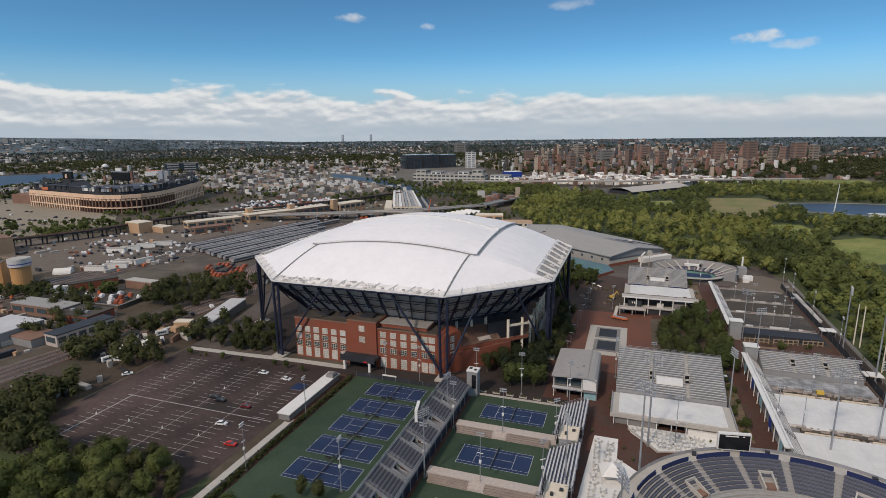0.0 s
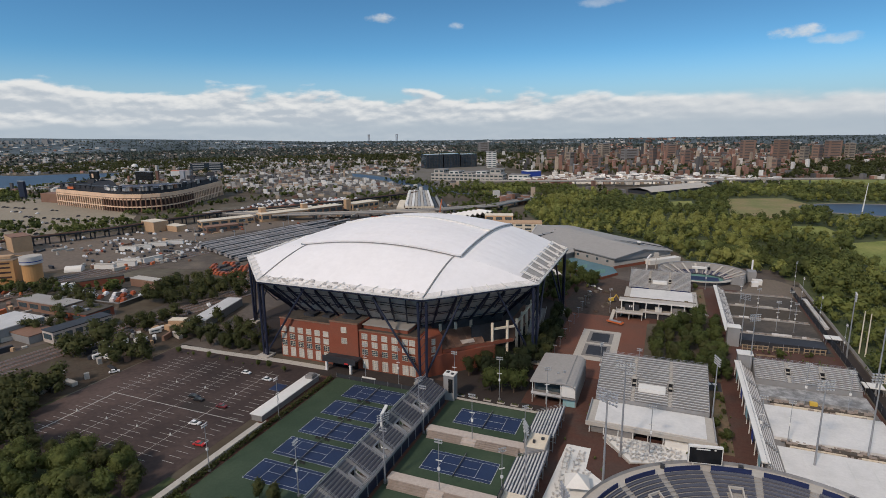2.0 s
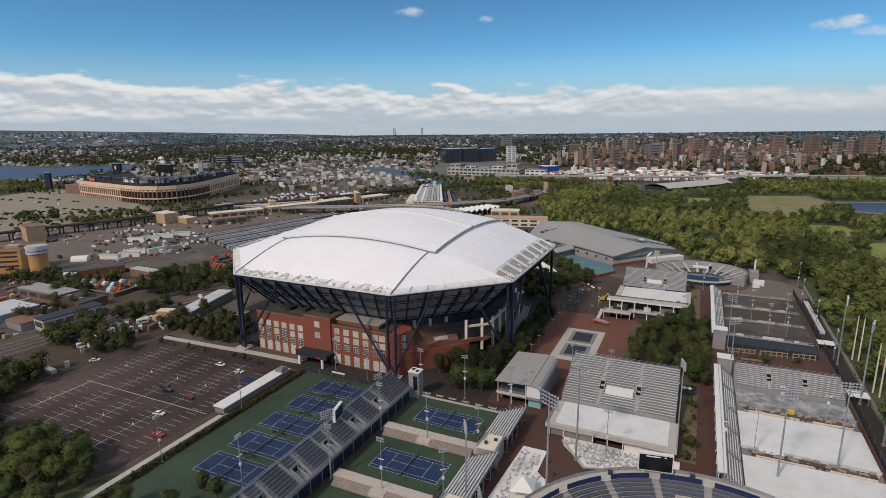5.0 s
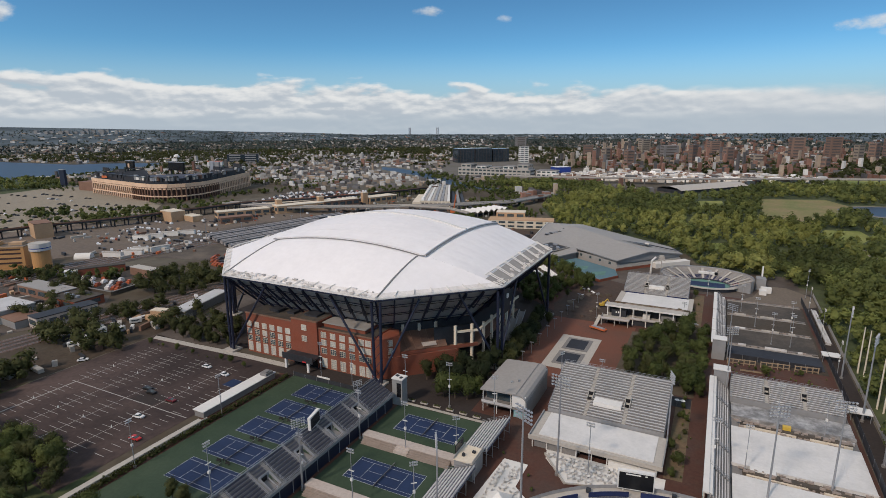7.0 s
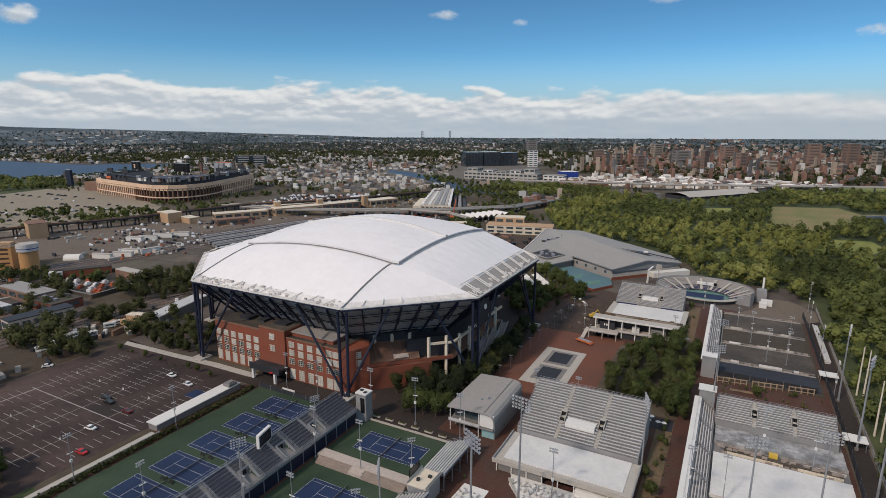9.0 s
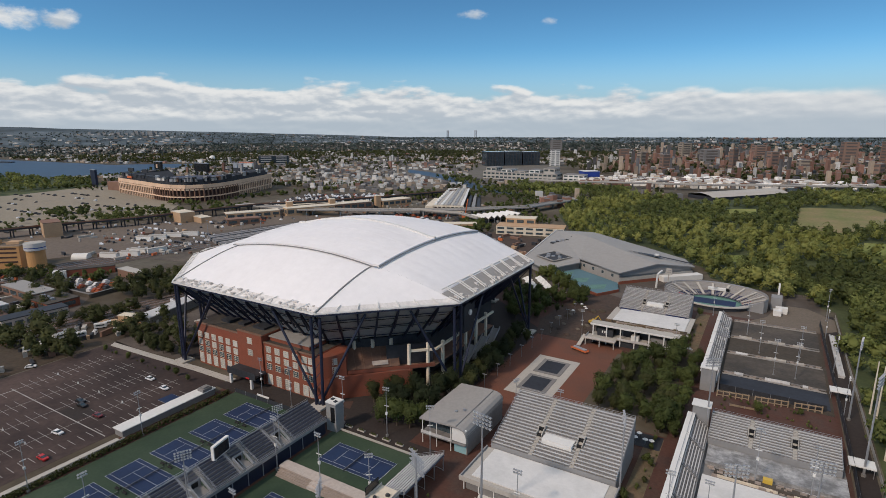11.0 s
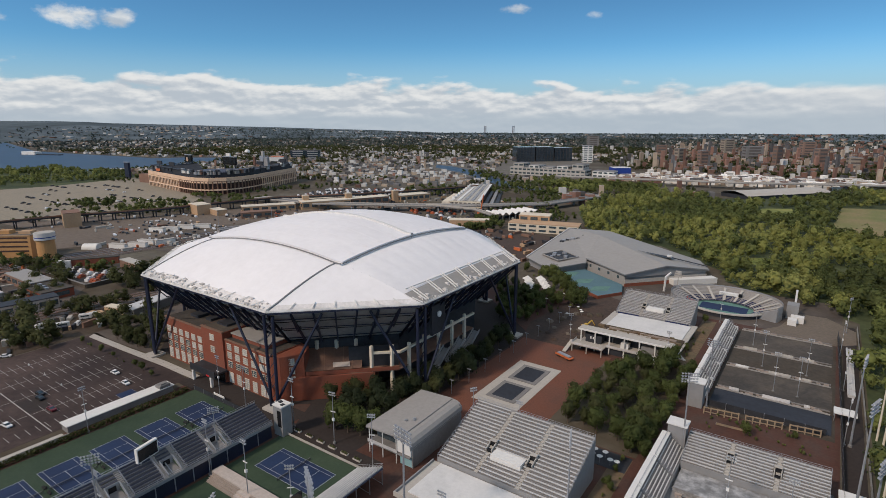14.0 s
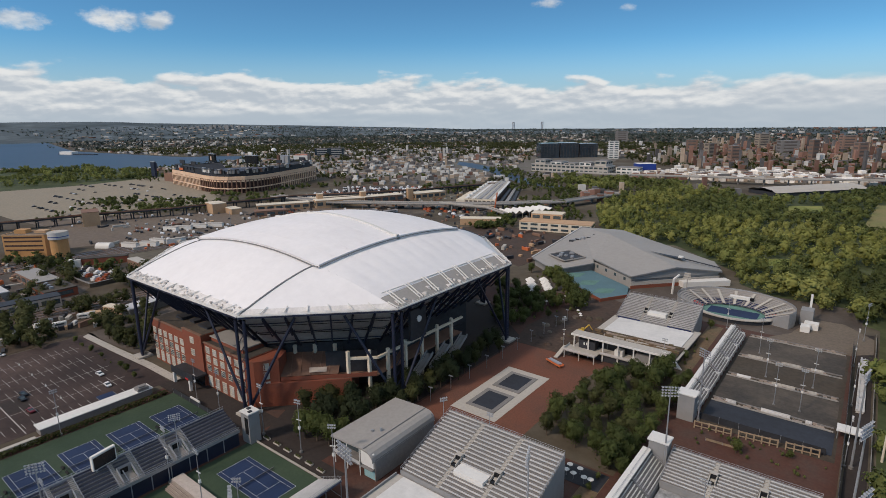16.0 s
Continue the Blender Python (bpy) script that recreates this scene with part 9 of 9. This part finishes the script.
for x, y, rz, s_ in ((6.5, 157, 150, 1.3), (9.6, 183, -10, 0.95), (38.6, 214, -70, 0.76), (56.2, 264.5, 30, 0.8), (67, 198, 20, 0.85), (84, 209.3, 10, 0.85), (100.5, 262, 70, 0.95), (100.8, 232, 70, 0.95), (1.5, 118, 120, 0.85), (-14.0, 148, -60, 0.75), (95, 168, 40, 1.0), (100, 300, 80, 0.9), (56.8, 301.5, 150, 0.75), (-60.9, 178.3, 60, 0.53), (-56.4, 142.6, 60, 0.67)):
    m_ = pose(x, y, 0, 0, 0, rz) @ Matrix.Scale(s_, 4)
    if first:
        big.matrix_basis, first = m_, False
    else:
        copy_thing(big, m_)

# ---- cafe furniture ----
tb = thing("cafe_table", "white cafe table with four white chairs", "table", -2, 176, 0.12, 0, "cafe tables")
part("tabletop", Geo().tube((0, 0, 0.7), (0, 0, 0.76), 0.6, 12), M["white"], tb)
part("pedestal", Geo().tube((0, 0, 0), (0, 0, 0.7), 0.07), M["galv"], tb)
for k in range(4):
    a = k * 90 + 45
    x, y = 0.95 * math.cos(radians(a)), 0.95 * math.sin(radians(a))
    part("chair", Geo().box(x - 0.24, x + 0.24, y - 0.24, y + 0.24, 0.42, 0.48).box(x * 1.22 - 0.22, x * 1.22 + 0.22, y * 1.22 - 0.22, y * 1.22 + 0.22, 0.48, 0.9).box(x - 0.2, x - 0.15, y - 0.2, y + 0.2, 0, 0.42).box(x + 0.15, x + 0.2, y - 0.2, y + 0.2, 0, 0.42), M["alu"], tb)
rng = random.Random(9)
for i in range(5):
    for j in range(15):
        x, y = -9.5 + i * 3.3 + rng.uniform(-0.5, 0.5), 132 + j * 3.4 + rng.uniform(-0.5, 0.5)
        if inside(x, y, [(-11, 122), (5, 122), (6.5, 163), (-1, 171), (-1, 183), (-7.4, 183)]) and not (abs(x + 1) < 4.5 and abs(y - 160) < 5):
            copy_thing(tb, pose(x, y, 0.12, 0, 0, rng.uniform(0, 90)))
for i in range(9):
    for j in range(4):
        x, y = 6 + i * 2.6 + rng.uniform(-0.4, 0.4), 183 + j * 2.8 + rng.uniform(-0.4, 0.4)
        if inside(x, y, [(5, 190), (13.5, 181.5), (30, 186.5), (30, 193.5), (4.5, 193.5)]):
            copy_thing(tb, pose(x, y, 0.16, 0, 0, rng.uniform(0, 90)))
solid("terrace_kerb", Geo().beam((3.2, 192, 0.4), (12.8, 179.6, 0.4), 0.5, 0.7).beam((12.8, 179.6, 0.4), (24, 183.2, 0.4), 0.4, 0.4), M["concrete"], "low white kerb round the shop terrace", "kerb", "structure")
tent = thing("tent", "white pyramid tent on the cafe terrace", "tent", -1.2, 160.5, 0.12, 12)
part("canopy", Geo().add([(-3.6, -3.6, 2.6), (3.6, -3.6, 2.6), (3.6, 3.6, 2.6), (-3.6, 3.6, 2.6), (0, 0, 5.6)], [(0, 1, 4), (1, 2, 4), (2, 3, 4), (3, 0, 4), (3, 2, 1, 0)]), M["white"], tent)
for a in (-3.5, 3.5):
    for b in (-3.5, 3.5):
        part("post", Geo().tube((a, b, 0), (a, b, 2.6), 0.06), M["galv"], tent)
for x, y, s_ in [(x, y, 0.78) for x, y in TENTS] + [(74, 170, 1.4)]:
    copy_thing(tent, pose(x, y, 0.1, 0, 0, -45) @ Matrix.Scale(s_, 4))
umb = thing("parasol", "round white parasol over the dark terrace", "parasol", 42, 256, 0.12, 0, "parasols")
part("canopy", Geo().tube((0, 0, 2.2), (0, 0, 2.7), 0.95, 10, 0.1), M["white"], umb)
part("pole", Geo().tube((0, 0, 0), (0, 0, 2.2), 0.05), M["galv"], umb)
for i in range(6):
    copy_thing(umb, pose(34 + (i % 4) * 2.6 + rng.uniform(-0.4, 0.4), 246 + (i // 4) * 2.6 + rng.uniform(-0.4, 0.4), 0.12))
for x, y in ((-22, 376), (-19, 372), (-26, 380), (-29, 386), (-24, 388), (-33, 391), (-38, 394), (-42.7, 379.6), (-36.9, 387.6), (-23, 362.5), (-17.5, 369.6)):
    copy_thing(umb, pose(x, y, 0.1))
slab("terrace_dark", rect(31.5, 44.4, 244.2, 253), -1, 0.12, M["dark"], "dark paved terrace with parasols", "terrace")


# ---- cars in the near car park ----
def make_car(paint, label):
    t = thing("car", label, "car", 0, 0, 0.05, 0, "parked cars")
    b = Geo()
    prof = [(-2.2, 0.35), (-2.25, 0.75), (-1.9, 0.9), (-1.1, 0.98), (1.0, 0.98), (2.1, 0.85), (2.2, 0.6), (2.15, 0.35)]
    b.sheet([[(x, -0.88, z) for x, z in prof], [(x, 0.88, z) for x, z in prof]])
    for y in (-0.88, 0.88):
        b.add([(x, y, z) for x, z in prof], [tuple(range(len(prof))) if y < 0 else tuple(range(len(prof) - 1, -1, -1))])
    part("body", b, paint, t)
    c = Geo()
    cab = [(-1.7, 0.92), (-1.2, 1.42), (0.4, 1.45), (1.15, 0.97)]
    c.sheet([[(x, -0.72, z) for x, z in cab], [(x, 0.72, z) for x, z in cab]])
    for y in (-0.72, 0.72):
        c.add([(x, y, z) for x, z in cab], [(0, 1, 2, 3) if y < 0 else (3, 2, 1, 0)])
    part("cabin", c, M["glass"], t, "dark glazed cabin")
    part("roof", Geo().box(-1.15, 0.38, -0.7, 0.7, 1.42, 1.48), paint, t)
    for x in (-1.35, 1.35):
        for y in (-0.8, 0.8):
            part("wheel", Geo().tube((x, y - 0.1, 0.33), (x, y + 0.1, 0.33), 0.33, 12), M["black"], t)
    return t


silver = mat("white car paint", (0.7, 0.7, 0.7), 0.3, var=0.03)
maroon = mat("maroon car paint", (0.14, 0.02, 0.025), 0.3, var=0.05)
coal = mat("black car paint", (0.02, 0.02, 0.022), 0.3, var=0.05)
cars = {"w": make_car(silver, "white saloon car parked on asphalt"), "m": make_car(maroon, "dark red saloon car parked on asphalt"), "k": make_car(coal, "black saloon car parked on asphalt"), "r": make_car(M["red"], "bright red saloon car parked on asphalt")}
used = set()
for k, x, y, rz in (("w", -139, 148.4, 8), ("m", -139, 162, 4), ("w", -151.4, 190, 2), ("w", -138.1, 187.8, -3), ("k", -156.2, 164.5, 5), ("r", -126.5, 138.2, 3), ("k", -152, 163, 4), ("w", -209, 170, 50)):
    m_ = pose(x, y, 0.06, 0, 0, rz)
    if k in used:
        copy_thing(cars[k], m_)
    else:
        cars[k].matrix_basis = m_
        used.add(k)
for x in (-190.5, -174, -158, -141.5):
    for y in (139.5, 172.5):
        solid("bollard", Geo().tube((x, y, 0), (x, y, 0.7), 0.3, 10, 0.25).tube((x, y, 0.7), (x, y, 1.2), 0.08, 6), M["white"], "white painted concrete bollard between parking bays", "bollard")
slab("parking_patch", [(-156, 155.8), (-143, 156.2), (-142, 163), (-150, 164.2), (-155, 163.4)], -0.5, 0.056, M["asphalt"], "dark patch on the car park surface", "patch")

# ---- building-site clutter on the plaza ----
truck = thing("flatbed_truck", "orange flatbed trailer on the brick plaza", "truck", -3.5, 312.5, 0.06, -22)
part("bed", Geo().box(-4.5, 4.5, -1.2, 1.2, 0.7, 1.1).box(-4.5, 4.5, -1.2, -1.1, 1.1, 1.5).box(-4.5, 4.5, 1.1, 1.2, 1.1, 1.5), M["orange"], truck)
part("load", Geo().box(-3.5, 3.6, -0.9, 0.9, 1.1, 1.7), M["galv"], truck)
for x in (-3.2, -2, 3):
    for y in (-1, 1):
        part("wheel", Geo().tube((x, y - 0.15, 0.45), (x, y + 0.15, 0.45), 0.45, 10), M["black"], truck)
dg = thing("excavator", "small yellow excavator beside the pavilion", "excavator", -9, 352, 0.06, 40)
part("tracks", Geo().box(-1.8, 1.8, -1.3, -0.8, 0, 0.8).box(-1.8, 1.8, 0.8, 1.3, 0, 0.8), M["black"], dg)
part("cab", Geo().box(-1.6, 0.9, -1.1, 1.1, 0.8, 2.0).box(-0.2, 0.9, -1.0, 0.1, 2.0, 3.0), M["yellow"], dg)
part("boom", Geo().beam((0.9, 0.4, 1.6), (3.6, 0.4, 4.2), 0.4, 0.5).beam((3.6, 0.4, 4.2), (5.4, 0.4, 1.4), 0.3, 0.4), M["yellow"], dg)
part("bucket", Geo().box(5.0, 5.8, 0, 0.8, 0.7, 1.4), M["black"], dg)
heap = thing("rubble_heap", "heaps of brown earth and rubble", "rubble", -16, 345)
for i in range(26):
    x, y = rng.uniform(-12, 10), rng.uniform(-16, 30)
    r = rng.uniform(0.8, 2.6)
    part("mound", Geo().tube((x, y, 0), (x + 0.3, y, r * 0.3), r, 9, r * 0.7).tube((x + 0.3, y, r * 0.3), (x + 0.45, y - 0.1, r * 0.55), r * 0.7, 9, r * 0.15), (M["dirt"], M["siteearth"], M["gravel"])[i % 3], heap)
for i in range(10):
    solid("street_lamp", Geo().tube((-26 + i * 0.4, 256 + i * 12, 0), (-26 + i * 0.4, 256 + i * 12, 6), 0.1, 6).box(-26.9 + i * 0.4, -25.1 + i * 0.4, 255.8 + i * 12, 256.2 + i * 12, 5.7, 6), M["galv"], "slim grey plaza lamp beside the stadium", "street lamp")
crane = thing("crane_mast", "orange lattice crane behind the dome", "crane", -238, 628)
part("mast", Geo().beam((0, 0, 0), (4, 0, 22), 1.0, 1.0), M["orange"], crane)
part("cab", Geo().box(-3, 3, -2, 2, 0, 3), M["orange"], crane)
solid("tall_mast", Geo().tube((238, 808, 0), (240, 808, 36), 0.8, 8, 0.35), M["white"], "tall white mast beside the pond", "mast")
solid("pond_pavilion", Geo().box(264, 280, 772, 778, 0, 3.4).box(263, 281, 771, 779, 3.4, 3.9), M["white"], "low white boathouse beside the pond", "building")
